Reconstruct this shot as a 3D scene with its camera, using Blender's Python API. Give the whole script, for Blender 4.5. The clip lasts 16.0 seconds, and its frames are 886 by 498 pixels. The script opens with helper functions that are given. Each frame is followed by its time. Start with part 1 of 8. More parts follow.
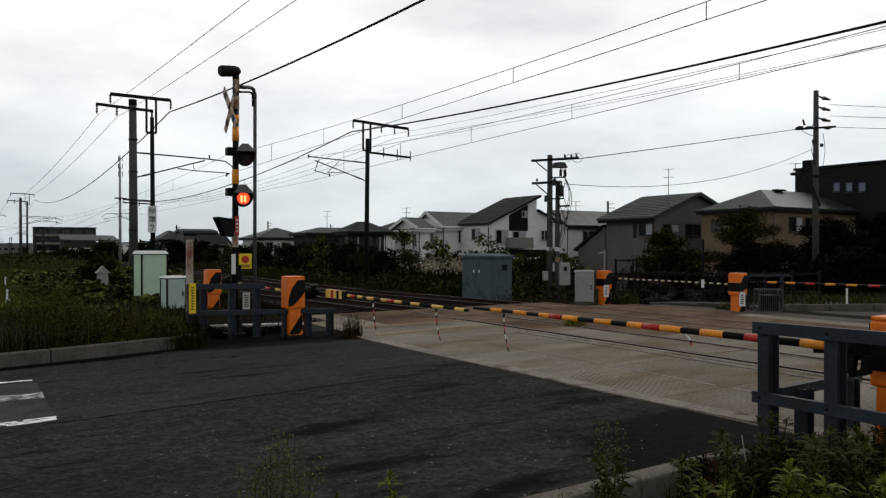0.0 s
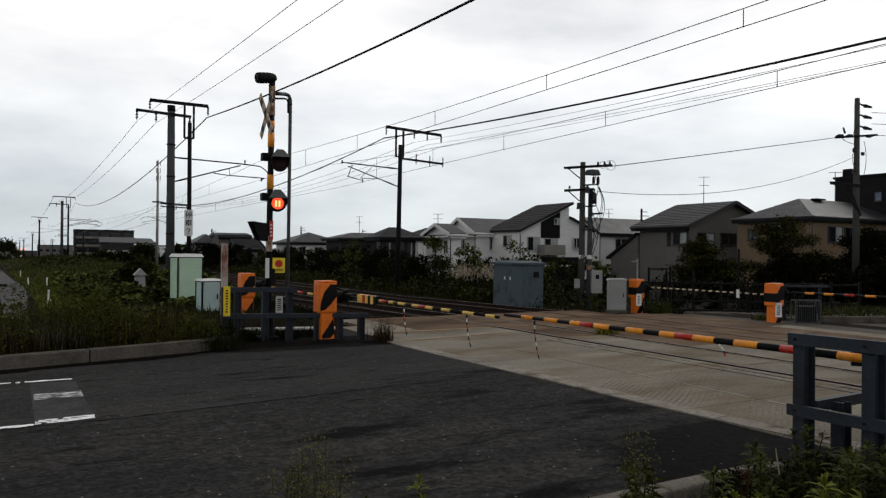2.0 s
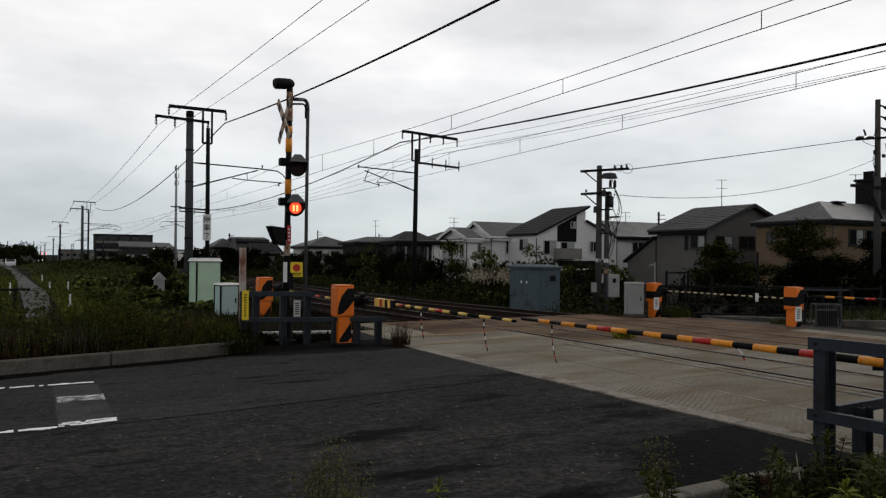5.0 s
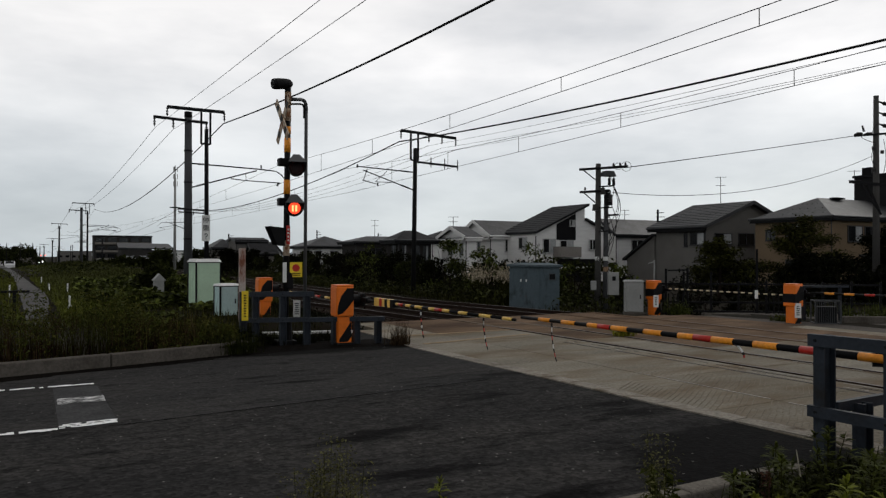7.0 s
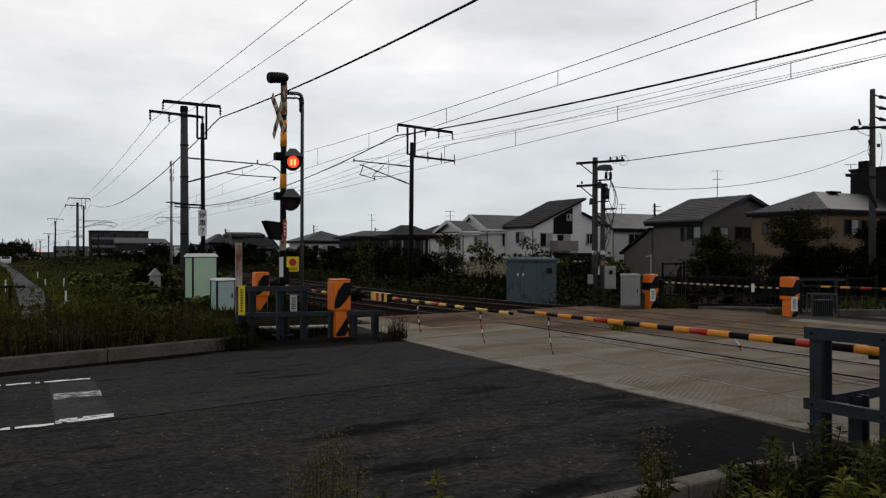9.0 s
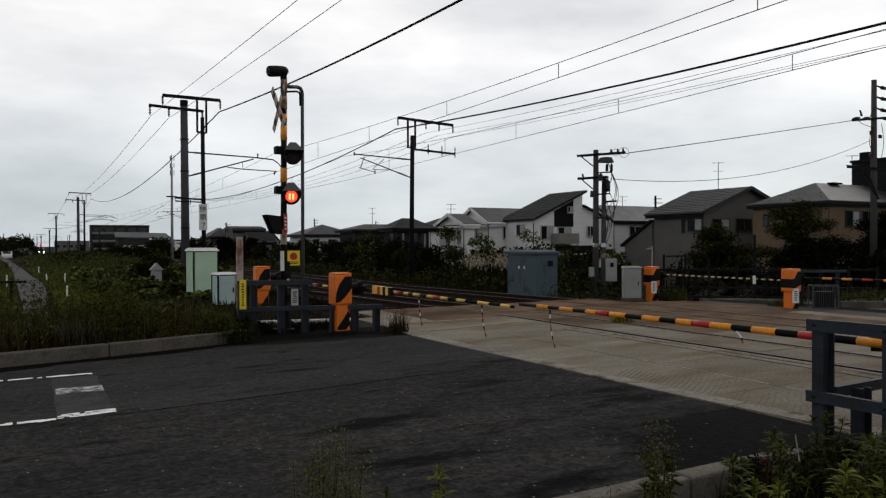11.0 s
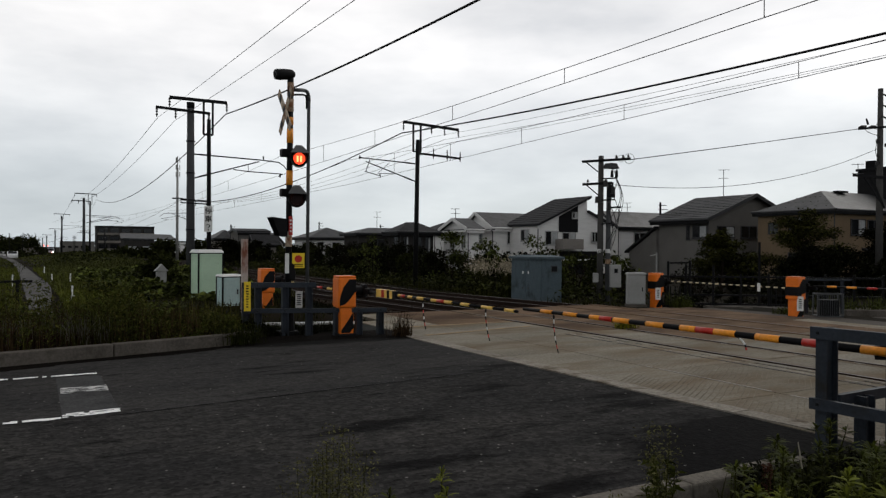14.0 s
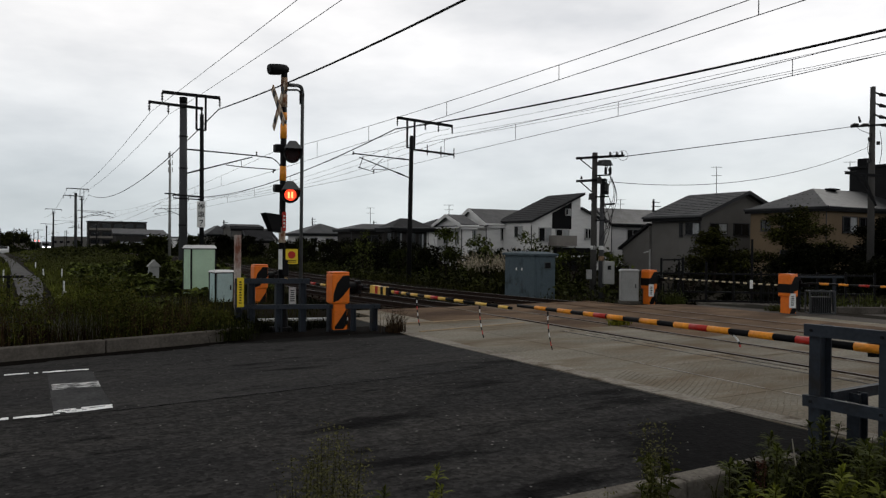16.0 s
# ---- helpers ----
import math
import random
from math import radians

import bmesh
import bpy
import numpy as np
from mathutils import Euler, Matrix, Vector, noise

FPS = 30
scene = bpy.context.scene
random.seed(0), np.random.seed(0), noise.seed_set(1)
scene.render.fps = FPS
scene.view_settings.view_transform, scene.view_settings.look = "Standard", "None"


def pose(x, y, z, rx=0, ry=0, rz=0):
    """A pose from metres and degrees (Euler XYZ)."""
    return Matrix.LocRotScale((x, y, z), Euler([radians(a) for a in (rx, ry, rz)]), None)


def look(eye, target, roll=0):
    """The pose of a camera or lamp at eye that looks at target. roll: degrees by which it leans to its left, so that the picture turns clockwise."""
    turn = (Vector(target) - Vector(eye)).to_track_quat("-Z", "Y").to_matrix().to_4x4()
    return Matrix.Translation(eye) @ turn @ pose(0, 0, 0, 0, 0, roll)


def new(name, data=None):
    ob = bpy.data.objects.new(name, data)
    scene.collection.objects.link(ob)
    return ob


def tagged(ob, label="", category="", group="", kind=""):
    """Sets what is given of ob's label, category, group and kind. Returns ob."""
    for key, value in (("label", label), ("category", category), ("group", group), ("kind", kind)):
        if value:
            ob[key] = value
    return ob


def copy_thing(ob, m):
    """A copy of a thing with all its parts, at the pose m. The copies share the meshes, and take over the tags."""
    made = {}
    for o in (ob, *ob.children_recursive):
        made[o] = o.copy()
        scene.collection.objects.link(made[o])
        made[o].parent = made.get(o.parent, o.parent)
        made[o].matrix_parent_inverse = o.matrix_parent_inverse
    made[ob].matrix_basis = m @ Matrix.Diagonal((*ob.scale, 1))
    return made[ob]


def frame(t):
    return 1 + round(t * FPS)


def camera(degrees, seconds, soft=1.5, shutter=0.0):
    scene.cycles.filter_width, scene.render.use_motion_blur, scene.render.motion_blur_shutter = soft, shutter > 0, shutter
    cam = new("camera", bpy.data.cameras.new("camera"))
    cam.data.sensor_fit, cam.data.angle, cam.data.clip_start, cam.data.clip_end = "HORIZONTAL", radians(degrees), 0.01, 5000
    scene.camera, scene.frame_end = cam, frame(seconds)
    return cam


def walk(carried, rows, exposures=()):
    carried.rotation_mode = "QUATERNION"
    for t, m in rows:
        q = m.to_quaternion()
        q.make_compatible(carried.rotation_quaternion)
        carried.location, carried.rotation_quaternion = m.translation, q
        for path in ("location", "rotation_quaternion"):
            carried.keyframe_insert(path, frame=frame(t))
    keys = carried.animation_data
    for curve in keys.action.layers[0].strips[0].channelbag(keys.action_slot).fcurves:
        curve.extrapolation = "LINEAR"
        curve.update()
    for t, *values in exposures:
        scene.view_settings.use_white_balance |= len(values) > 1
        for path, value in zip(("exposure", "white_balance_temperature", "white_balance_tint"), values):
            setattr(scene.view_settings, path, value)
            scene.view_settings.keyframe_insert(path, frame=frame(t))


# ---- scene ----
cam = camera(62.57, 16.0, soft=1.3)
EYE = 1.6
# seconds, small drift of the hand (m), pitch, roll, heading
HELD = (
    (0.0, 0.032, 0.035, -0.001, -0.15, 0.04, -32.64), (0.5, 0.024, 0.026, 0.003, 0.04, -0.33, -32.23),
    (1.0, 0.023, 0.020, 0.004, 0.06, -0.22, -31.74), (1.5, 0.017, 0.015, 0.002, 0.09, -0.37, -30.32),
    (2.0, 0.016, 0.010, 0.000, 0.33, -0.61, -30.18), (2.5, 0.011, 0.009, 0.003, 0.30, -0.71, -30.82),
    (3.0, 0.002, 0.009, 0.006, 0.60, -0.86, -30.73), (3.5, -0.007, 0.001, 0.005, 0.48, -0.73, -30.00),
    (6.0, -0.009, -0.008, 0.004, 0.69, -0.51, -28.81), (6.5, -0.009, -0.007, 0.002, 0.48, -0.46, -28.94),
    (7.0, -0.009, -0.008, 0.006, 0.54, -0.13, -28.97), (7.5, -0.001, -0.010, 0.001, 0.51, -0.35, -29.63),
    (8.0, -0.007, -0.009, 0.002, 0.34, 0.08, -29.08), (8.5, -0.001, -0.005, 0.002, 0.42, -0.17, -29.36),
    (9.0, 0.000, 0.000, 0.000, 0.10, 0.00, -29.20), (9.2, 0.003, -0.001, 0.000, -0.08, -0.01, -29.49),
    (11.3, 0.003, 0.015, 0.005, -0.45, 0.26, -29.12), (11.5, 0.008, 0.015, 0.000, -0.16, 0.16, -29.38),
    (12.0, -0.003, 0.009, -0.001, -0.19, 0.30, -29.29), (12.5, -0.007, 0.010, -0.002, -0.36, 0.22, -29.24),
    (13.0, -0.013, 0.008, -0.002, -0.21, 0.04, -28.87), (13.5, -0.011, -0.001, 0.002, 0.33, -0.06, -28.64),
    (14.0, -0.011, -0.002, 0.000, -0.10, -0.36, -28.81), (14.5, -0.009, 0.002, -0.001, -0.19, -0.63, -29.23),
    (15.0, -0.011, 0.005, 0.002, -0.16, -0.64, -29.43), (15.5, -0.004, 0.009, -0.002, -0.43, -0.72, -29.50),
    (16.0, -0.011, 0.019, 0.001, -0.39, -0.52, -29.33),
)
walk(cam, [(t, pose(x, y, EYE + z, 90 + p, r, h)) for t, x, y, z, p, r, h in HELD],
     exposures=((0.0, 0.13), (2.0, 0.13), (3.5, 0.08), (6.0, -0.04), (9.0, -0.05), (12.0, 0.04), (16.0, 0.04)))

# ---- light: an overcast sky, a wide weak sun behind the cloud ----
world = bpy.data.worlds.new("overcast")
scene.world = world
world.use_nodes = True
nt = world.node_tree
nt.nodes.clear()
w_out = nt.nodes.new("ShaderNodeOutputWorld")
w_sky = nt.nodes.new("ShaderNodeTexSky")
w_sky.sky_type = "NISHITA"
w_sky.sun_disc = False
w_sky.sun_elevation, w_sky.sun_rotation = radians(40), radians(70)
w_bg1 = nt.nodes.new("ShaderNodeBackground")
w_bg1.inputs["Strength"].default_value = 0.012
w_bg2 = nt.nodes.new("ShaderNodeBackground")
w_bg2.inputs["Strength"].default_value = 1.0
w_add = nt.nodes.new("ShaderNodeAddShader")
w_tc = nt.nodes.new("ShaderNodeTexCoord")
w_map = nt.nodes.new("ShaderNodeMapping")
w_map.inputs["Scale"].default_value = (1.0, 1.0, 3.2)
w_map.inputs["Location"].default_value = (0.55, 0.2, 0.35)
w_n = nt.nodes.new("ShaderNodeTexNoise")
w_n.inputs["Scale"].default_value, w_n.inputs["Detail"].default_value, w_n.inputs["Roughness"].default_value = 2.3, 7.0, 0.52
w_r = nt.nodes.new("ShaderNodeValToRGB")
w_r.color_ramp.elements[0].position, w_r.color_ramp.elements[0].color = 0.34, (0.63, 0.635, 0.645, 1)
w_r.color_ramp.elements[1].position, w_r.color_ramp.elements[1].color = 0.64, (1.03, 1.005, 0.985, 1)
w_sep = nt.nodes.new("ShaderNodeSeparateXYZ")
# hazy towards the horizon; dimmed out of view overhead to darken the ground
w_h = nt.nodes.new("ShaderNodeValToRGB")
w_h.color_ramp.elements[0].position, w_h.color_ramp.elements[0].color = 0.0, (0.575, 0.652, 0.71, 1)
w_h.color_ramp.elements[1].position, w_h.color_ramp.elements[1].color = 0.24, (1, 1, 1, 1)
for at_z, v in ((0.5, 0.62), (0.85, 0.36)):
    w_h.color_ramp.elements.new(at_z).color = (v, v, v, 1)
w_mul = nt.nodes.new("ShaderNodeMixRGB")
w_mul.blend_type = "MULTIPLY"
w_mul.inputs[0].default_value = 1.0
# the cloud is brighter round the hidden sun
w_dot = nt.nodes.new("ShaderNodeVectorMath")
w_dot.operation = "DOT_PRODUCT"
w_dot.inputs[1].default_value = (0.72, 0.26, 0.643)
w_rng = nt.nodes.new("ShaderNodeMapRange")
w_rng.inputs["From Min"].default_value, w_rng.inputs["From Max"].default_value = 0.38, 0.93
w_rng.inputs["To Min"].default_value, w_rng.inputs["To Max"].default_value = 1.0, 1.04
w_glow = nt.nodes.new("ShaderNodeMixRGB")
w_glow.blend_type = "MULTIPLY"
w_glow.inputs[0].default_value = 1.0
for a, b in ((w_tc.outputs["Generated"], w_dot.inputs[0]), (w_dot.outputs["Value"], w_rng.inputs["Value"]), (w_mul.outputs[0], w_glow.inputs[1]), (w_rng.outputs[0], w_glow.inputs[2])):
    nt.links.new(a, b)
for a, b in ((w_tc.outputs["Generated"], w_map.inputs[0]), (w_map.outputs[0], w_n.inputs["Vector"]), (w_n.outputs["Fac"], w_r.inputs[0]),
             (w_tc.outputs["Generated"], w_sep.inputs[0]), (w_sep.outputs["Z"], w_h.inputs[0]), (w_r.outputs[0], w_mul.inputs[1]),
             (w_h.outputs[0], w_mul.inputs[2]), (w_glow.outputs[0], w_bg2.inputs["Color"]), (w_sky.outputs[0], w_bg1.inputs["Color"]),
             (w_bg1.outputs[0], w_add.inputs[0]), (w_bg2.outputs[0], w_add.inputs[1]), (w_add.outputs[0], w_out.inputs[0])):
    nt.links.new(a, b)
sun = new("sun", bpy.data.lights.new("sun", "SUN"))
sun.data.energy, sun.data.angle, sun.data.color = 0.75, radians(30), (1.0, 0.97, 0.93)
SUN_WAY = Vector((math.sin(radians(70)) * math.cos(radians(40)), math.cos(radians(70)) * math.cos(radians(40)), math.sin(radians(40))))
sun.matrix_world = look(SUN_WAY * 60, (0, 0, 0))

# ---- materials ----


def mat(name, base, rough=0.7, metal=0.0, vary=0.25, scale=3.0, fine=40.0, bump=0.1, stain=None, stain_at=0.62, stain_scale=1.5, spec=0.3, island=0.0,
        stretch=(1, 1, 1), coords="Object", tight=0.3, each=0.0):
    """A procedural surface: a base colour that varies at two scales, an optional stain colour, fine relief."""
    m = bpy.data.materials.new(name)
    m.use_nodes = True
    t = m.node_tree
    b = t.nodes["Principled BSDF"]
    b.inputs["Roughness"].default_value, b.inputs["Metallic"].default_value, b.inputs["Specular IOR Level"].default_value = rough, metal, spec
    tc = t.nodes.new("ShaderNodeTexCoord")
    mp = t.nodes.new("ShaderNodeMapping")
    mp.inputs["Scale"].default_value = stretch
    t.links.new(tc.outputs[coords], mp.inputs[0])
    n1, n2 = t.nodes.new("ShaderNodeTexNoise"), t.nodes.new("ShaderNodeTexNoise")
    for n, s, d in ((n1, scale, 5.0), (n2, fine, 3.0)):
        n.inputs["Scale"].default_value, n.inputs["Detail"].default_value = s, d
    t.links.new(mp.outputs[0], n1.inputs["Vector"])
    t.links.new(tc.outputs[coords], n2.inputs["Vector"])
    add = t.nodes.new("ShaderNodeMath")
    add.operation = "ADD"
    t.links.new(n1.outputs["Fac"], add.inputs[0])
    t.links.new(n2.outputs["Fac"], add.inputs[1])
    r = t.nodes.new("ShaderNodeMapRange")
    r.inputs["From Min"].default_value, r.inputs["From Max"].default_value = 1 - tight, 1 + tight
    r.inputs["To Min"].default_value, r.inputs["To Max"].default_value = 1 - vary, 1 + vary
    t.links.new(add.outputs[0], r.inputs["Value"])
    mul = t.nodes.new("ShaderNodeMixRGB")
    mul.blend_type = "MULTIPLY"
    mul.inputs[0].default_value = 1.0
    mul.inputs[1].default_value = (*base, 1)
    t.links.new(r.outputs[0], mul.inputs[2])
    col = mul.outputs[0]
    if stain:
        n3 = t.nodes.new("ShaderNodeTexNoise")
        n3.inputs["Scale"].default_value, n3.inputs["Detail"].default_value, n3.inputs["Roughness"].default_value = stain_scale, 7.0, 0.65
        t.links.new(mp.outputs[0], n3.inputs["Vector"])
        rs = t.nodes.new("ShaderNodeMapRange")
        rs.inputs["From Min"].default_value, rs.inputs["From Max"].default_value = stain_at - 0.08, stain_at + 0.08
        t.links.new(n3.outputs["Fac"], rs.inputs["Value"])
        mx = t.nodes.new("ShaderNodeMixRGB")
        mx.inputs[2].default_value = (*stain, 1)
        t.links.new(rs.outputs[0], mx.inputs[0])
        t.links.new(col, mx.inputs[1])
        col = mx.outputs[0]
    if island:
        g = t.nodes.new("ShaderNodeNewGeometry")
        ri = t.nodes.new("ShaderNodeMapRange")
        ri.inputs["To Min"].default_value, ri.inputs["To Max"].default_value = 1 - island, 1 + island
        t.links.new(g.outputs["Random Per Island"], ri.inputs["Value"])
        mi = t.nodes.new("ShaderNodeMixRGB")
        mi.blend_type = "MULTIPLY"
        mi.inputs[0].default_value = 1.0
        t.links.new(col, mi.inputs[1])
        t.links.new(ri.outputs[0], mi.inputs[2])
        col = mi.outputs[0]
    if each:
        oi = t.nodes.new("ShaderNodeObjectInfo")
        ro = t.nodes.new("ShaderNodeMapRange")
        ro.inputs["To Min"].default_value, ro.inputs["To Max"].default_value = 1 - each, 1 + each
        t.links.new(oi.outputs["Random"], ro.inputs["Value"])
        me_ = t.nodes.new("ShaderNodeMixRGB")
        me_.blend_type = "MULTIPLY"
        me_.inputs[0].default_value = 1.0
        t.links.new(col, me_.inputs[1])
        t.links.new(ro.outputs[0], me_.inputs[2])
        col = me_.outputs[0]
    t.links.new(col, b.inputs["Base Color"])
    if bump:
        bp = t.nodes.new("ShaderNodeBump")
        bp.inputs["Strength"].default_value, bp.inputs["Distance"].default_value = bump, 0.02
        t.links.new(n2.outputs["Fac"], bp.inputs["Height"])
        t.links.new(bp.outputs[0], b.inputs["Normal"])
    return m


def glow(name, colour, strength):
    m = bpy.data.materials.new(name)
    m.use_nodes = True
    b = m.node_tree.nodes["Principled BSDF"]
    b.inputs["Base Color"].default_value = (*[c * 0.3 for c in colour], 1)
    b.inputs["Emission Color"].default_value = (*colour, 1)
    b.inputs["Emission Strength"].default_value = strength
    return m


def asphalt(name, base, dust, zones, tar=(0.0042, 0.004, 0.004), grain=27.0, mottle=0.38):
    """Worn asphalt: grains of aggregate, blotches, dusty lanes, black tar streaks along the road, thicker in the zones (x, y, rx, ry, gain), and pale chips."""
    m = bpy.data.materials.new(name)
    m.use_nodes = True
    t = m.node_tree
    b = t.nodes["Principled BSDF"]
    b.inputs["Roughness"].default_value, b.inputs["Specular IOR Level"].default_value = 0.95, 0.03
    tc = t.nodes.new("ShaderNodeTexCoord")

    def noise_at(stretch, scale, detail, rough):
        mp = t.nodes.new("ShaderNodeMapping")
        mp.inputs["Scale"].default_value = stretch
        n = t.nodes.new("ShaderNodeTexNoise")
        n.inputs["Scale"].default_value, n.inputs["Detail"].default_value, n.inputs["Roughness"].default_value = scale, detail, rough
        t.links.new(tc.outputs["Object"], mp.inputs[0])
        t.links.new(mp.outputs[0], n.inputs["Vector"])
        return n.outputs["Fac"]

    def ranged(v, a, c, lo, hi):
        r = t.nodes.new("ShaderNodeMapRange")
        for key, value in (("From Min", a), ("From Max", c), ("To Min", lo), ("To Max", hi)):
            r.inputs[key].default_value = value
        t.links.new(v, r.inputs["Value"])
        return r.outputs[0]

    def mixed(fac, one, two, mode="MIX"):
        x = t.nodes.new("ShaderNodeMixRGB")
        x.blend_type = mode
        for socket, value in zip(x.inputs, (fac, one, two)):
            if isinstance(value, (int, float)):
                socket.default_value = value
            elif isinstance(value, tuple):
                socket.default_value = (*value, 1)
            else:
                t.links.new(value, socket)
        return x.outputs[0]

    def added(one, two):
        a = t.nodes.new("ShaderNodeMath")
        t.links.new(one, a.inputs[0])
        t.links.new(two, a.inputs[1])
        return a.outputs[0]

    col = mixed(ranged(noise_at((0.35, 1.1, 1), 0.9, 4.0, 0.55), 0.42, 0.62, 0.0, 1.0), base, dust)
    vo = t.nodes.new("ShaderNodeTexVoronoi")
    vo.inputs["Scale"].default_value = grain
    t.links.new(tc.outputs["Object"], vo.inputs["Vector"])
    sep = t.nodes.new("ShaderNodeSeparateColor")
    t.links.new(vo.outputs["Color"], sep.inputs[0])
    field = noise_at((0.6, 1.9, 1), 1.75, 11.0, 0.70)
    for cx, cy, rx, ry, gain in zones:
        zm = t.nodes.new("ShaderNodeMapping")
        zm.inputs["Location"].default_value, zm.inputs["Scale"].default_value = (-cx / rx, -cy / ry, 0), (1 / rx, 1 / ry, 0)
        ln = t.nodes.new("ShaderNodeVectorMath")
        ln.operation = "LENGTH"
        t.links.new(tc.outputs["Object"], zm.inputs[0])
        t.links.new(zm.outputs[0], ln.inputs[0])
        field = added(field, ranged(ln.outputs["Value"], 0.3, 1.35, gain, 0.0))
    col = mixed(ranged(field, 0.545, 0.68, 0.0, 0.94), col, tar)
    col = mixed(1.0, col, ranged(noise_at((0.85, 1.3, 1), 7.0, 10.0, 0.8), 0.38, 0.62, 1 - mottle, 1 + mottle), "MULTIPLY")
    col = mixed(1.0, col, ranged(sep.outputs[0], 0.0, 1.0, 1 - mottle, 1 + mottle), "MULTIPLY")
    chips = t.nodes.new("ShaderNodeTexVoronoi")
    chips.inputs["Scale"].default_value = 6.5
    t.links.new(tc.outputs["Object"], chips.inputs["Vector"])
    col = mixed(ranged(chips.outputs["Distance"], 0.05, 0.085, 0.9, 0.0), col, (0.19, 0.183, 0.17))
    t.links.new(col, b.inputs["Base Color"])
    bp = t.nodes.new("ShaderNodeBump")
    bp.inputs["Strength"].default_value, bp.inputs["Distance"].default_value = 0.28, 0.012
    t.links.new(added(vo.outputs["Distance"], noise_at((1, 1, 1), 26.0, 4.0, 0.6)), bp.inputs["Height"])
    t.links.new(bp.outputs[0], b.inputs["Normal"])
    return m


ROAD_ZONES = ((5.05, 4.15, 0.95, 0.85, 0.27), (5.75, 3.9, 0.8, 0.9, 0.27), (2.75, 6.02, 0.8, 0.17, 0.19), (5.45, 5.9, 0.75, 0.5, 0.14), (4.7, 3.8, 0.9, 0.5, 0.27), (2.9, 3.9, 0.7, 0.22, 0.12), (2.55, 4.80, 0.7, 0.13, 0.19), (2.3, 5.2, 0.5, 0.12, 0.10), (4.4, 7.2, 0.9, 0.3, 0.10), (3.7, 5.5, 0.7, 0.2, 0.08))
# third lane zone: a darker strip beside the guard fence
LANE_ZONES = ((2.85, 9.0, 0.55, 0.10, 0.2), (5.3, 8.3, 0.7, 0.3, 0.16), (4.3, 12.0, 2.3, 0.6, 0.34), (3.2, 9.6, 0.8, 0.2, 0.08))
ASPHALT = asphalt("asphalt", (0.0235, 0.0227, 0.022), (0.0345, 0.0328, 0.0308), ROAD_ZONES)
ASPHALT_LANE = asphalt("asphalt_lane", (0.0285, 0.0277, 0.0272), (0.0375, 0.036, 0.0345), LANE_ZONES, (0.0065, 0.0062, 0.006), 34.0, 0.26)
ASPHALT_FAR = mat("asphalt_far", (0.078, 0.070, 0.062), 0.95, 0, 0.3, 0.7, 20, 0.3, spec=0.03)
PANEL = mat("crossing_concrete", (0.183, 0.166, 0.133), 0.95, 0, 0.36, 0.9, 24, 0.3, stain=(0.132, 0.100, 0.064), stain_at=0.55, stain_scale=0.75, spec=0.05, stretch=(0.4, 1.15, 1), tight=0.28, each=0.10)
PANEL_RUST = mat("rust_stained_concrete", (0.130, 0.086, 0.054), 0.95, 0, 0.36, 0.9, 24, 0.3, stain=(0.066, 0.042, 0.027), stain_at=0.52, stain_scale=0.8, spec=0.04, stretch=(0.5, 1.1, 1), tight=0.28, each=0.12)
EDGE_BEAM = mat("pale_edge_beam", (0.235, 0.215, 0.182), 0.95, 0, 0.35, 2.5, 30, 0.3, stain=(0.10, 0.082, 0.06), stain_at=0.57, stain_scale=2.5, spec=0.04, each=0.12)
KERB = mat("kerb_concrete", (0.090, 0.080, 0.069), 0.95, 0, 0.25, 2.2, 30, 0.3, stain=(0.052, 0.046, 0.037), stain_at=0.60, stain_scale=2.5, spec=0.04, tight=0.25)
KERB_PALE = mat("pale_kerb_concrete", (0.135, 0.122, 0.104), 0.95, 0, 0.3, 3.0, 30, 0.4, stain=(0.07, 0.06, 0.048), stain_at=0.58, stain_scale=3.5, spec=0.04, tight=0.25)
WORN_LINE = mat("worn_road_paint", (0.7, 0.7, 0.68), 0.85, 0, 0.2, 4, 50, 0.2, stain=(0.05, 0.05, 0.05), stain_at=0.47, stain_scale=11, spec=0.05, stretch=(0.6, 1.6, 1))
PATH = mat("path_asphalt", (0.088, 0.086, 0.083), 0.95, 0, 0.3, 0.7, 20, 0.3, spec=0.03)
WHITE_LINE = mat("road_paint", (0.88, 0.88, 0.86), 0.8, 0, 0.12, 4, 50, 0.2, stain=(0.06, 0.06, 0.06), stain_at=0.63, stain_scale=9)
ORANGE_LINE = mat("faded_orange_paint", (0.235, 0.16, 0.08), 0.9, 0, 0.3, 4, 50, 0.2, stain=(0.15, 0.12, 0.085), stain_at=0.56, stain_scale=6)
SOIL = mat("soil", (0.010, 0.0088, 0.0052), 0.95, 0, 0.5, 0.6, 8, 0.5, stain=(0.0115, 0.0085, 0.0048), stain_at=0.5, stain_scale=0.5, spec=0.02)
BALLAST = mat("ballast", (0.0135, 0.0072, 0.0043), 0.95, 0, 0.5, 2, 24, 1.0, spec=0.02, island=0.4)
RAIL = mat("rusty_rail", (0.018, 0.010, 0.007), 0.8, 0.0, 0.3, 4, 40, 0.2, spec=0.1)
RAIL_TOP = mat("worn_rail_head", (0.056, 0.043, 0.034), 0.55, 0.2, 0.25, 4, 40, 0.05, spec=0.3)
SLEEPER = mat("sleeper", (0.04, 0.032, 0.025), 0.95, 0, 0.3, 5, 50, 0.3, spec=0.04)
FENCE = mat("slate_grey_paint", (0.022, 0.027, 0.035), 0.6, 0, 0.25, 3, 30, 0.08, stain=(0.016, 0.015, 0.014), stain_at=0.62, stain_scale=4, spec=0.15)
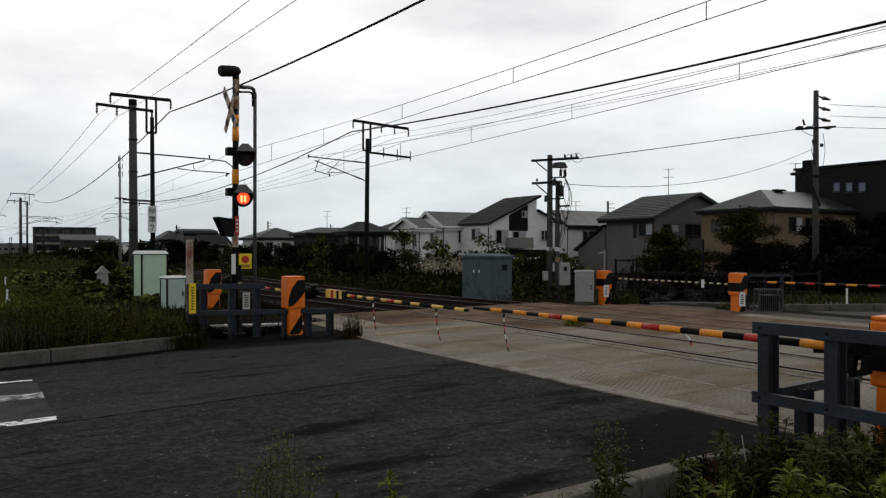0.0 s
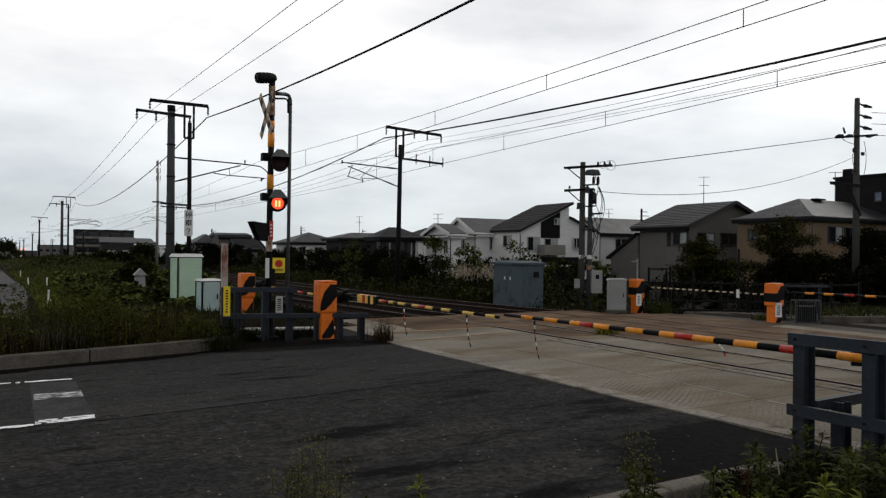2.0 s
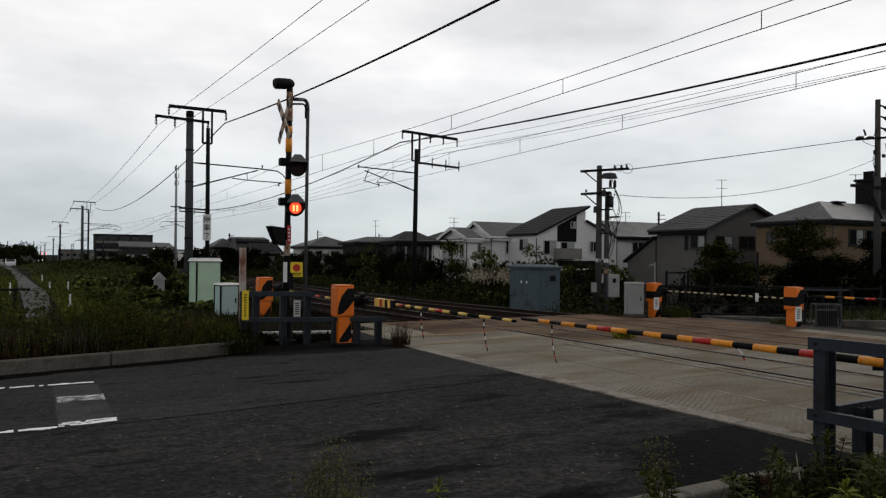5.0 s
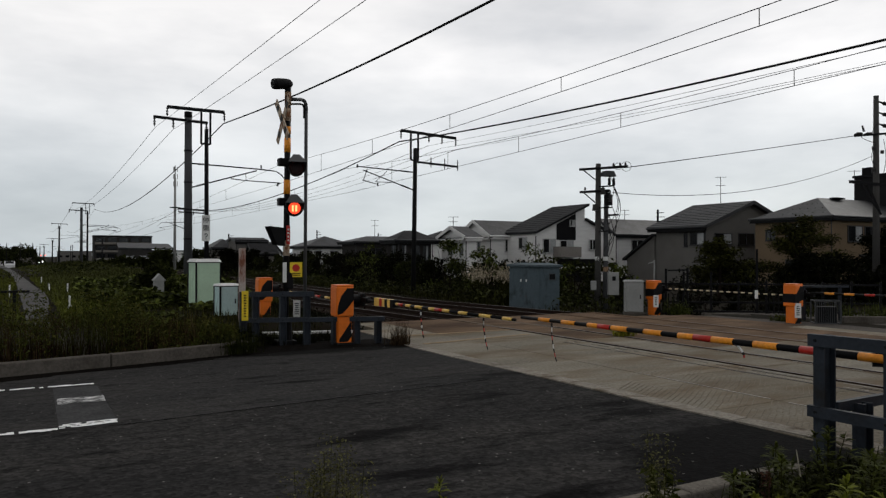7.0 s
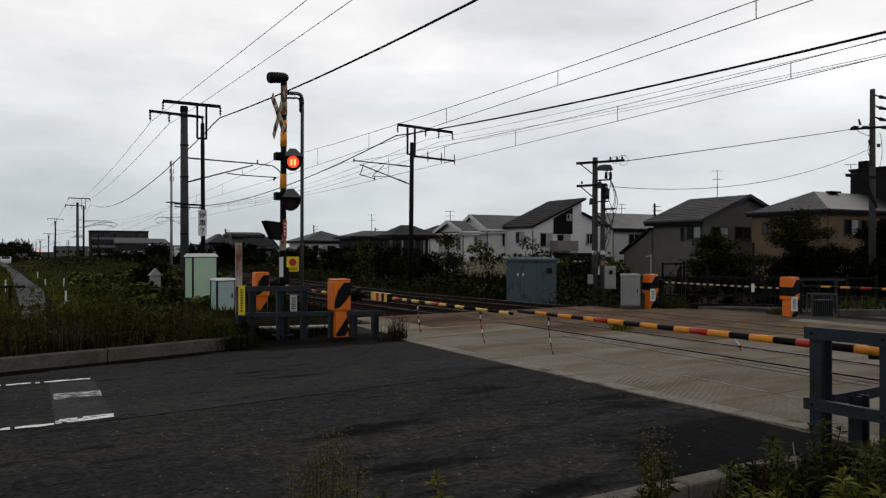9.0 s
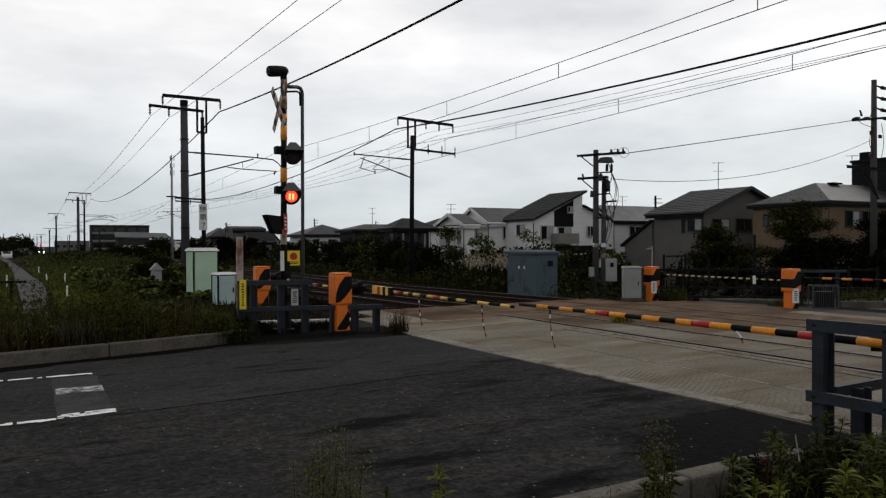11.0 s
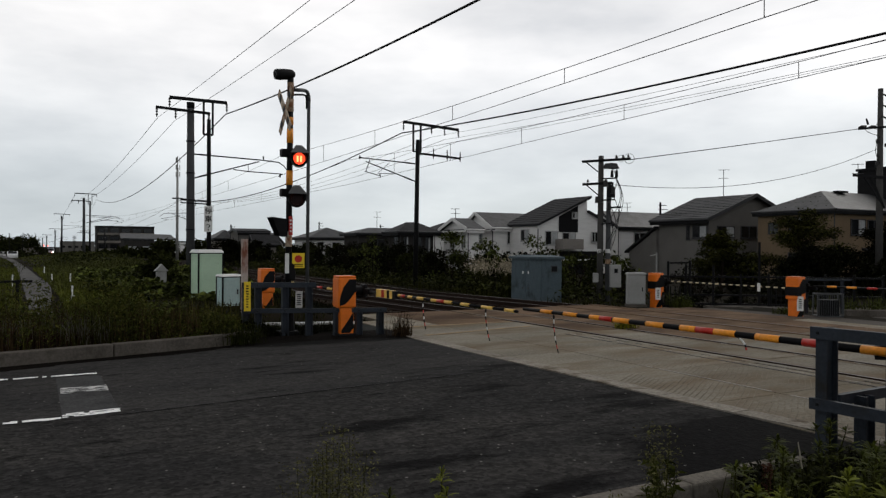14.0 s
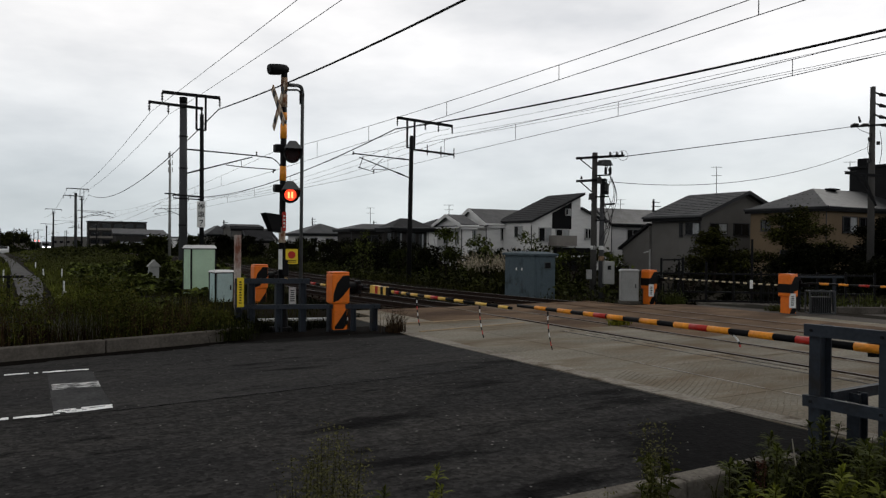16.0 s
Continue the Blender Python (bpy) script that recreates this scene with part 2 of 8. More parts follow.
ORANGE = mat("orange_paint", (0.70, 0.155, 0.008), 0.45, 0, 0.15, 4, 50, 0.05, stain=(0.2, 0.06, 0.015), stain_at=0.7, stain_scale=6)
BLACK = mat("black_paint", (0.004, 0.004, 0.0045), 0.6, 0, 0.3, 5, 50, 0.05, spec=0.12)
AMBER = mat("amber_band", (0.75, 0.27, 0.02), 0.45, 0, 0.2, 6, 50, 0.05, stain=(0.35, 0.16, 0.03), stain_at=0.66, stain_scale=7)
CREAM_BAND = mat("faded_cream_band", (0.52, 0.42, 0.27), 0.6, 0, 0.2, 6, 50, 0.05)
PALE_BAND = mat("pale_yellow_band", (0.72, 0.46, 0.10), 0.45, 0, 0.2, 6, 50, 0.05)
RED = mat("red_reflector", (0.40, 0.02, 0.012), 0.35, 0, 0.15, 6, 50, 0.03)
WHITE = mat("white_paint", (0.62, 0.62, 0.6), 0.5, 0, 0.12, 4, 40, 0.03)
YELLOW = mat("yellow_plate", (0.72, 0.52, 0.02), 0.5, 0, 0.12, 5, 40, 0.03)
RUSTBOARD = mat("rusted_board", (0.26, 0.17, 0.10), 0.85, 0, 0.4, 5, 40, 0.15, stain=(0.07, 0.03, 0.018), stain_at=0.52, stain_scale=6)
CREAM_RUST = mat("weathered_cream_paint", (0.46, 0.38, 0.29), 0.85, 0, 0.3, 5, 40, 0.1, stain=(0.17, 0.075, 0.035), stain_at=0.53, stain_scale=7)
STEEL = mat("galvanised_steel", (0.055, 0.058, 0.06), 0.6, 0.2, 0.2, 4, 50, 0.05, spec=0.2)
DARK_STEEL = mat("dark_steel", (0.010, 0.010, 0.011), 0.65, 0.0, 0.3, 4, 50, 0.05, spec=0.1)
POLE_CONC = mat("pole_concrete", (0.064, 0.065, 0.068), 0.9, 0, 0.25, 2, 40, 0.1, stretch=(1, 1, 0.3), spec=0.05)
POLE_DARK = mat("dark_pole", (0.009, 0.009, 0.0095), 0.75, 0.0, 0.3, 3, 40, 0.1, spec=0.08)
WIRE = mat("wire", (0.006, 0.006, 0.006), 0.7, 0.0, 0.1, 3, 40, 0, spec=0.1)
WIRE_FAINT = mat("bare_wire", (0.016, 0.016, 0.017), 0.6, 0.0, 0.1, 3, 40, 0, spec=0.2)
PORCELAIN = mat("porcelain", (0.016, 0.015, 0.014), 0.4, 0, 0.2, 6, 40, 0, spec=0.2)
GREEN_CAB = mat("pale_green_paint", (0.40, 0.54, 0.39), 0.6, 0, 0.12, 2, 30, 0.05, stain=(0.2, 0.28, 0.19), stain_at=0.68, stain_scale=3)
TEAL_CAB = mat("pale_teal_paint", (0.40, 0.53, 0.51), 0.55, 0, 0.15, 2, 30, 0.05)
GREY_CAB = mat("grey_cabinet", (0.25, 0.25, 0.24), 0.6, 0, 0.15, 2, 30, 0.05)
BLUE_BOX = mat("blue_grey_relay_house", (0.070, 0.094, 0.107), 0.7, 0, 0.2, 2, 30, 0.05, stain=(0.036, 0.048, 0.054), stain_at=0.58, stain_scale=2, spec=0.1)
GLASS = mat("window_glass", (0.006, 0.007, 0.008), 0.12, 0, 0.2, 0.5, 3, 0, spec=0.35)
PALE_GLASS = mat("curtained_glass", (0.30, 0.31, 0.31), 0.2, 0, 0.2, 1.0, 6, 0, spec=0.5, stretch=(6, 6, 0.3))
PALE_FRAME = mat("pale_window_frame", (0.34, 0.34, 0.33), 0.6, 0, 0.1, 4, 40, 0, spec=0.1)
FRAME = mat("window_frame", (0.03, 0.03, 0.032), 0.5, 0.2, 0.1, 4, 40, 0)
WALL_WHITE = mat("white_siding", (0.60, 0.595, 0.58), 0.9, 0, 0.1, 0.8, 20, 0.05, stretch=(1, 1, 6), spec=0.05)
WALL_GREY = mat("grey_render", (0.120, 0.114, 0.106), 0.95, 0, 0.15, 0.6, 30, 0.1, spec=0.03)
WALL_DARK = mat("dark_grey_render", (0.034, 0.032, 0.03), 0.95, 0, 0.15, 0.6, 30, 0.1, spec=0.03)
WALL_BEIGE = mat("beige_render", (0.140, 0.103, 0.066), 0.95, 0, 0.15, 0.6, 30, 0.1, spec=0.03)
WALL_BLACK = mat("black_cladding", (0.006, 0.006, 0.0065), 0.7, 0, 0.2, 2, 20, 0.05, stretch=(8, 8, 1), spec=0.08)
WALL_TAN = mat("tan_render", (0.17, 0.157, 0.138), 0.9, 0, 0.12, 0.6, 30, 0.1, spec=0.05)
ROOF = mat("dark_roof_tiles", (0.0125, 0.0125, 0.0138), 0.65, 0, 0.5, 0.8, 5, 0.4, spec=0.12, stain=(0.006, 0.006, 0.0065), stain_at=0.6, stain_scale=0.9)
ROOF_LIGHT = mat("grey_roof_metal", (0.028, 0.029, 0.0305), 0.55, 0.0, 0.55, 0.7, 4, 0.35, spec=0.2, stain=(0.012, 0.012, 0.013), stain_at=0.58, stain_scale=0.8)
LEAF = mat("leaf_green", (0.036, 0.041, 0.0072), 0.8, 0, 0.35, 0.5, 6, 0, island=0.6, spec=0.06)
LEAF_DARK = mat("leaf_dark_green", (0.0175, 0.0205, 0.0042), 0.85, 0, 0.35, 0.5, 6, 0, island=0.6, spec=0.04)
LEAF_TREE = mat("tree_leaf_green", (0.027, 0.028, 0.0055), 0.85, 0, 0.5, 0.6, 6, 0, island=0.85, spec=0.04)
VINE = mat("vine_leaf", (0.046, 0.056, 0.0095), 0.75, 0, 0.6, 0.45, 6, 0, island=0.8, spec=0.08)
LEAF_MID = mat("leaf_olive", (0.023, 0.026, 0.0052), 0.8, 0, 0.5, 0.5, 6, 0, island=0.75, spec=0.06)
# leaf green with the deep shade of hedges and low growth in its colour
LEAF_SHADED = mat("leaf_green_deep_shade", (0.0052, 0.0058, 0.0018), 0.85, 0, 0.4, 0.5, 6, 0, island=0.7, spec=0.03)
PALE_JOINT = mat("pale_joint", (0.33, 0.31, 0.28), 0.95, 0, 0.3, 3, 40, 0.2, spec=0.04)
WEED = mat("weed_leaf", (0.036, 0.043, 0.0055), 0.75, 0, 0.4, 0.8, 8, 0, island=0.55, spec=0.06)
LEAF_BRIGHT = mat("leaf_bright_green", (0.088, 0.100, 0.010), 0.75, 0, 0.35, 0.8, 8, 0, island=0.5, spec=0.06)
GRASS = mat("grass_blades", (0.019, 0.0195, 0.0036), 0.85, 0, 0.4, 0.5, 6, 0, island=0.6, spec=0.04)
DRY = mat("dry_stems", (0.040, 0.025, 0.013), 0.9, 0, 0.4, 0.7, 8, 0, island=0.6, spec=0.03)
PLUME = mat("pampas_plume", (0.34, 0.29, 0.21), 0.9, 0, 0.2, 1, 8, 0, island=0.35, spec=0.1)
BARK = mat("bark", (0.016, 0.012, 0.009), 0.95, 0, 0.35, 5, 30, 0.4, spec=0.03)
LED_ON = glow("led_red_lit", (1.0, 0.055, 0.018), 1.7)
LED_HOT = glow("led_core_lit", (1.0, 0.30, 0.10), 3.0)
LED_OFF = mat("dark_red_lens", (0.018, 0.005, 0.005), 0.4, 0, 0.3, 8, 50, 0.05, spec=0.12)
HEADLIGHT = glow("headlight_lit", (1.0, 0.9, 0.86), 9.0)
RED_FAR = glow("far_red_lamp_lit", (1.0, 0.09, 0.03), 3.0)
RUBBER = mat("rubber", (0.02, 0.02, 0.02), 0.8, 0, 0.2, 4, 40, 0.1)
CAR_WHITE = mat("car_white", (0.6, 0.6, 0.6), 0.3, 0, 0.05, 2, 20, 0)

# ---- building helpers ----


def box(bm, cx, cy, cz, sx, sy, sz, rz=0.0, bevel=0.0):
    """A box about its centre, in a bmesh; returns its vertices."""
    m = Matrix.Translation((cx, cy, cz)) @ Matrix.Rotation(radians(rz), 4, "Z") @ Matrix.Diagonal((sx, sy, sz, 1))
    got = bmesh.ops.create_cube(bm, size=1.0, matrix=m)["verts"]
    if bevel:
        edges = list({e for v in got for e in v.link_edges})
        got = bmesh.ops.bevel(bm, geom=edges, offset=bevel, segments=2, affect="EDGES", profile=0.5)["verts"]
    return got


def bar(bm, a, b, r0, r1=None, seg=8):
    """A round bar from a to b."""
    a, b = Vector(a), Vector(b)
    d = b - a
    m = Matrix.Translation((a + b) / 2) @ d.to_track_quat("Z", "Y").to_matrix().to_4x4()
    return bmesh.ops.create_cone(bm, cap_ends=True, segments=seg, radius1=r0, radius2=r0 if r1 is None else r1, depth=d.length, matrix=m)["verts"]


def flat_bar(bm, a, b, w, h):
    """A square-section beam from a to b: w across, h high."""
    a, b = Vector(a), Vector(b)
    d = b - a
    m = Matrix.Translation((a + b) / 2) @ d.to_track_quat("Y", "Z").to_matrix().to_4x4() @ Matrix.Diagonal((w, d.length, h, 1))
    return bmesh.ops.create_cube(bm, size=1.0, matrix=m)["verts"]


def poly(bm, points, thick=None):
    """A face through points; with thick, a slab of that thickness below it."""
    vs = [bm.verts.new(p) for p in points]
    face = bm.faces.new(vs)
    if thick:
        got = bmesh.ops.extrude_face_region(bm, geom=[face])["geom"]
        for v in got:
            if isinstance(v, bmesh.types.BMVert):
                v.co.z -= thick
    bm.normal_update()


def part(name, bm, material, parent=None, label="", smooth=False):
    """Links a bmesh as one mesh object under a thing or a part."""
    me = bpy.data.meshes.new(name)
    bmesh.ops.recalc_face_normals(bm, faces=bm.faces)
    bm.to_mesh(me)
    bm.free()
    for m in material if isinstance(material, (list, tuple)) else [material]:
        me.materials.append(m)
    if smooth:
        for p in me.polygons:
            p.use_smooth = True
    ob = new(name, me)
    if parent:
        ob.parent = parent
    if label:
        ob["label"] = label
    return ob


def thing(name, label, category, at=(0, 0, 0), rz=0.0, group="", kind=""):
    ob = new(name)
    ob.matrix_basis = pose(*at, 0, 0, rz)
    return tagged(ob, label, category, group, kind)


def shared(name, me, parent, m):
    """One more object on a mesh that alike pieces share."""
    ob = new(name, me)
    ob.parent = parent
    ob.matrix_basis = m
    return ob


def cloud(name, verts, faces, material, parent=None, smooth=False):
    me = bpy.data.meshes.new(name)
    me.from_pydata([tuple(v) for v in verts], [], [tuple(int(i) for i in f) for f in faces])
    me.materials.append(material)
    if smooth:
        me.polygons.foreach_set("use_smooth", [True] * len(me.polygons))
    ob = new(name, me)
    if parent:
        ob.parent = parent
    return ob


RNG = np.random.default_rng(7)


def leaves(centres, size, spread=0.6, aspect=0.55, droop=0.3):
    """Bent leaf blades, two quads each, turned at random: vertices and faces."""
    c = np.asarray(centres, float)
    n = len(c)
    yaw = RNG.uniform(0, 2 * np.pi, n)
    tilt = RNG.normal(0.1, spread, n)
    s = size * RNG.uniform(0.6, 1.35, n)
    ax = np.stack([np.cos(yaw) * np.cos(tilt), np.sin(yaw) * np.cos(tilt), np.sin(tilt)], 1)
    side = np.stack([-np.sin(yaw), np.cos(yaw), RNG.normal(0, 0.45, n)], 1)
    side /= np.linalg.norm(side, axis=1)[:, None]
    up = np.cross(ax, side)
    w = (s * aspect / 2)[:, None]
    L = s[:, None]
    root, tip = c, c + ax * L - up * L * droop * 0.5
    mid = c + ax * L * 0.5 + up * L * 0.06
    v = np.stack([root, mid - side * w, tip, mid + side * w], 1).reshape(-1, 3)
    f = np.arange(4 * n).reshape(n, 4)
    return v, f


def blades(bases, height, width=0.012, lean=0.35):
    """Grass blades: a bent strip of two quads tapering to the tip."""
    b = np.asarray(bases, float)
    n = len(b)
    h = height * RNG.uniform(0.5, 1.25, n)
    yaw = RNG.uniform(0, 2 * np.pi, n)
    d = np.stack([np.cos(yaw), np.sin(yaw), np.zeros(n)], 1)
    ln = np.abs(RNG.normal(0, lean, n))
    s = np.stack([-np.sin(yaw), np.cos(yaw), np.zeros(n)], 1) * (width / 2)
    up = np.array([0, 0, 1.0])
    p1 = b + up * (h * 0.55)[:, None] + d * (h * ln * 0.25)[:, None]
    p2 = b + up * (h * np.clip(1 - ln * 0.25, 0.5, 1))[:, None] + d * (h * ln)[:, None]
    v = np.stack([b - s, b + s, p1 + s * 0.8, p1 - s * 0.8, p2 + s * 0.15, p2 - s * 0.15], 1).reshape(-1, 3)
    k = np.arange(n)[:, None] * 6
    f = np.concatenate([k + [0, 1, 2, 3], k + [3, 2, 4, 5]])
    return v, f


def join(*sets):
    vs, fs, k = [], [], 0
    for v, f in sets:
        vs.append(v)
        fs.append(f + k)
        k += len(v)
    return np.concatenate(vs), np.concatenate(fs)

# ---- ground, road, kerbs ----


def step(a, b, v):
    u = np.clip((v - a) / (b - a), 0, 1)
    return u * u * (3 - 2 * u)


def fall(y):
    """The land drops a little towards the far end of the line."""
    return -2.3 * step(90, 320, y) - 2.6 * step(320, 620, y)


def dip(y):
    """The line runs a little downhill from the crossing."""
    return -0.2 * np.clip((np.asarray(y, float) - 13.0) / 14.0, 0, 1)


def swing(y):
    """The line bends to the west far off."""
    return -9.5 * step(120, 480, y)


def land(x, y):
    """Height of the ground sheet."""
    x, y = np.asarray(x, float), np.asarray(y, float)
    z = np.full(np.broadcast(x, y).shape, -0.06)
    road_n = np.interp(x, [-0.95, 0.9, 2.6, 3.4, 4.5], [11.13, 11.58, 12.05, 12.5, 12.9])
    north = step(road_n + 0.1, road_n + 0.5, y) * (x < 6.0)
    north = north * (1 - step(3.3, 3.8, x) * (1 - step(14.7, 15.4, y)))
    z = z + north * 0.2
    bank = np.exp(-((x - 5.2) / 2.0) ** 2) * step(22, 32, y)
    z = z + 0.35 * bank
    off_road = step(14.6, 16.0, y)
    z = z - 0.58 * step(14.6, 17.4, x) * off_road
    z = z - 0.55 * step(17.5, 24.0, x) * (1 - off_road)
    z = z - 0.15 * step(20, 40, x)
    z = z - 0.75 * step(95, 130, y) * step(-1.0, -3.0, x)
    z = z - 0.7 * step(15.9, 16.7, y) * step(6.9, 7.7, x) * step(16.0, 15.2, x)
    south = step(2.9, 2.4, y) * (x < 5.0)
    z = z + 0.02 * south
    return z + fall(y)


def axis(a, b, fine, far):
    inner = np.arange(a, b + fine / 2, fine)
    out = np.geomspace(1, far, 22)
    return np.concatenate([a - out[::-1], inner, b + out])


gx_, gy_ = axis(-14, 32, 0.5, 3500), axis(-8, 60, 0.5, 3500)
GX, GY = np.meshgrid(gx_, gy_, indexing="ij")
GZ = land(GX, GY) + (np.sin(GX * 2.1 + GY * 1.3) * np.sin(GX * 0.7 - GY * 1.9)) * 0.03 * ((GX < 5) & (GY > 13.5))
gn, gm = GX.shape
idx = np.arange(gn * gm).reshape(gn, gm)
quads = np.stack([idx[:-1, :-1], idx[1:, :-1], idx[1:, 1:], idx[:-1, 1:]], -1).reshape(-1, 4)
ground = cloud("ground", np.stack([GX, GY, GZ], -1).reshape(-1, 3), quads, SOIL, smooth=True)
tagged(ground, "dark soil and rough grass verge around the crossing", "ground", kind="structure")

# road west of the crossing, flaring towards the tracks
bm = bmesh.new()
north_edge = [(-40, 11.0), (-0.95, 11.0), (0.9, 11.45), (2.6, 11.92), (3.1, 12.3), (3.4, 12.95), (5.9, 12.95)]
poly(bm, [(-40, 3.3, 0), (4.7, 3.3, 0), (5.2, 2.6, 0), (5.9, 2.0, 0)] + [(x, y, 0) for x, y in reversed(north_edge)], 0.05)
road = tagged(part("road", bm, ASPHALT), "worn dark asphalt road leading up to the railway crossing", "road", kind="structure")
bm = bmesh.new()
poly(bm, [(-40, 7.55, 0.004), (0.66, 7.52, 0.004), (3.8, 7.88, 0.004), (5.85, 8.15, 0.004), (5.85, 12.6, 0.004), (3.5, 12.6, 0.004), (3.1, 12.1, 0.004), (2.6, 11.84, 0.004), (0.9, 11.37, 0.004), (-0.95, 10.92, 0.004), (-40, 10.92, 0.004)])
tagged(part("road_patch", bm, ASPHALT_LANE, road),
       "slightly paler older asphalt lane")

# dark strip under the guard fence and along the north kerb
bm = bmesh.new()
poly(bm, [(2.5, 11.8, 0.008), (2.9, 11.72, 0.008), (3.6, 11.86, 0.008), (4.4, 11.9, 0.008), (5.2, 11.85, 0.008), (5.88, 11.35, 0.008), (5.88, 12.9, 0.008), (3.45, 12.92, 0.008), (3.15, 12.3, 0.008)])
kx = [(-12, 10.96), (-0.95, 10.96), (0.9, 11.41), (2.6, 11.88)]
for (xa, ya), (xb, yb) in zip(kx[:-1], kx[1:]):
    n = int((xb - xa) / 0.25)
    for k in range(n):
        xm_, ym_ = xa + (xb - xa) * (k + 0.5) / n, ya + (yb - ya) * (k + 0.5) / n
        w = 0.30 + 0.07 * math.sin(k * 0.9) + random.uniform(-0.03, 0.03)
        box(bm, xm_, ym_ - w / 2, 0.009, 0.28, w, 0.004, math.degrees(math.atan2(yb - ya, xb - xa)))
part("dirt", bm, mat("road_dark_strip", (0.0055, 0.0045, 0.0036), 0.98, 0, 0.5, 2, 30, 0.6, spec=0.02), road, "dark strip along the kerb and under the fence")

# worn white markings
lines = thing("road_marking", "worn white road markings on dark asphalt", "road marking", kind="structure")
for i, (xa, xb, y, w, tilt) in enumerate(((-9, 0.60, 10.05, 0.085, 0.0), (-9, 0.20, 7.55, 0.085, 0.03), (0.16, 0.66, 7.60, 0.05, 0.05), (0.17, 0.66, 7.665, 0.045, 0.05), (0.2, 0.66, 7.73, 0.04, 0.05), (0.17, 0.64, 8.99, 0.34, 0.0))):
    bm = bmesh.new()
    n = max(2, int((xb - xa) / 0.05)) if i < 5 else 3
    for k in range(n):
        x = xa + (xb - xa) * (k + 0.5) / n
        if i < 5 and random.random() < (0.12 if i < 1 else 0.18 if i < 5 else 0.04):
            continue
        j = random.uniform(0.6, 1.1) if i < 5 else 1.0
        box(bm, x, y + tilt * (x - xa) / (xb - xa) + random.uniform(-0.012, 0.012) * (1 if i < 5 else 0), 0.0075 + 0.00001 * (k % 5), (xb - xa) / n * (random.uniform(0.8, 1.4) if i < 5 else 1.0), w * j, 0.003)
    part("stripe", bm, WHITE_LINE if i < 5 else WORN_LINE, lines)
bm = bmesh.new()
poly(bm, [(0.16, 7.7, 0.0062), (0.66, 7.75, 0.0062), (0.62, 9.9, 0.0062), (0.14, 9.9, 0.0062)])
part("patch", bm, mat("greyed_patch", (0.05, 0.05, 0.05), 0.95, 0, 0.4, 2, 30, 0.3, spec=0.03), lines, "greyed ground-off patch of asphalt")
bm = bmesh.new()
for k in range(48):
    x = 0.7 + 4.4 * k / 48
    box(bm, x + 0.04, 7.51 + (x - 0.66) * 0.115 + 0.008 * math.sin(k * 1.9), 0.006, 0.10, 0.012 + 0.012 * random.random(), 0.003, 7)
part("crack", bm, BLACK, road, "dark tar-filled lane joint")

# paved apron between the guard fence and the line
bm = bmesh.new()
poly(bm, [(3.45, 13.0, 0.0), (5.9, 12.97, 0.0), (5.9, 14.35, 0.0), (4.0, 14.72, 0.0), (3.55, 14.2, 0.0)], 0.05)
part("apron", bm, mat("apron_asphalt", (0.024, 0.024, 0.022), 0.95, 0, 0.35, 2, 26, 0.4, stain=(0.02, 0.02, 0.018), stain_at=0.55, stain_scale=2, spec=0.03), road, "grey paved apron behind the fence")

# kerbs in blocks


def kerb_run(name, label, line, height, width, length, side, m=None):
    th = thing(name, label, "kerb", kind="structure")
    pts = [Vector((x, y, 0)) for x, y in line]
    for a, b in zip(pts[:-1], pts[1:]):
        n = max(1, round((b - a).length / length))
        for k in range(n):
            p, q = a.lerp(b, k / n), a.lerp(b, (k + 1) / n)
            d = (q - p)
            across = Vector((-d.y, d.x, 0)).normalized() * side
            bm = bmesh.new()
            c = (p + q) / 2 + across * width / 2
            box(bm, c.x, c.y, height / 2 - 0.03, d.length - 0.014, width, height + 0.06, math.degrees(math.atan2(d.y, d.x)), 0.018)
            part("kerb_stone", bm, m or KERB, th)
    return th


kerb_run("kerb_north", "weathered concrete kerb blocks along the weedy verge", [(-16.15, 10.95), (-0.95, 10.95), (0.9, 11.4), (2.6, 11.87), (3.05, 12.17)], 0.19, 0.17, 1.9, 1)
kerb_run("kerb_south", "low pale concrete kerb blocks half hidden by weeds", [(-15.42, 3.40), (3.58, 3.40), (4.75, 3.40)], 0.13, 0.165, 1.9, -1, KERB_PALE)

# ---- crossing deck: slabs, rails, grooves ----
TRACKS = (9.64, 13.2)
GAUGE = 1.067
deck = thing("crossing_deck", "rust-stained concrete slabs of the level crossing", "crossing deck", kind="structure")
strips = [(5.93, 7.2, PANEL), (7.2, 9.0, PANEL), (9.24, 10.05, PANEL), (10.24, 12.55, PANEL_RUST), (12.79, 13.62, PANEL_RUST), (13.81, 15.0, PANEL_RUST), (15.0, 15.95, PANEL)]
bm = bmesh.new()
box(bm, 7.45, 7.9, -0.07, 3.0, 13.3, 0.1)
box(bm, 7.75, 15.35, -0.07, 2.4, 1.6, 0.1)
box(bm, 11.4, 8.7, -0.07, 2.2, 14.9, 0.1)
box(bm, 14.9, 7.9, -0.10, 2.0, 13.3, 0.1)
part("joint_fill", bm, mat("joint_dirt", (0.10, 0.084, 0.062), 0.95, 0, 0.3, 3, 30, 0.2, spec=0.03), deck, "packed dirt in the joints between the slabs")
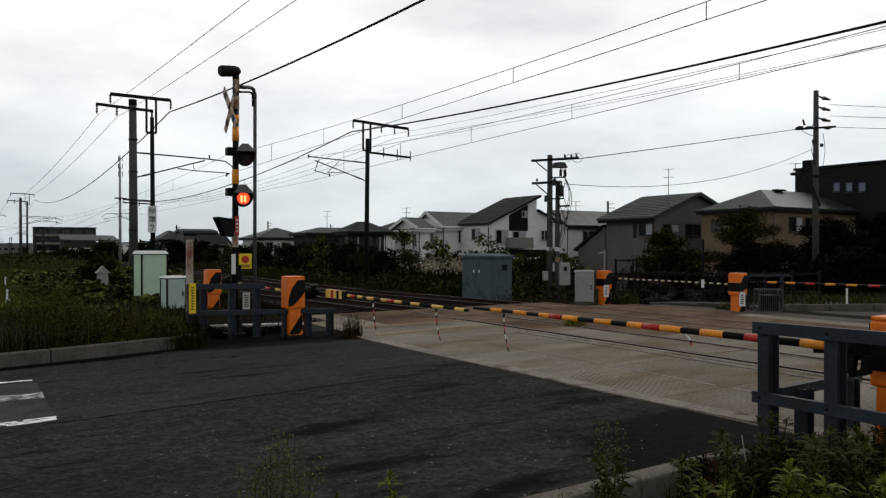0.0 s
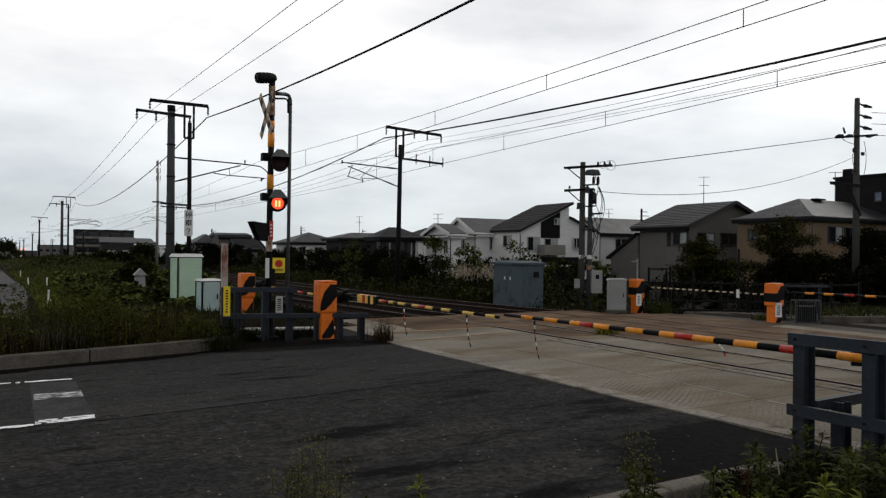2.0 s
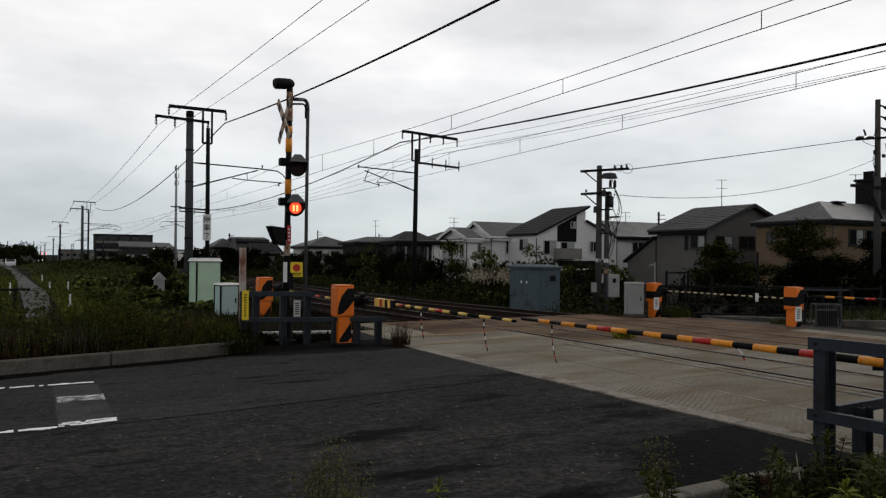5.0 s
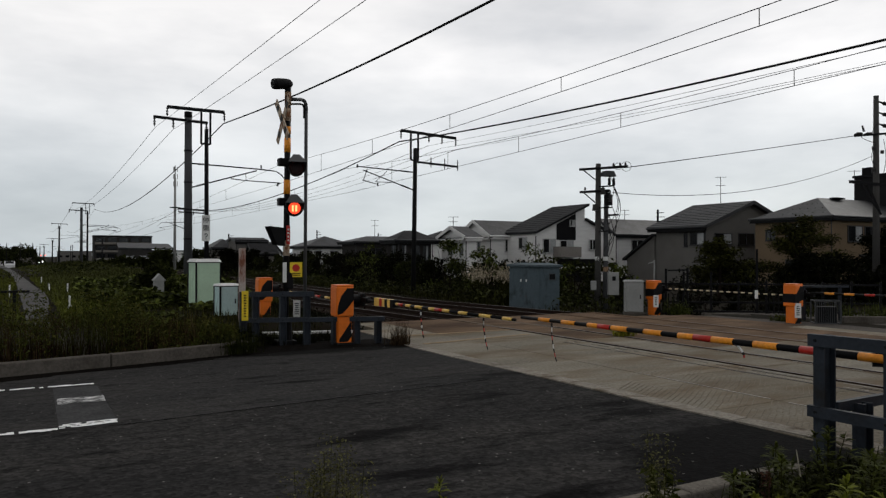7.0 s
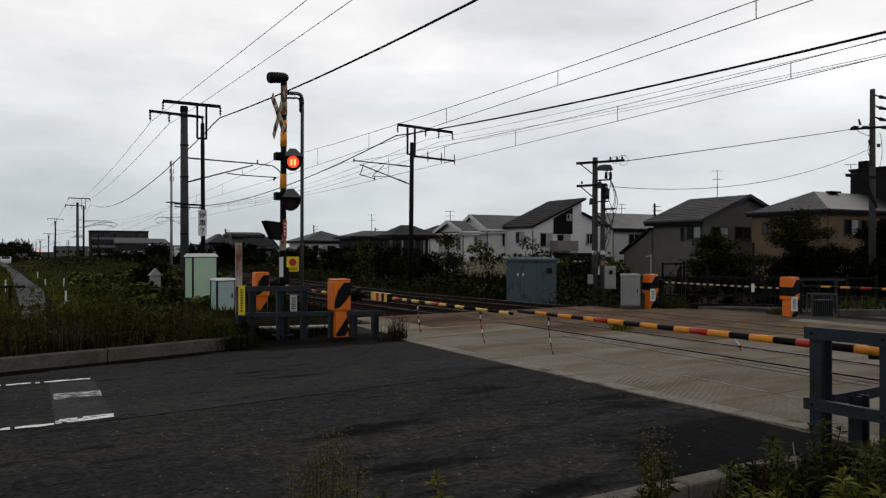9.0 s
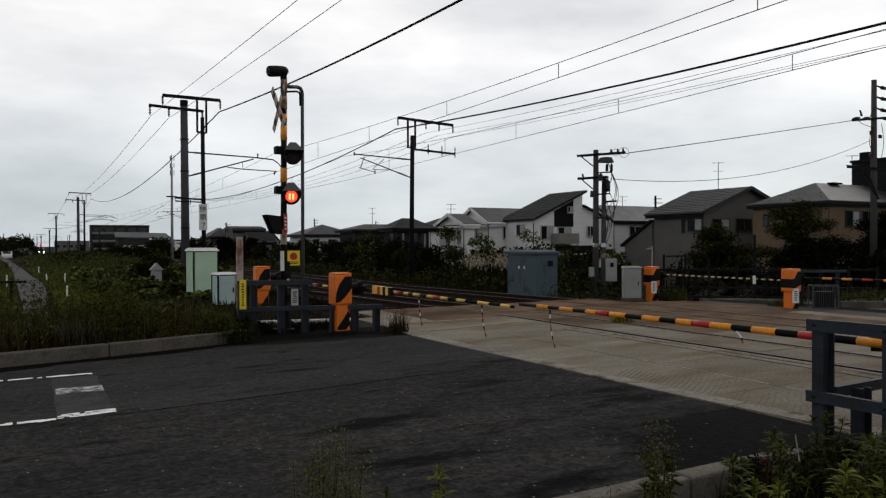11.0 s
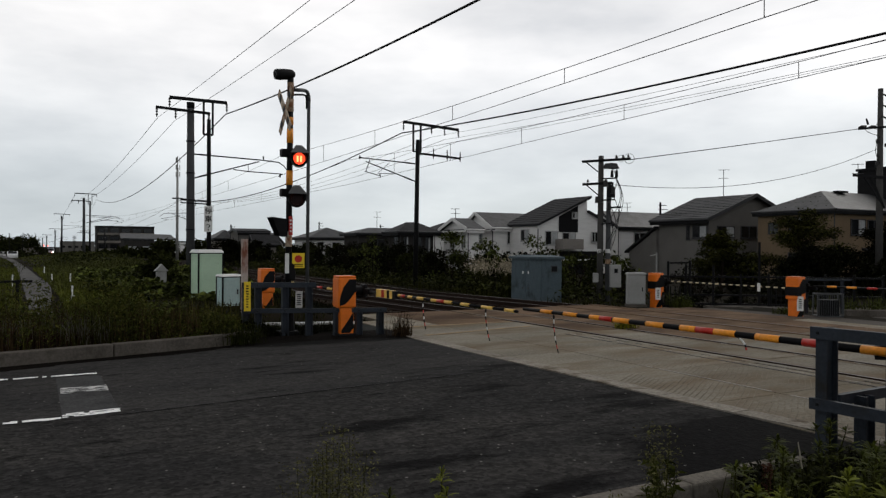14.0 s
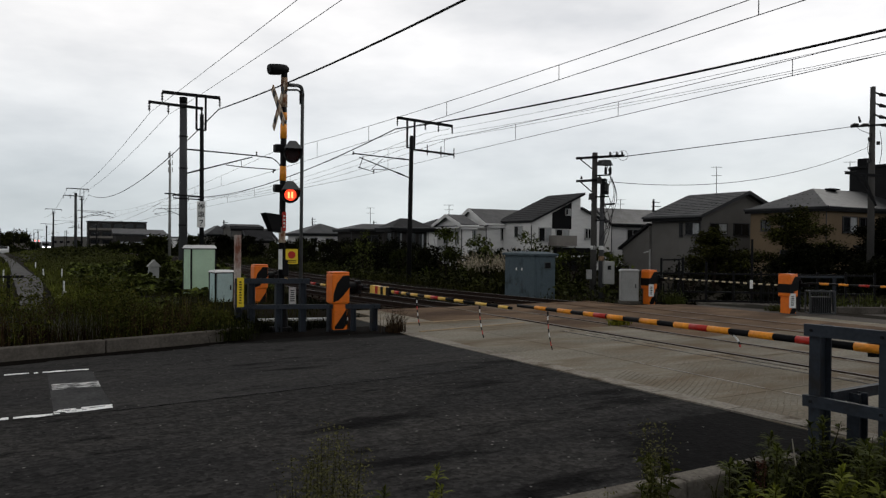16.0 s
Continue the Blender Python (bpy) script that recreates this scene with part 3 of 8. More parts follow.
for si, (xa, xb, m) in enumerate(strips):
    cuts = [1.2, 3.35, 5.3, 7.05, 9.0, 11.0, 13.1, 14.6] + ([16.2] if xa < 13 else [])
    for ya, yb in zip(cuts[:-1], cuts[1:]):
        bm = bmesh.new()
        zc = 0.0 if xb < 15.2 else -0.03
        xl = 6.5 if xa < 6 and ya > 14 else xa
        box(bm, (xl + xb) / 2, (ya + yb) / 2, zc - 0.06 + random.uniform(-0.003, 0.003), xb - xl - 0.008, yb - ya - 0.007, 0.12, 0, 0.004)
        part("slab", bm, PANEL_RUST if m is PANEL_RUST and (yb > 9.0 or xa > 13) or (ya > 10.5 and xa > 9) or (ya > 12.5 and xa > 7) else PANEL, deck)
# herringbone anti-slip grooves on the nearest slabs
GROOVE = mat("groove_dirt", (0.172, 0.15, 0.119), 0.95, 0, 0.3, 2, 30, 0.1, spec=0.02)
ribs = bmesh.new()
for xa, xb, ya, yb, sgn in ((6.1, 6.62, 3.6, 6.9, 1), (6.68, 7.15, 3.6, 7.2, 1), (7.28, 7.8, 5.3, 7.9, 1), (7.85, 8.3, 5.3, 7.9, 1)):
    n = int((yb - ya) / 0.075)
    for k in range(n):
        y = ya + 0.075 * k
        if any(abs(y - j) < 0.1 for j in (5.3, 7.05)) or noise.noise(Vector((xa * 1.3, y * 0.9, 1.7))) < -0.3:
            continue
        flat_bar(ribs, (xa, y - 0.16 * sgn, 0.0042), (xb, y + 0.16 * sgn, 0.0042), 0.008, 0.003)
tagged(part("groove_pattern", ribs, GROOVE, deck, "herringbone anti-slip grooves"), kind="stuff")
for y, xa, xb in ((13.15, 6.3, 8.9), (12.0, 6.1, 8.8)):
    bm = bmesh.new()
    box(bm, (xa + xb) / 2, y, 0.006, xb - xa, 0.12, 0.003, 10 if y < 13 else 0)
    part("line", bm, ORANGE_LINE, deck, "faded orange walkway line")
bm = bmesh.new()
box(bm, 4.75, 14.5, 0.02, 2.0, 0.13, 0.06, -15)
part("edging", bm, WHITE, deck, "white edging strip")
bm = bmesh.new()
for k in range(34):
    x = 7.2
    y = 3.5 + k * 0.115
    if random.random() < 0.7:
        box(bm, x + random.uniform(-0.004, 0.004), y, 0.005, 0.022, 0.11, 0.004)
part("joint", bm, PALE_JOINT, deck, "pale chipped joint between slabs")
for xo, w, m, keep in ((8.56, 0.034, BLACK, 0.95), (8.80, 0.018, BLACK, 0.6), (8.67, 0.014, PALE_JOINT, 0.5), (8.93, 0.016, PALE_JOINT, 0.6), (10.12, 0.012, PALE_JOINT, 0.35)):
    bm = bmesh.new()
    for k in range(60):
        y = 1.4 + 9.4 * (k + 0.5) / 60
        if random.random() < keep:
            box(bm, xo + random.uniform(-0.003, 0.003), y, 0.0035, w * random.uniform(0.8, 1.3), 9.4 / 60 + 0.002, 0.004)
    part("seam", bm, m, deck, "dark worn seam beside the rail" if m is BLACK else "pale worn seam beside the rail")
# a pale concrete edge beam in lengths along the rim of the deck
rim = [(6.06, 3.2), (5.98, 4.05), (5.90, 4.85), (5.835, 5.8), (5.815, 7.3), (5.76, 8.6), (5.70, 10.0), (5.68, 11.2), (5.76, 12.4)]
for (xa, ya), (xb, yb) in zip(rim[:-1], rim[1:]):
    bm = bmesh.new()
    flat_bar(bm, (xa + 0.125, ya + 0.004, -0.04), (xb + 0.125, yb - 0.004, -0.04), 0.25, 0.106)
    for v in bm.verts:
        v.co.z += random.uniform(-0.003, 0.003)
    part("edge_beam", bm, EDGE_BEAM, deck, "pale chipped concrete edge of the deck")
bm = bmesh.new()
poly(bm, [(5.9, 12.5, 0.007), (5.78, 11.7, 0.007), (5.68, 10.7, 0.007), (5.75, 9.8, 0.007), (5.84, 8.7, 0.007), (5.9, 7.8, 0.007)])
part("edge_spill", bm, PANEL, deck, "grit spread over the asphalt beside the slabs")
# asphalt between the far slabs and the far road
bm = bmesh.new()
poly(bm, [(15.95, 1.0, -0.04), (60, -2.0, -0.5), (60, 10.0, -0.5), (24, 10.6, -0.2), (17.2, 10.9, -0.06), (16.6, 14.3, -0.06), (15.95, 14.6, -0.05)], 0.05)
tagged(part("far_road", bm, ASPHALT_FAR), "grey asphalt road beyond the crossing", "road", kind="structure")
bm = bmesh.new()
poly(bm, [(16.6, 14.3, -0.055), (17.2, 10.95, -0.055), (18.2, 11.6, -0.09), (26, 13.5, -0.35), (26, 18, -0.5), (17.6, 15.6, -0.12)], 0.04)
tagged(part("forecourt", bm, ASPHALT_FAR), "grey paved forecourt beside the far gate", "pavement", kind="structure")


def rail_profile(bm, xc, ys, zbase, head_only=False):
    prof = [(-0.065, -0.15), (0.065, -0.15), (0.065, -0.135), (0.01, -0.115), (0.01, -0.04), (0.033, -0.03), (0.033, 0.0), (-0.033, 0.0), (-0.033, -0.03), (-0.01, -0.04), (-0.01, -0.115), (-0.065, -0.135)]
    if head_only:
        prof = [(-0.026, 0.0005), (0.026, 0.0005), (0.026, 0.0025), (-0.026, 0.0025)]
    rows = []
    for y in ys:
        rows.append([bm.verts.new((xc + swing(y) + px_, y, zbase + fall(y) + dip(y) + pz_)) for px_, pz_ in prof])
    n = len(prof)
    for r, s in zip(rows[:-1], rows[1:]):
        for k in range(n):
            bm.faces.new((r[k], r[(k + 1) % n], s[(k + 1) % n], s[k]))


DIRT_FILL = mat("packed_dirt", (0.125, 0.098, 0.072), 0.95, 0, 0.35, 3, 30, 0.3, spec=0.03)
DIRT_RUST = mat("packed_rusty_dirt", (0.104, 0.067, 0.042), 0.95, 0, 0.35, 3, 30, 0.3, spec=0.03)
ys_line = sorted(list(np.arange(-70, 131, 10.0)) + [13.0, 16.5, 23.5, 27.0]) + list(np.arange(140, 620, 20.0))
sleeper_me = None
for xc in TRACKS:
    tr = thing("railway_track", "rusty narrow-gauge railway track on brown ballast", "railway track", group="tracks over the crossing", kind="structure")
    for s in (-1, 1):
        bm = bmesh.new()
        rail_profile(bm, xc + s * (GAUGE / 2 + 0.033), ys_line, 0.012)
        rl = part("rail", bm, RAIL, tr)
        bm = bmesh.new()
        rail_profile(bm, xc + s * (GAUGE / 2 + 0.033), ys_line, 0.012, True)
        part("rail_head", bm, RAIL_TOP, rl, "bright worn running surface")
        # packed dirt between the rail and the slabs; one open flangeway beside the nearest rail
        bm = bmesh.new()
        xr = xc + s * (GAUGE / 2 + 0.033)
        first = xc < 10 and s < 0
        xa_, xb_ = (xr + 0.045, xr + 0.165) if s < 0 else (xr - 0.155, xr + 0.035)
        box(bm, (xa_ + xb_) / 2, 8.7, -0.045, xb_ - xa_, 15.0, 0.09)
        if xc > 10:
            box(bm, xr, 8.7, -0.043, 0.22, 15.0, 0.11)
        part("packing", bm, DIRT_FILL if xc < 10 else DIRT_RUST, tr, "packed dirt beside the rail")
        bm = bmesh.new()
        box(bm, xr - 0.058, 6.3 if first else 8.7, -0.065 if first else -0.05, 0.03, 10.2 if first else 15.0, 0.09)
        if first:
            fb = bmesh.new()
            box(fb, xr - 0.058, 13.8, -0.048, 0.03, 4.8, 0.09)
            part("packing", fb, DIRT_RUST, tr)
        part("flangeway", bm, BLACK if first else DIRT_RUST, tr, "dark open flangeway" if first else "dirt-filled flangeway")
    bm = bmesh.new()
    rows = []
    for y0s, y1s in ((16.22, 619), (-70, 1.15)):
        rows = []
        for y in [y0s] + [v for v in ys_line if y0s < v < y1s] + [y1s]:
            rows.append([bm.verts.new((xc + swing(y) + dx, y, fall(y) + dip(y) + dz)) for dx, dz in ((-1.9, -0.5), (-1.15, -0.17), (1.15, -0.17), (1.9, -0.5))])
        for r, s in zip(rows[:-1], rows[1:]):
            for k in range(3):
                bm.faces.new((r[k], r[k + 1], s[k + 1], s[k]))
    bed = part("ballast_bed", bm, BALLAST, tr)
    if sleeper_me is None:
        bm = bmesh.new()
        box(bm, 0, 0, 0, 2.0, 0.2, 0.14, 0, 0.012)
        ob = part("sleeper", bm, SLEEPER, tr)
        sleeper_me = ob.data
        ob.matrix_basis = pose(xc, 16.5, -0.21 + float(dip(16.5)))
        start = 1
    else:
        start = 0
    for k in range(start, 110):
        shared("sleeper", sleeper_me, tr, pose(xc + float(swing(16.5 + 0.62 * k)), 16.5 + 0.62 * k, -0.21 + float(dip(16.5 + 0.62 * k)) + random.uniform(-0.006, 0.006)))
# loose stones of the ballast along the near part of the line
pts = []
for xc in TRACKS:
    for _ in range(5200):
        y = 16.3 + 43 * random.random() ** 1.6
        dx = random.uniform(-1.85, 1.85)
        zb = -0.17 if abs(dx) < 1.15 else -0.17 - (abs(dx) - 1.15) * 0.44
        pts.append((xc + dx, y, zb + float(dip(y))))
v, f = leaves(pts, 0.085, 0.5, 0.9, -0.5)
tagged(cloud("ballast_stones", v, f, BALLAST), "loose brown ballast stones between the rails", "gravel", kind="stuff")

# a paved path on the far left, and its verge posts
bm = bmesh.new()
pl = [(-0.2, 14.4), (-0.28, 19.5), (-0.46, 25.3), (-0.62, 30), (-0.95, 40.6), (-1.5, 55), (-2.3, 72), (-5.5, 120), (-10, 165)]
pr = [(0.2, 14.4), (0.18, 19.5), (0.25, 24.2), (0.27, 30), (-0.2, 38.5), (-0.9, 54), (-1.7, 70), (-4.4, 120), (-8.5, 165)]
rows = [[bm.verts.new((x, y, 0.175 + float(fall(y)))) for x, y in side] for side in (pl, pr)]
for k in range(len(pl) - 1):
    bm.faces.new((rows[0][k], rows[1][k], rows[1][k + 1], rows[0][k + 1]))
tagged(part("footpath", bm, PATH), "narrow grey paved path beside the embankment", "path", kind="structure")

# ---- gate machines and arms ----


def gate_machine(at, rz, label, dark_middle=False):
    """An orange gate machine with black slanted bands, on a narrower leg."""
    th = thing("gate_machine", label, "gate machine", at, rz, "gate machines at the crossing")
    bm = bmesh.new()
    box(bm, 0, 0, 0.78, 0.335, 0.34, 0.54, 0, 0.03)
    cab = part("housing", bm, ORANGE, th)
    bm = bmesh.new()
    box(bm, 0.01, 0, 0.26, 0.25, 0.26, 0.52, 0, 0.015)
    part("leg", bm, ORANGE, th)
    bm = bmesh.new()
    box(bm, 0, 0, 0.02, 0.34, 0.34, 0.05, 0, 0.01)
    part("base_plate", bm, DARK_STEEL, th)
    bm = bmesh.new()
    box(bm, 0, 0, 1.065, 0.32, 0.32, 0.035, 0, 0.014)
    part("lid", bm, ORANGE, th)
    # slanted black bands on the four faces
    for s in (-1, 1):
        bm = bmesh.new()
        poly(bm, [(px_, s * 0.1725, pz_) for px_, pz_ in ((0.03, 1.02), (0.155, 1.02), (0.155, 0.80), (0.04, 0.66), (-0.05, 0.575), (-0.15, 0.545), (-0.155, 0.62), (-0.14, 0.72), (-0.085, 0.88))])
        part("band", bm, BLACK, th, "black slanted warning band")
        bm = bmesh.new()
        poly(bm, [(px_, s * 0.1325, pz_) for px_, pz_ in ((0.122, 0.43), (0.13, 0.14), (0.06, 0.055), (-0.10, 0.055), (-0.11, 0.10), (0.01, 0.26))])
        part("band", bm, BLACK, th, "black slanted warning band")
    if dark_middle:
        bm = bmesh.new()
        vs = box(bm, 0, 0, 0.74, 0.343, 0.35, 0.22)
        for v in vs:
            v.co.z += 0.05 if v.co.x > 0 else -0.02
        part("dark_middle", bm, BLACK, th, "black band round the middle")
    bm = bmesh.new()
    bar(bm, (0.15, 0.02, 0.8), (0.40, 0.02, 0.8), 0.10, 0.085, 14)
    box(bm, 0.38, 0.0, 0.80, 0.07, 0.22, 0.24, 0, 0.02)
    box(bm, 0.39, -0.18, 0.80, 0.10, 0.26, 0.10, 0, 0.02)
    box(bm, 0.34, 0.16, 0.74, 0.1, 0.16, 0.16, 0, 0.02)
    part("drive_head", bm, BLACK, th, smooth=False)
    return th


def gate_arm(machine, root, tip, r0, r1, bands, label, sleeve=None):
    """A tapered arm of black and amber lengths, with red reflectors. bands: list of (start, end, material) along it, 0 to 1."""
    root, tip = Vector(root), Vector(tip)
    d = tip - root
    bm = bmesh.new()
    bar(bm, (0, 0, 0), d, r0, r1, 14)
    th = part("gate_arm", bm, BLACK, machine, label, smooth=True)
    th.matrix_basis = machine.matrix_basis.inverted() @ Matrix.Translation(root)
    for a, b, m in bands:
        bm = bmesh.new()
        ra, rb = r0 + (r1 - r0) * a, r0 + (r1 - r0) * b
        bar(bm, d * a, d * b, ra + 0.003, rb + 0.003, 14)
        part("band", bm, m, th, smooth=True, label="red reflective band" if m is RED else "amber band")
    if sleeve:
        a, b, r = sleeve
        n = 7
        for k in range(n):
            bm = bmesh.new()
            flat_bar(bm, d * (a + (b - a) * k / n), d * (a + (b - a) * (k + 1) / n), 2 * r, 2 * r * 1.5)
            part("sleeve_block", bm, (PALE_BAND, PALE_BAND, RED, PALE_BAND, BLACK, PALE_BAND, BLACK)[k], th)
    return th


def strap(at, length, lean, label="hanging red and white striped warning strap"):
    th = thing("warning_strap", label, "strap", at, 0, "straps hanging from the gate arms")
    n = 9
    p = Vector((0, 0, 0))
    for k in range(n):
        q = p + Vector((lean * 0.01 * k, lean * -0.012 * k, -length / n))
        bm = bmesh.new()
        flat_bar(bm, p, q, 0.022, 0.008)
        part("stripe", bm, (BLACK, WHITE, BLACK, RED)[k % 4], th)
        p = q
    return th


def linkage(machine):
    """The open crank and counterweight hooks beside the near gate machine."""
    for name, a, b, w, h in (("crank", (0.46, -0.10, 0.86), (0.46, -0.44, 0.83), 0.09, 0.11), ("link", (0.44, 0.0, 0.95), (0.46, -0.3, 0.80), 0.03, 0.04), ("link", (0.44, 0.02, 0.76), (0.46, -0.3, 0.86), 0.03, 0.04),
                             ("hook", (0.46, -0.02, 0.80), (0.46, -0.04, 0.66), 0.07, 0.06), ("hook", (0.46, -0.14, 0.80), (0.46, -0.16, 0.64), 0.07, 0.06), ("hook", (0.46, -0.04, 0.67), (0.46, -0.16, 0.64), 0.05, 0.05)):
        bm = bmesh.new()
        flat_bar(bm, a, b, w, h)
        part(name, bm, BLACK, machine)


GM_NEAR_NORTH = gate_machine((4.80, 12.45, 0), 0, "orange gate machine with black slanted bands by the guard fence")
GM_BACK = gate_machine((4.66, 17.2, 0), 0, "orange gate machine with black bands beyond the signal post")
GM_NEAR_SOUTH = gate_machine((6.31, 2.99, -0.045), 180, "orange gate machine with black bands behind the slate-grey fence")
linkage(GM_NEAR_SOUTH)
GM_FAR_NORTH = gate_machine((16.2, 16.15, -0.20), 0, "orange gate machine with dark head beside a grey cabinet", True)
GM_FAR_SOUTH = gate_machine((16.52, 11.73, -0.15), 0, "orange gate machine with dark head beyond the tracks", True)


def even_bands(n, first, mats):
    out = []
    for k in range(n):
        a = first + (1 - first) * k / n
        out.append((a, a + (1 - first) / n * 0.5, mats[k % len(mats)]))
    return out


near_bands = [(0.035, 0.085, AMBER), (0.135, 0.19, RED), (0.235, 0.285, AMBER), (0.33, 0.38, AMBER), (0.38, 0.425, RED), (0.425, 0.465, AMBER), (0.51, 0.56, AMBER),
              (0.61, 0.66, AMBER), (0.665, 0.705, RED), (0.705, 0.74, AMBER), (0.785, 0.835, AMBER), (0.88, 0.925, AMBER)]
gate_arm(GM_NEAR_SOUTH, (5.82, 3.12, 0.80), (5.52, 7.85, 0.805), 0.034, 0.021, near_bands, "black and amber striped gate arm with red reflectors, lowered")
gate_arm(GM_NEAR_NORTH, (5.18, 12.2, 0.80), (5.25, 7.6, 0.80), 0.023, 0.018,
         [(0.262, 0.283, PALE_BAND), (0.283, 0.318, RED), (0.34, 0.375, PALE_BAND), (0.41, 0.46, PALE_BAND), (0.51, 0.55, PALE_BAND), (0.55, 0.6, RED), (0.6, 0.645, PALE_BAND),
          (0.7, 0.75, PALE_BAND), (0.82, 0.88, PALE_BAND), (0.94, 0.985, PALE_BAND)],
         "black and pale yellow striped gate arm with red reflectors, lowered", sleeve=(0.088, 0.25, 0.045))
gate_arm(GM_BACK, (5.04, 16.9, 0.77), (5.3, 12.9, 0.72), 0.022, 0.02, even_bands(7, 0.1, [PALE_BAND, WHITE, PALE_BAND, RED]), "pale striped gate arm behind the first machine, lowered")
gate_arm(GM_FAR_NORTH, (16.55, 15.95, 0.635), (16.55, 11.9, 0.63), 0.019, 0.016, even_bands(17, 0.02, [CREAM_BAND]), "slender pale striped gate arm on the far side, lowered")
gate_arm(GM_FAR_SOUTH, (16.9, 11.5, 0.70), (16.9, 4.2, 0.76), 0.026, 0.02, even_bands(14, 0.05, [AMBER, AMBER, RED]), "black and amber striped gate arm on the far side, lowered")
bm = bmesh.new()
box(bm, 0, 0, 0, 0.03, 0.08, 0.22, 0, 0.005)
tagged(part("arm_marker", bm, WHITE), "small white T-shaped marker hung on the far arm", "marker").matrix_basis = pose(16.52, 12.8, 0.61)
for x, y, l, s in ((5.215, 10.14, 0.45, 0.09), (5.24, 8.34, 0.43, 0.11), (5.55, 7.25, 0.47, 0.11)):
    strap((x, y, 0.775), l, s)
th = thing("warning_strap", "short curled strap wound round the near gate arm", "strap", (5.70, 4.57, 0.785), 0, "straps hanging from the gate arms")
p = Vector((0, 0.10, 0.0))
for k in range(7):
    a = radians(-10 - 11 * k)
    q = p + Vector((0, -0.026 * math.cos(a), 0.026 * math.sin(a)))
    bm = bmesh.new()
    flat_bar(bm, p, q, 0.02, 0.008)
    part("stripe", bm, (BLACK, BLACK, WHITE, WHITE, WHITE, BLACK, RED)[k], th)
    p = q

# ---- guard fences ----


def guard_fence(label, posts, rails, section=0.15, flange=0.86):
    """posts: (x, y, height); rails: (from, to) points of a beam's top edge with its height."""
    th = thing("guard_fence", label, "fence", (0, 0, 0), 0, "guard fences at the crossing")
    for x, y, h in posts:
        bm = bmesh.new()
        # H-section: two flanges, a web and a cap
        for sx in (-1, 1):
            box(bm, x + sx * (section / 2 - 0.006), y, h / 2, 0.012, section * flange, h)
        box(bm, x, y, h / 2 - 0.005, section - 0.024, 0.01, h - 0.01)
        part("post", bm, FENCE, th)
    for a, b, h in rails:
        bm = bmesh.new()
        flat_bar(bm, (*a[:2], a[2] - h / 2), (*b[:2], b[2] - h / 2), 0.05, h)
        rl = part("rail", bm, FENCE, th)
        va, vb = Vector(a), Vector(b)
        d = (vb - va).normalized()
        nrm = Vector((d.y, -d.x, 0))
        for x, y, ph in posts:
            u = (Vector((x, y, 0)) - Vector((*a[:2], 0))).dot(d)
            if -0.1 < u < (vb - va).length + 0.1 and ph >= a[2] - 0.1:
                c = va + d * min(max(u, 0.05), (vb - va).length - 0.05)
                for sgn in (-1, 1):
                    bm = bmesh.new()
                    bar(bm, c + nrm * sgn * 0.02 - Vector((0, 0, h / 2)), c + nrm * sgn * 0.034 - Vector((0, 0, h / 2)), 0.014, 0.012, 8)
                    part("bolt", bm, DARK_STEEL, rl)
    return th


guard_fence("slate-grey steel guard fence on the verge by the near gate", [(5.45, 3.595, 0.985), (5.45, 3.045, 0.985), (5.46, 2.47, 0.985), (5.46, 1.87, 0.985)],
            [((5.355, 3.66, 0.995), (5.355, 1.6, 1.02), 0.095), ((5.355, 3.665, 0.43), (5.355, 1.6, 0.455), 0.088)], 0.15, 0.62)
guard_fence("low slate-grey steel guard rail behind the fence", [(5.80, 3.50, 0.43), (6.55, 3.52, 0.43)], [((5.52, 3.55, 0.455), (6.85, 3.60, 0.455), 0.085)], 0.12)
guard_fence("slate-grey steel guard fence in front of the signal post", [(3.16, 13.03, 0.95), (3.36, 12.95, 0.95), (3.80, 12.77, 0.95), (4.20, 12.64, 0.95), (4.66, 12.45, 0.48), (5.04, 12.35, 0.48), (5.42, 12.25, 0.48)],
            [((3.08, 12.96, 0.965), (4.30, 12.54, 0.965), 0.09), ((3.08, 12.96, 0.50), (5.5, 12.14, 0.50), 0.08)], 0.115)

# ---- signal post ----
SIGNAL_LAMPS = []


def plate(name, parent, c, w, h, face, m, label="", thick=0.012):
    """A thin plate at c that faces the heading (degrees from +x)."""
    bm = bmesh.new()
    box(bm, 0, 0, 0, thick, w, h, 0, 0.003)
    ob = part(name, bm, m, parent, label)
    ob.matrix_basis = pose(*c, 0, 0, face)
    return ob


def glyph_bars(parent, w, h, rows, m, x=0.0085):
    """Unreadable writing as plain bars on a plate."""
    for k in range(rows):
        bm = bmesh.new()
        ww = w * random.uniform(0.55, 0.8)
        box(bm, x, 0, h * (0.5 - (k + 0.5) / rows) * 0.86, 0.004, ww, h / rows * 0.42)
        part("print_bar", bm, m, parent)


sig = thing("crossing_signal", "black and orange banded level crossing signal post with two red lamps", "crossing signal", (3.90, 12.95, 0))
LEAN = 0.035 / 4.8
bm = bmesh.new()
bar(bm, (0, 0, 0), (0.035, 0, 4.62), 0.058, 0.052, 16)
part("post", bm, BLACK, sig, smooth=True)
for za, zb, m in ((1.6, 1.88, CREAM_RUST), (2.72, 2.98, AMBER), (3.48, 3.74, AMBER), (3.82, 3.95, AMBER), (4.05, 4.28, CREAM_RUST), (4.34, 4.58, RUSTBOARD)):
    bm = bmesh.new()
    bar(bm, (za * LEAN, 0, za), (zb * LEAN, 0, zb), 0.0605, 0.0595, 16)
    part("band", bm, m, sig, "worn orange band", smooth=True)
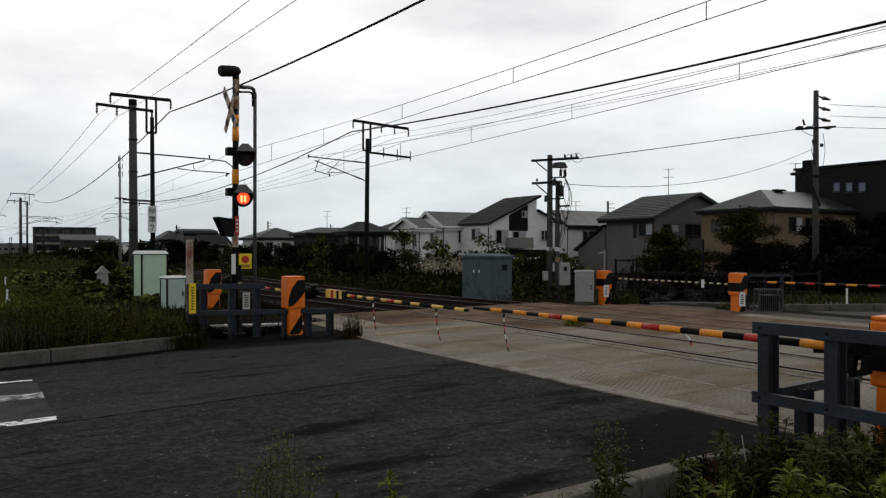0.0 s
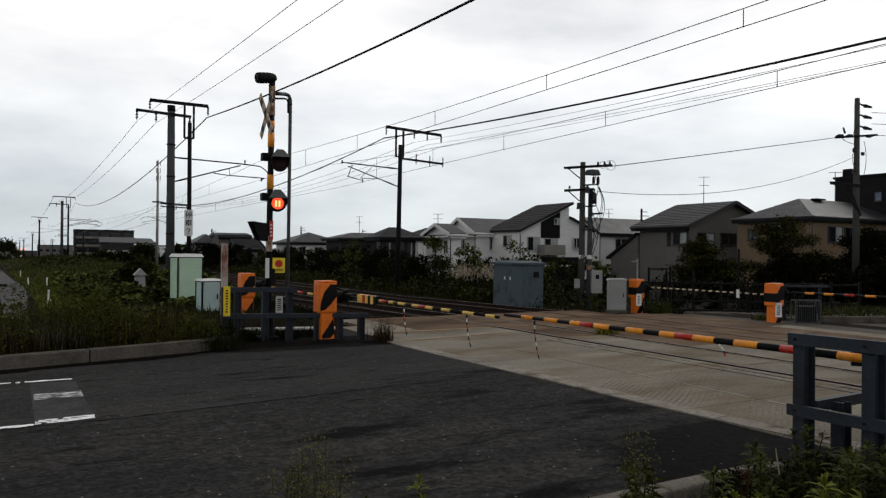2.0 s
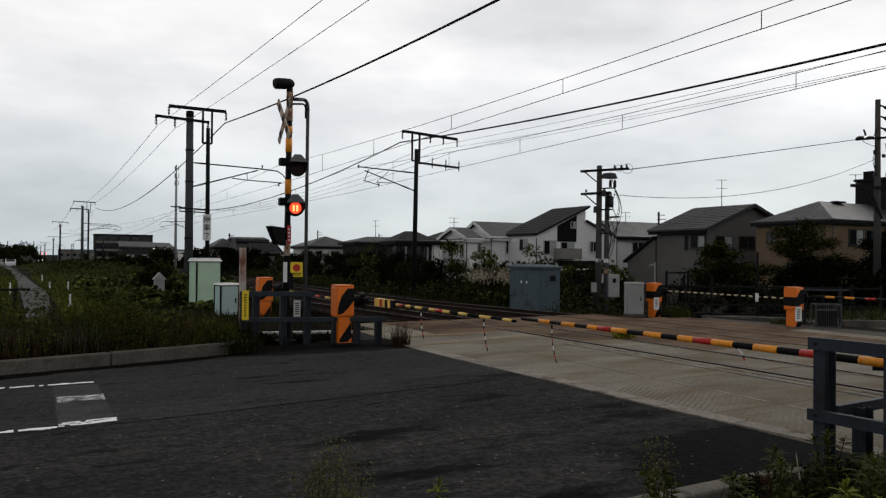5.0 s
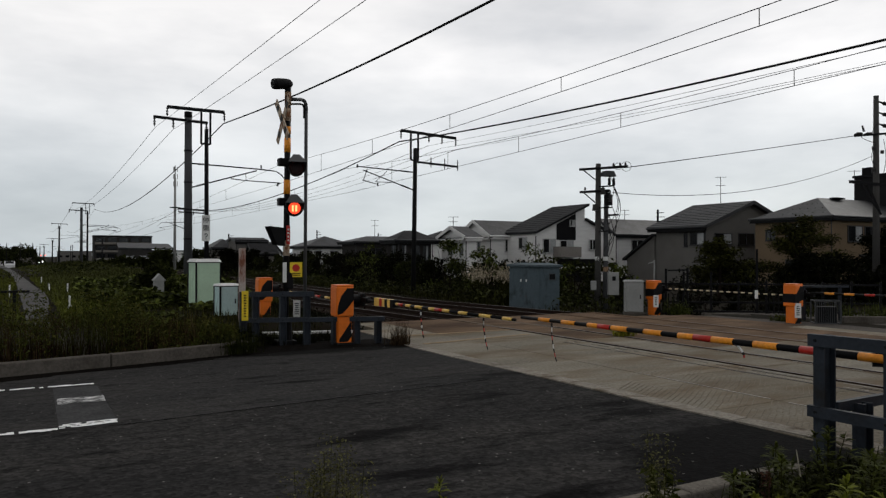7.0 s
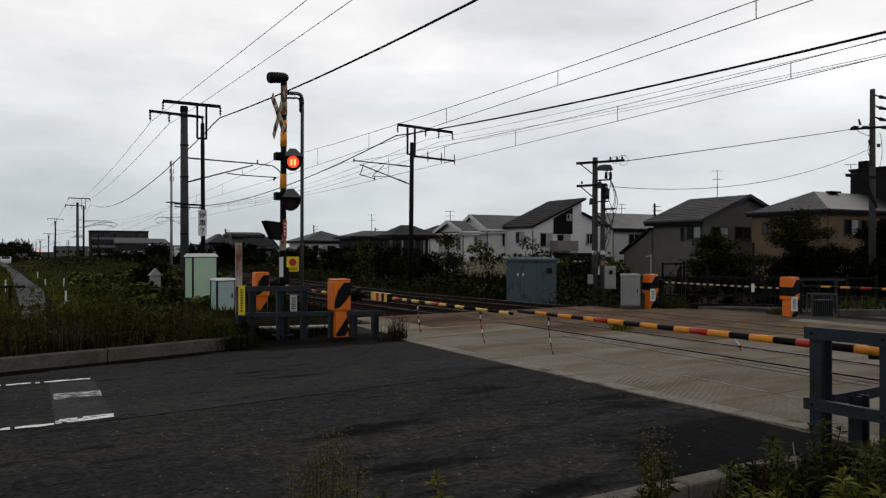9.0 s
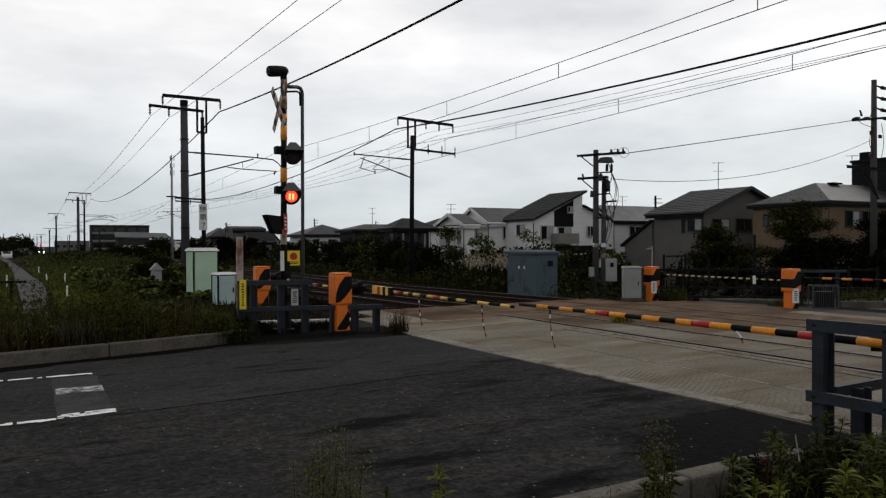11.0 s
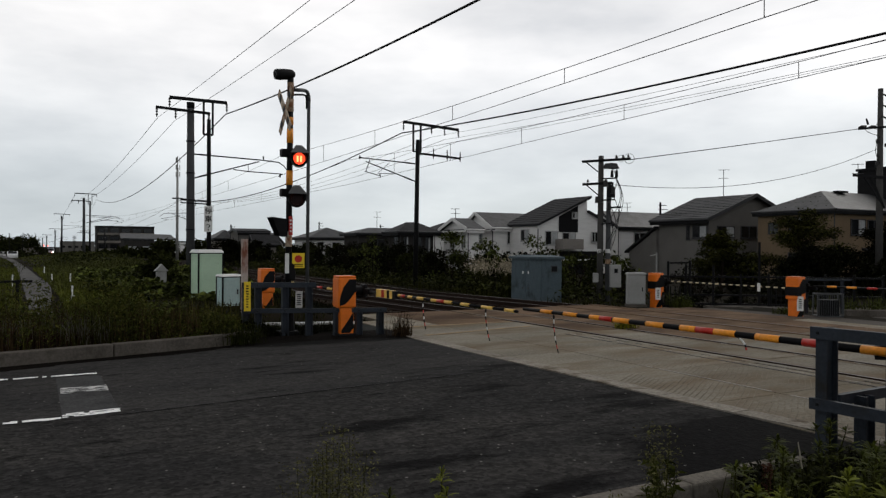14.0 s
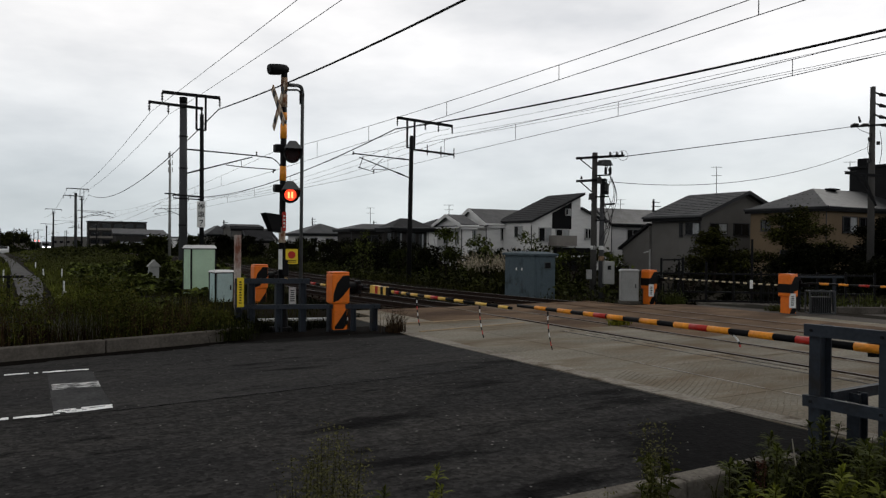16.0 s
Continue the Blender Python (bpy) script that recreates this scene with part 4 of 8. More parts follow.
for tilt in (-1, 1):
    bm = bmesh.new()
    box(bm, 0, 0, 0, 0.02, 0.14, 1.02, 0, 0.004)
    xb = part("cross_board", bm, CREAM_RUST, sig, "weathered cream and black crossbuck board, rust-streaked")
    xb.matrix_basis = pose(-0.095 + 0.012 * tilt, -0.10, 4.06, tilt * 43, 0, 1)
    for k in range(3):
        bm = bmesh.new()
        box(bm, -0.012, 0, -0.32 + 0.32 * k, 0.004, 0.125, 0.12)
        part("stripe", bm, BLACK, xb)
bm = bmesh.new()
ax_ = Vector((-0.95, -0.20, -0.15)).normalized()
c0 = Vector((0.06, 0.0, 4.735))
prof = ((-0.04, 0.05), (0.0, 0.080), (0.06, 0.092), (0.14, 0.098), (0.25, 0.100), (0.30, 0.099), (0.335, 0.090), (0.345, 0.07))
for (ua, ra), (ub, rb) in zip(prof[:-1], prof[1:]):
    bar(bm, c0 + ax_ * ua, c0 + ax_ * ub, ra, rb, 20)
bar(bm, (0.03, 0.0, 4.58), (0.03, 0.0, 4.80), 0.06, 0.055, 12)
part("bell_horn", bm, BLACK, sig, "black warning horn")
bm = bmesh.new()
bar(bm, c0 + ax_ * 0.345, c0 + ax_ * 0.352, 0.062, 0.058, 18)
part("horn_rim", bm, STEEL, sig, "grey rim of the horn mouth")
bm = bmesh.new()
bar(bm, c0 + ax_ * 0.352, c0 + ax_ * 0.355, 0.046, 0.046, 18)
bar(bm, c0 + ax_ * 0.355, c0 + ax_ * 0.362, 0.014, 0.012, 10)
part("horn_mouth", bm, BLACK, sig, "black horn mouth")


def lamp(z, x):
    """A hooded lamp: mount, dish, hood and a turning LED plate (lit on one side)."""
    face = -104.0
    lp_bm = bmesh.new()
    c, s = math.cos(radians(face)), math.sin(radians(face))
    bar(lp_bm, (0, 0, 0), (0.05, 0, 0), 0.14, 0.145, 22)
    # open dish wall
    n = 22
    ring = [[lp_bm.verts.new((xx, r * math.cos(2 * math.pi * k / n), r * math.sin(2 * math.pi * k / n))) for k in range(n)] for xx, r in ((0.05, 0.145), (0.30, 0.15), (0.30, 0.125), (0.06, 0.12))]
    for ra, rb in zip(ring[:-1], ring[1:]):
        for k in range(n):
            lp_bm.faces.new((ra[k], ra[(k + 1) % n], rb[(k + 1) % n], rb[k]))
    box(lp_bm, -0.09, 0, 0, 0.2, 0.16, 0.2, 0, 0.03)
    ob = part("lamp_housing", lp_bm, BLACK, sig, "black round lamp housing")
    ob.matrix_basis = pose(x, -0.06, z, 0, 0, face)
    hb = bmesh.new()
    top, low, back = [(0.10, s_ * 0.055, 0.255) for s_ in (-1, 1)], [(0.42, s_ * 0.165, 0.085) for s_ in (-1, 1)], [(0.08, s_ * 0.17, -0.03) for s_ in (-1, 1)]
    vt, vl, vk = [[hb.verts.new(p) for p in g] for g in (top, low, back)]
    vz = [hb.verts.new((0.05, s_ * 0.08, 0.20)) for s_ in (-1, 1)]
    hb.faces.new((vt[0], vt[1], vl[1], vl[0]))
    for k in (0, 1):
        hb.faces.new((vt[k], vl[k], vk[k]))
        hb.faces.new((vt[k], vk[k], vz[k]))
    hb.faces.new((vt[0], vt[1], vz[1], vz[0]))
    hood = part("hood", hb, STEEL, ob, "weathered grey sun hood")
    sol = hood.modifiers.new("thickness", "SOLIDIFY")
    sol.thickness = 0.008
    pb = bmesh.new()
    n = 22
    vf = [pb.verts.new((0.012, 0.105 * math.cos(2 * math.pi * k / n), 0.105 * math.sin(2 * math.pi * k / n))) for k in range(n)]
    vb = [pb.verts.new((-0.012, 0.105 * math.cos(2 * math.pi * k / n), 0.105 * math.sin(2 * math.pi * k / n))) for k in range(n)]
    f1 = pb.faces.new(vf)
    f1.material_index = 0
    f2 = pb.faces.new(list(reversed(vb)))
    f2.material_index = 1
    for k in range(n):
        f = pb.faces.new((vf[k], vb[k], vb[(k + 1) % n], vf[(k + 1) % n]))
        f.material_index = 1
    for s in (-1, 1):
        got = box(pb, 0.014, s * 0.03, -0.005, 0.006, 0.032, 0.11)
        for v in got:
            for f in v.link_faces:
                f.material_index = 2
    me = bpy.data.meshes.new("led_plate")
    pb.to_mesh(me)
    pb.free()
    for m in (LED_ON, LED_OFF, LED_HOT):
        me.materials.append(m)
    led = new("led_plate", me)
    led.parent = ob
    led["label"] = "round red LED plate, lit on one side"
    SIGNAL_LAMPS.append(led)
    return ob


lamp(3.18, 0.17)
lamp(2.455, 0.13)
for z in (3.3, 2.58):
    bm = bmesh.new()
    box(bm, -0.03, 0.02, z, 0.22, 0.16, 0.14, 0, 0.02)
    part("junction_box", bm, BLACK, sig)
# direction indicator seen from its side, with a flared hood
bm = bmesh.new()
vs = [bm.verts.new(p) for p in ((-0.05, -0.13, 1.78), (-0.05, 0.13, 1.78), (-0.05, 0.13, 2.1), (-0.05, -0.13, 2.1), (-0.20, -0.15, 1.80), (-0.20, 0.15, 1.80), (-0.34, 0.17, 2.13), (-0.34, -0.17, 2.13))]
for f in ((0, 1, 2, 3), (0, 4, 7, 3), (1, 5, 6, 2), (2, 6, 7, 3), (0, 1, 5, 4)):
    bm.faces.new([vs[k] for k in f])
part("direction_indicator", bm, BLACK, sig, "black direction indicator with a flared hood")
pl = plate("red_plate", sig, (0.025, -0.075, 1.98), 0.07, 0.34, -98, RED, "small red notice with white print")
glyph_bars(pl, 0.045, 0.3, 4, WHITE)
pl = plate("stop_button_sign", sig, (0.17, -0.08, 1.35), 0.22, 0.27, -104, YELLOW, "yellow emergency button sign with a dark red disc")
bm = bmesh.new()
bar(bm, (0.006, 0, 0.03), (0.010, 0, 0.03), 0.068, 0.066, 20)
part("disc", bm, RED, pl)
for z in (-0.07, -0.10):
    bm = bmesh.new()
    box(bm, 0.008, 0, z, 0.004, 0.16, 0.015)
    part("print_bar", bm, BLACK, pl)
plate("white_tag", sig, (-0.035, -0.065, 1.3), 0.07, 0.36, -104, WHITE, "narrow white tag")
pl = plate("notice", sig, (0.19, -0.07, 0.64), 0.125, 0.30, -104, WHITE, "white notice with rows of dark print")
glyph_bars(pl, 0.1, 0.26, 6, DARK_STEEL)
bm = bmesh.new()
box(bm, 0.07, 0, 1.15, 0.12, 0.14, 0.3, 0, 0.02)
part("button_box", bm, BLACK, sig)
bm = bmesh.new()
box(bm, 0, 0, 0.03, 0.34, 0.34, 0.1, 0, 0.02)
bar(bm, (0.03, -0.04, 0.06), (0.03, -0.03, 0.42), 0.10, 0.075, 12)
part("footing", bm, BLACK, sig, "black dirty footing")

cond = thing("conduit_post", "grey steel conduit post with a gooseneck to the signal", "post", (4.38, 13.3, 0))
bm = bmesh.new()
bar(bm, (0, 0, 0), (0.012, 0, 4.35), 0.034, 0.034, 10)
pts = [(0.012, 0, 4.35), (0.005, -0.01, 4.45), (-0.03, -0.03, 4.52), (-0.1, -0.06, 4.535), (-0.36, -0.25, 4.48)]
for a, b in zip(pts[:-1], pts[1:]):
    bar(bm, a, b, 0.034, 0.034, 10)
part("pipe", bm, STEEL, cond, smooth=True)
bm = bmesh.new()
pts = [(-0.03, 0.0, 4.2), (-0.035, -0.01, 4.4), (-0.06, -0.03, 4.445), (-0.12, -0.06, 4.45), (-0.36, -0.25, 4.39)]
for a, b in zip(pts[:-1], pts[1:]):
    bar(bm, a, b, 0.018, 0.018, 8)
part("cable", bm, BLACK, cond, smooth=True)

pl = plate("fence_notice", None, (3.16, 12.9, 0.72), 0.115, 0.52, -104, YELLOW)
tagged(pl, "tall yellow notice with dark print on the fence", "notice")
glyph_bars(pl, 0.06, 0.48, 9, DARK_STEEL)

marker = thing("rusty_marker_post", "rust-streaked white marker post with worn lettering", "marker post", (3.88, 16.1, 0))
bm = bmesh.new()
box(bm, 0, 0, 0.88, 0.12, 0.12, 1.76, 10, 0.012)
part("post", bm, mat("rust_streaked_paint", (0.42, 0.36, 0.32), 0.8, 0, 0.2, 4, 40, 0.1, stain=(0.16, 0.055, 0.03), stain_at=0.5, stain_scale=4, stretch=(1, 1, 0.4)), marker)

# ---- trackside cabinets on the near side ----


def cabinet(name, label, at, w, d, h, m, rz=0.0, doors=1, plinth=0.08, lid=0.05, trim=False):
    th = thing(name, label, "cabinet", at, rz)
    bm = bmesh.new()
    box(bm, 0, 0, plinth + (h - plinth) / 2, w, d, h - plinth, 0, 0.012)
    part("body", bm, m, th)
    bm = bmesh.new()
    box(bm, 0, 0, plinth / 2, w + 0.06, d + 0.06, plinth, 0, 0.01)
    part("plinth", bm, KERB, th)
    bm = bmesh.new()
    vs = box(bm, 0, 0, h + lid / 2, w + 0.06, d + 0.08, lid)
    for v in vs:
        if v.co.z > h + lid / 2:
            v.co.x, v.co.y = v.co.x * 0.86, v.co.y * 0.8
    part("lid", bm, WHITE if trim else m, th)
    for k in range(doors):
        bm = bmesh.new()
        dw = (w - 0.06) / doors
        box(bm, -w / 2 + 0.03 + dw * (k + 0.5), -d / 2 - 0.008, plinth + (h - plinth) / 2, dw - 0.02, 0.016, h - plinth - 0.06, 0, 0.004)
        dr = part("door", bm, m, th)
        bm = bmesh.new()
        box(bm, -w / 2 + 0.03 + dw * (k + 0.5) + dw * 0.36, -d / 2 - 0.022, plinth + (h - plinth) * 0.5, 0.03, 0.02, 0.12, 0, 0.004)
        part("handle", bm, DARK_STEEL, dr)
    for ex, ey in ((-w / 2, -d / 2), (w / 2, -d / 2), (-w / 2, d / 2)):
        if trim:
            bm = bmesh.new()
            box(bm, ex, ey, plinth + (h - plinth) / 2, 0.035, 0.035, h - plinth)
            part("edge_trim", bm, BLACK, th, "black edge trim")
    if trim:
        bm = bmesh.new()
        box(bm, 0, 0, h - 0.012, w + 0.03, d + 0.03, 0.03)
        part("seal", bm, BLACK, th, "black seal under the lid")
    bm = bmesh.new()
    for s in (-1, 1):
        box(bm, -w / 2 - 0.005, s * d * 0.2, h * 0.62, 0.012, d * 0.3, h * 0.4)
    part("side_panel", bm, m, th)
    return th


cabinet("relay_cabinet", "pale green steel relay cabinet on the verge", (4.02, 21.0, 0.02), 0.70, 0.5, 1.40, GREEN_CAB, 14, trim=True, lid=0.09)
cabinet("small_cabinet", "small pale teal cabinet beside the green one", (4.05, 18.4, 0.02), 0.46, 0.38, 0.84, TEAL_CAB, 10, trim=True)
hut = thing("gauge_box", "small grey louvred box with a pitched top, on a stake", "instrument box", (3.335, 24.8, 0.0))
bm = bmesh.new()
bar(bm, (0, 0, 0), (0, 0, 0.55), 0.05, 0.05, 8)
part("stake", bm, DARK_STEEL, hut)
bm = bmesh.new()
box(bm, 0, 0, 0.62, 0.29, 0.3, 0.36, 0, 0.01)
part("body", bm, GREY_CAB, hut)
bm = bmesh.new()
a = [(-0.2, -0.2, 0.80), (0.2, -0.2, 0.80), (0.2, 0.2, 0.80), (-0.2, 0.2, 0.80), (0, -0.2, 1.02), (0, 0.2, 1.02)]
vs = [bm.verts.new(p) for p in a]
for f in ((0, 1, 4), (2, 3, 5), (0, 4, 5, 3), (1, 2, 5, 4), (0, 3, 2, 1)):
    bm.faces.new([vs[k] for k in f])
part("roof", bm, GREY_CAB, hut)

# delineators by the path
for k, (x, y, h, t) in enumerate(((0.68, 21.5, 0.42, 2), (0.33, 30.7, 0.42, -3), (0.88, 29.7, 0.46, 2), (0.09, 41.5, 0.4, 0), (-0.92, 29.5, 0.45, 2), (0.46, 20.9, 0.34, 58))):
    pst = thing("delineator_post", "thin white marker post on the weedy bank" if t < 50 else "white marker post fallen over in the weeds", "marker post", (x, y, 0.12), 0, "marker posts by the path")
    bm = bmesh.new()
    bar(bm, (0, 0, 0), (0, 0, h), 0.028, 0.025, 8)
    p_ = part("post", bm, WHITE, pst)
    bm = bmesh.new()
    bar(bm, (0, 0, h * 0.78), (0, 0, h * 0.86), 0.026, 0.025, 8)
    part("reflector", bm, GREY_CAB, pst)
    pst.matrix_basis = pose(x, y, 0.12, 0, t, 20)

# black railing by the path
rail = thing("iron_railing", "black iron railing at the start of the path", "railing", (-0.42, 16.2, 0.1))
for k in range(4):
    bm = bmesh.new()
    box(bm, -0.62 * k, 0, 0.41, 0.06, 0.06, 0.84, 0, 0.006)
    part("post", bm, BLACK, rail)
for z in (0.12, 0.80):
    bm = bmesh.new()
    box(bm, -0.85, 0, z, 2.2, 0.04, 0.05, 0, 0.006)
    part("bar", bm, BLACK, rail)

# ---- far side: relay house, service pole, cabinet, railings ----
rh = thing("relay_house", "blue-grey steel relay house with a flat lid beside the tracks", "relay house", (16.42, 22.19, -0.56))
RW, RL = 0.95, 2.0
bm = bmesh.new()
box(bm, RW / 2, RL / 2, 0.87, RW, RL, 1.74, 0, 0.012)
part("body", bm, BLUE_BOX, rh)
bm = bmesh.new()
box(bm, RW / 2, RL / 2, 1.79, RW + 0.18, RL + 0.18, 0.09, 0, 0.012)
vs = box(bm, RW / 2, RL / 2, 1.87, RW + 0.1, RL + 0.1, 0.07)
for v in vs:
    if v.co.z > 1.87:
        v.co.x += (RW / 2 - v.co.x) * 0.55
        v.co.y += (RL / 2 - v.co.y) * 0.3
part("lid", bm, BLUE_BOX, rh)
for k in range(2):
    bm = bmesh.new()
    box(bm, -0.008, 0.51 + 0.98 * k, 0.85, 0.016, 0.95, 1.55, 0, 0.004)
    d_ = part("door", bm, BLUE_BOX, rh)
    bm = bmesh.new()
    box(bm, -0.02, 0.82 + 0.36 * k, 1.22, 0.01, 0.08, 0.1, 0, 0.003)
    part("label_plate", bm, WHITE, d_)
    bm = bmesh.new()
    for q in range(2):
        box(bm, -0.02, 0.80 + 0.36 * k + 0.05 * q, 0.62, 0.012, 0.03, 0.08)
    part("handle", bm, STEEL, d_)
bm = bmesh.new()
box(bm, RW * 0.62, -0.008, 1.38, 0.32, 0.016, 0.26, 0, 0.004)
vt = part("vent", bm, STEEL, rh, "steel vent frame")
bm = bmesh.new()
box(bm, RW * 0.62, -0.02, 1.38, 0.25, 0.012, 0.2, 0, 0.003)
part("grille", bm, BLACK, vt, "black vent grille")
bm = bmesh.new()
box(bm, RW * 0.5, -0.006, 0.85, RW * 0.86, 0.012, 1.55, 0, 0.004)
part("end_panel", bm, BLUE_BOX, rh)

m_pole = thing("service_pole", "pair of dark service poles with crossarms, transformer and cables", "utility pole", (18.74, 21.6, -0.66))
bm = bmesh.new()
bar(bm, (0, 0, 0), (0.03, 0, 5.82), 0.13, 0.1, 14)
part("pole", bm, mat("weathered_pole", (0.055, 0.053, 0.05), 0.9, 0, 0.3, 2, 40, 0.1, spec=0.05), m_pole, smooth=True)
bm = bmesh.new()
bar(bm, (0.26, -0.14, 0), (0.30, -0.14, 4.75), 0.11, 0.08, 14)
part("pole", bm, POLE_CONC, m_pole, smooth=True)
r_ = Vector((0.873, -0.488, 0))
rq = Vector((0.56, -0.83, 0))
for z, la, lb in ((5.62, -0.62, 1.24), (4.74, -0.6, 0.55)):
    bm = bmesh.new()
    flat_bar(bm, rq * la + Vector((-0.12, 0, z)), rq * lb + Vector((-0.12, 0, z + 0.02)), 0.08, 0.09)
    flat_bar(bm, rq * la * 0.8 + Vector((-0.12, 0, z)), Vector((-0.12, 0, z - 0.42)), 0.04, 0.04)
    ca = part("crossarm", bm, POLE_DARK, m_pole)
    for u in ((0.7, 0.95, 1.15) if z > 5 else (-0.4, 0.3)):
        bm = bmesh.new()
        c = rq * u + Vector((-0.12, 0, z + 0.07))
        bar(bm, c, c + Vector((0, 0, 0.11)), 0.045, 0.03, 8)
        part("insulator", bm, PORCELAIN, ca)
bm = bmesh.new()
bar(bm, (0.30, -0.26, 4.22), (0.30, -0.26, 4.60), 0.16, 0.16, 16)
bar(bm, (0.30, -0.26, 4.60), (0.30, -0.26, 4.67), 0.16, 0.09, 16)
for k in range(3):
    bar(bm, (0.22 + 0.08 * k, -0.26, 4.66), (0.20 + 0.10 * k, -0.27, 4.80), 0.03, 0.02, 6)
part("transformer", bm, DARK_STEEL, m_pole, "grey can transformer")
bm = bmesh.new()
vs = box(bm, 0.34, -0.2, 5.43, 0.56, 0.34, 0.2)
for v in vs:
    if v.co.z > 5.43:
        v.co.x = 0.34 + (v.co.x - 0.34) * 0.55
part("switch_box", bm, STEEL, m_pole, "grey switch box with a sloped top")
# more fittings: fuse holders, brackets, a lower arm and cable loops
def at(u, z):
    """A point beside the pole: u along the crossarms, z up."""
    return r_ * u + Vector((-0.12, -0.2, z))


for u, za, zb, rr in ((-0.12, 4.0, 4.24, 0.1), (0.16, 4.62, 4.86, 0.07), (0.44, 4.35, 4.6, 0.055), (0.3, 3.72, 4.0, 0.06)):
    bm = bmesh.new()
    bar(bm, at(u, za), at(u, zb), rr * 1.35, rr * 1.1, 10)
    part("fitting", bm, PORCELAIN, m_pole)
for ua, ub, z, w in ((0.26, 0.76, 3.82, 0.07), (0.0, 0.6, 4.92, 0.05), (-0.1, 0.5, 4.1, 0.05), (0.0, 0.4, 3.2, 0.05)):
    bm = bmesh.new()
    flat_bar(bm, at(ua, z), at(ub, z + 0.03), w, w)
    part("bracket", bm, DARK_STEEL, m_pole)
for ua, za, ub, zb, bulge in ((0.5, 5.0, 0.72, 3.9, 0.14), (0.6, 4.9, 0.45, 3.1, 0.30), (0.7, 3.8, 0.2, 2.5, 0.12), (0.4, 4.3, 0.5, 2.9, -0.12), (0.3, 4.0, 0.35, 2.2, 0.25)):
    bm = bmesh.new()
    prev = None
    for i in range(13):
        u = i / 12
        c = at(ua + (ub - ua) * u + bulge * math.sin(math.pi * u), za + (zb - za) * u)
        if prev is not None:
            bar(bm, prev, c, 0.012, 0.012, 6)
        prev = c
    part("cable", bm, WIRE, m_pole)
for k in range(2):
    bm = bmesh.new()
    bar(bm, at(0.40 + 0.17 * k, 4.98), at(0.40 + 0.17 * k, 5.24), 0.06, 0.05, 10)
    bar(bm, at(0.40 + 0.17 * k, 5.24), at(0.40 + 0.17 * k, 5.36), 0.012, 0.012, 6)
    part("fuse", bm, BLACK, m_pole, "black hanging fuse holder")
for k, (dx, z0, z1, bulge) in enumerate(((0.5, 5.3, 4.1, 0.22), (0.62, 4.9, 3.3, 0.3), (0.45, 4.4, 2.4, 0.35), (0.3, 4.0, 2.0, 0.18))):
    bm = bmesh.new()
    prev = None
    for i in range(13):
        u = i / 12
        c = r_ * (dx * (1 - u) + 0.28 * u + bulge * math.sin(math.pi * u)) + Vector((0, 0, z0 + (z1 - z0) * u))
        if prev is not None:
            bar(bm, prev, c, 0.011, 0.011, 6)
        prev = c
    part("cable", bm, WIRE, m_pole)
for u, rr, zc in ((1.1, 0.19, 5.72), (0.78, 0.13, 5.72)):
    bm = bmesh.new()
    prev = None
    for i in range(17):
        a = 2 * math.pi * i / 16
        c = r_ * (u + rr * math.cos(a)) + Vector((0, 0, zc + rr * math.sin(a)))
        if prev is not None:
            bar(bm, prev, c, 0.008, 0.008, 5)
        prev = c
    part("loop", bm, WIRE_FAINT, m_pole)
for xx, yy, z, r in ((0.008, 0, 2.1, 0.117), (0.27, -0.14, 2.1, 0.103)):
    bm = bmesh.new()
    bar(bm, (xx, yy, z), (xx, yy, z + 0.15), r, r, 12)
    part("label_band", bm, WHITE, m_pole, "small white label band")
bm = bmesh.new()
bar(bm, (0.272, -0.14, 1.68), (0.272, -0.14, 1.86), 0.105, 0.105, 12)
part("orange_sleeve", bm, RUSTBOARD, m_pole, "faded orange sleeve")
bm = bmesh.new()
box(bm, 0.42, -0.38, 1.22, 0.42, 0.26, 0.86, -29, 0.02)
mb = part("meter_box", bm, GREY_CAB, m_pole, "pale grey meter box")
bm = bmesh.new()
box(bm, 0.36, -0.51, 1.42, 0.13, 0.03, 0.16, -29)
part("window", bm, BLACK, mb)
bm = bmesh.new()
box(bm, -0.19, 0.02, 1.15, 0.2, 0.16, 0.36, -29, 0.02)
part("small_box", bm, GREY_CAB, m_pole)

cabinet("gate_cabinet", "light grey steel cabinet beside the far gate machine", (15.72, 16.5, -0.14), 0.52, 0.42, 0.98, GREY_CAB, -35)
for x, y in ((16.08, 15.94), (16.42, 11.53)):
    pl = plate("notice_plate", None, (x, y, 0.27), 0.15, 0.36, -130, WHITE)
    tagged(pl, "white notice with dark print fixed to the gate machine", "notice")
    glyph_bars(pl, 0.09, 0.3, 5, DARK_STEEL)
cab = thing("air_unit", "dark equipment cage with a grey steel frame beside the far gate", "equipment box", (17.25, 11.35, -0.1), -40)
bm = bmesh.new()
box(bm, 0.02, 0.02, 0.24, 0.44, 0.26, 0.44, 0, 0.02)
part("core", bm, DARK_STEEL, cab, "dark apparatus inside the cage")
for sx in (-1, 1):
    for sy in (-1, 1):
        bm = bmesh.new()
        box(bm, sx * 0.29, sy * 0.19, 0.31, 0.028, 0.028, 0.62)
        part("post", bm, STEEL, cab)
for z in (0.05, 0.605):
    for sx in (-1, 1):
        bm = bmesh.new()
        box(bm, sx * 0.29, 0, z, 0.024, 0.352, 0.03)
        part("rail", bm, STEEL, cab)
        bm = bmesh.new()
        box(bm, 0, sx * 0.19, z, 0.552, 0.024, 0.03)
        part("rail", bm, STEEL, cab)
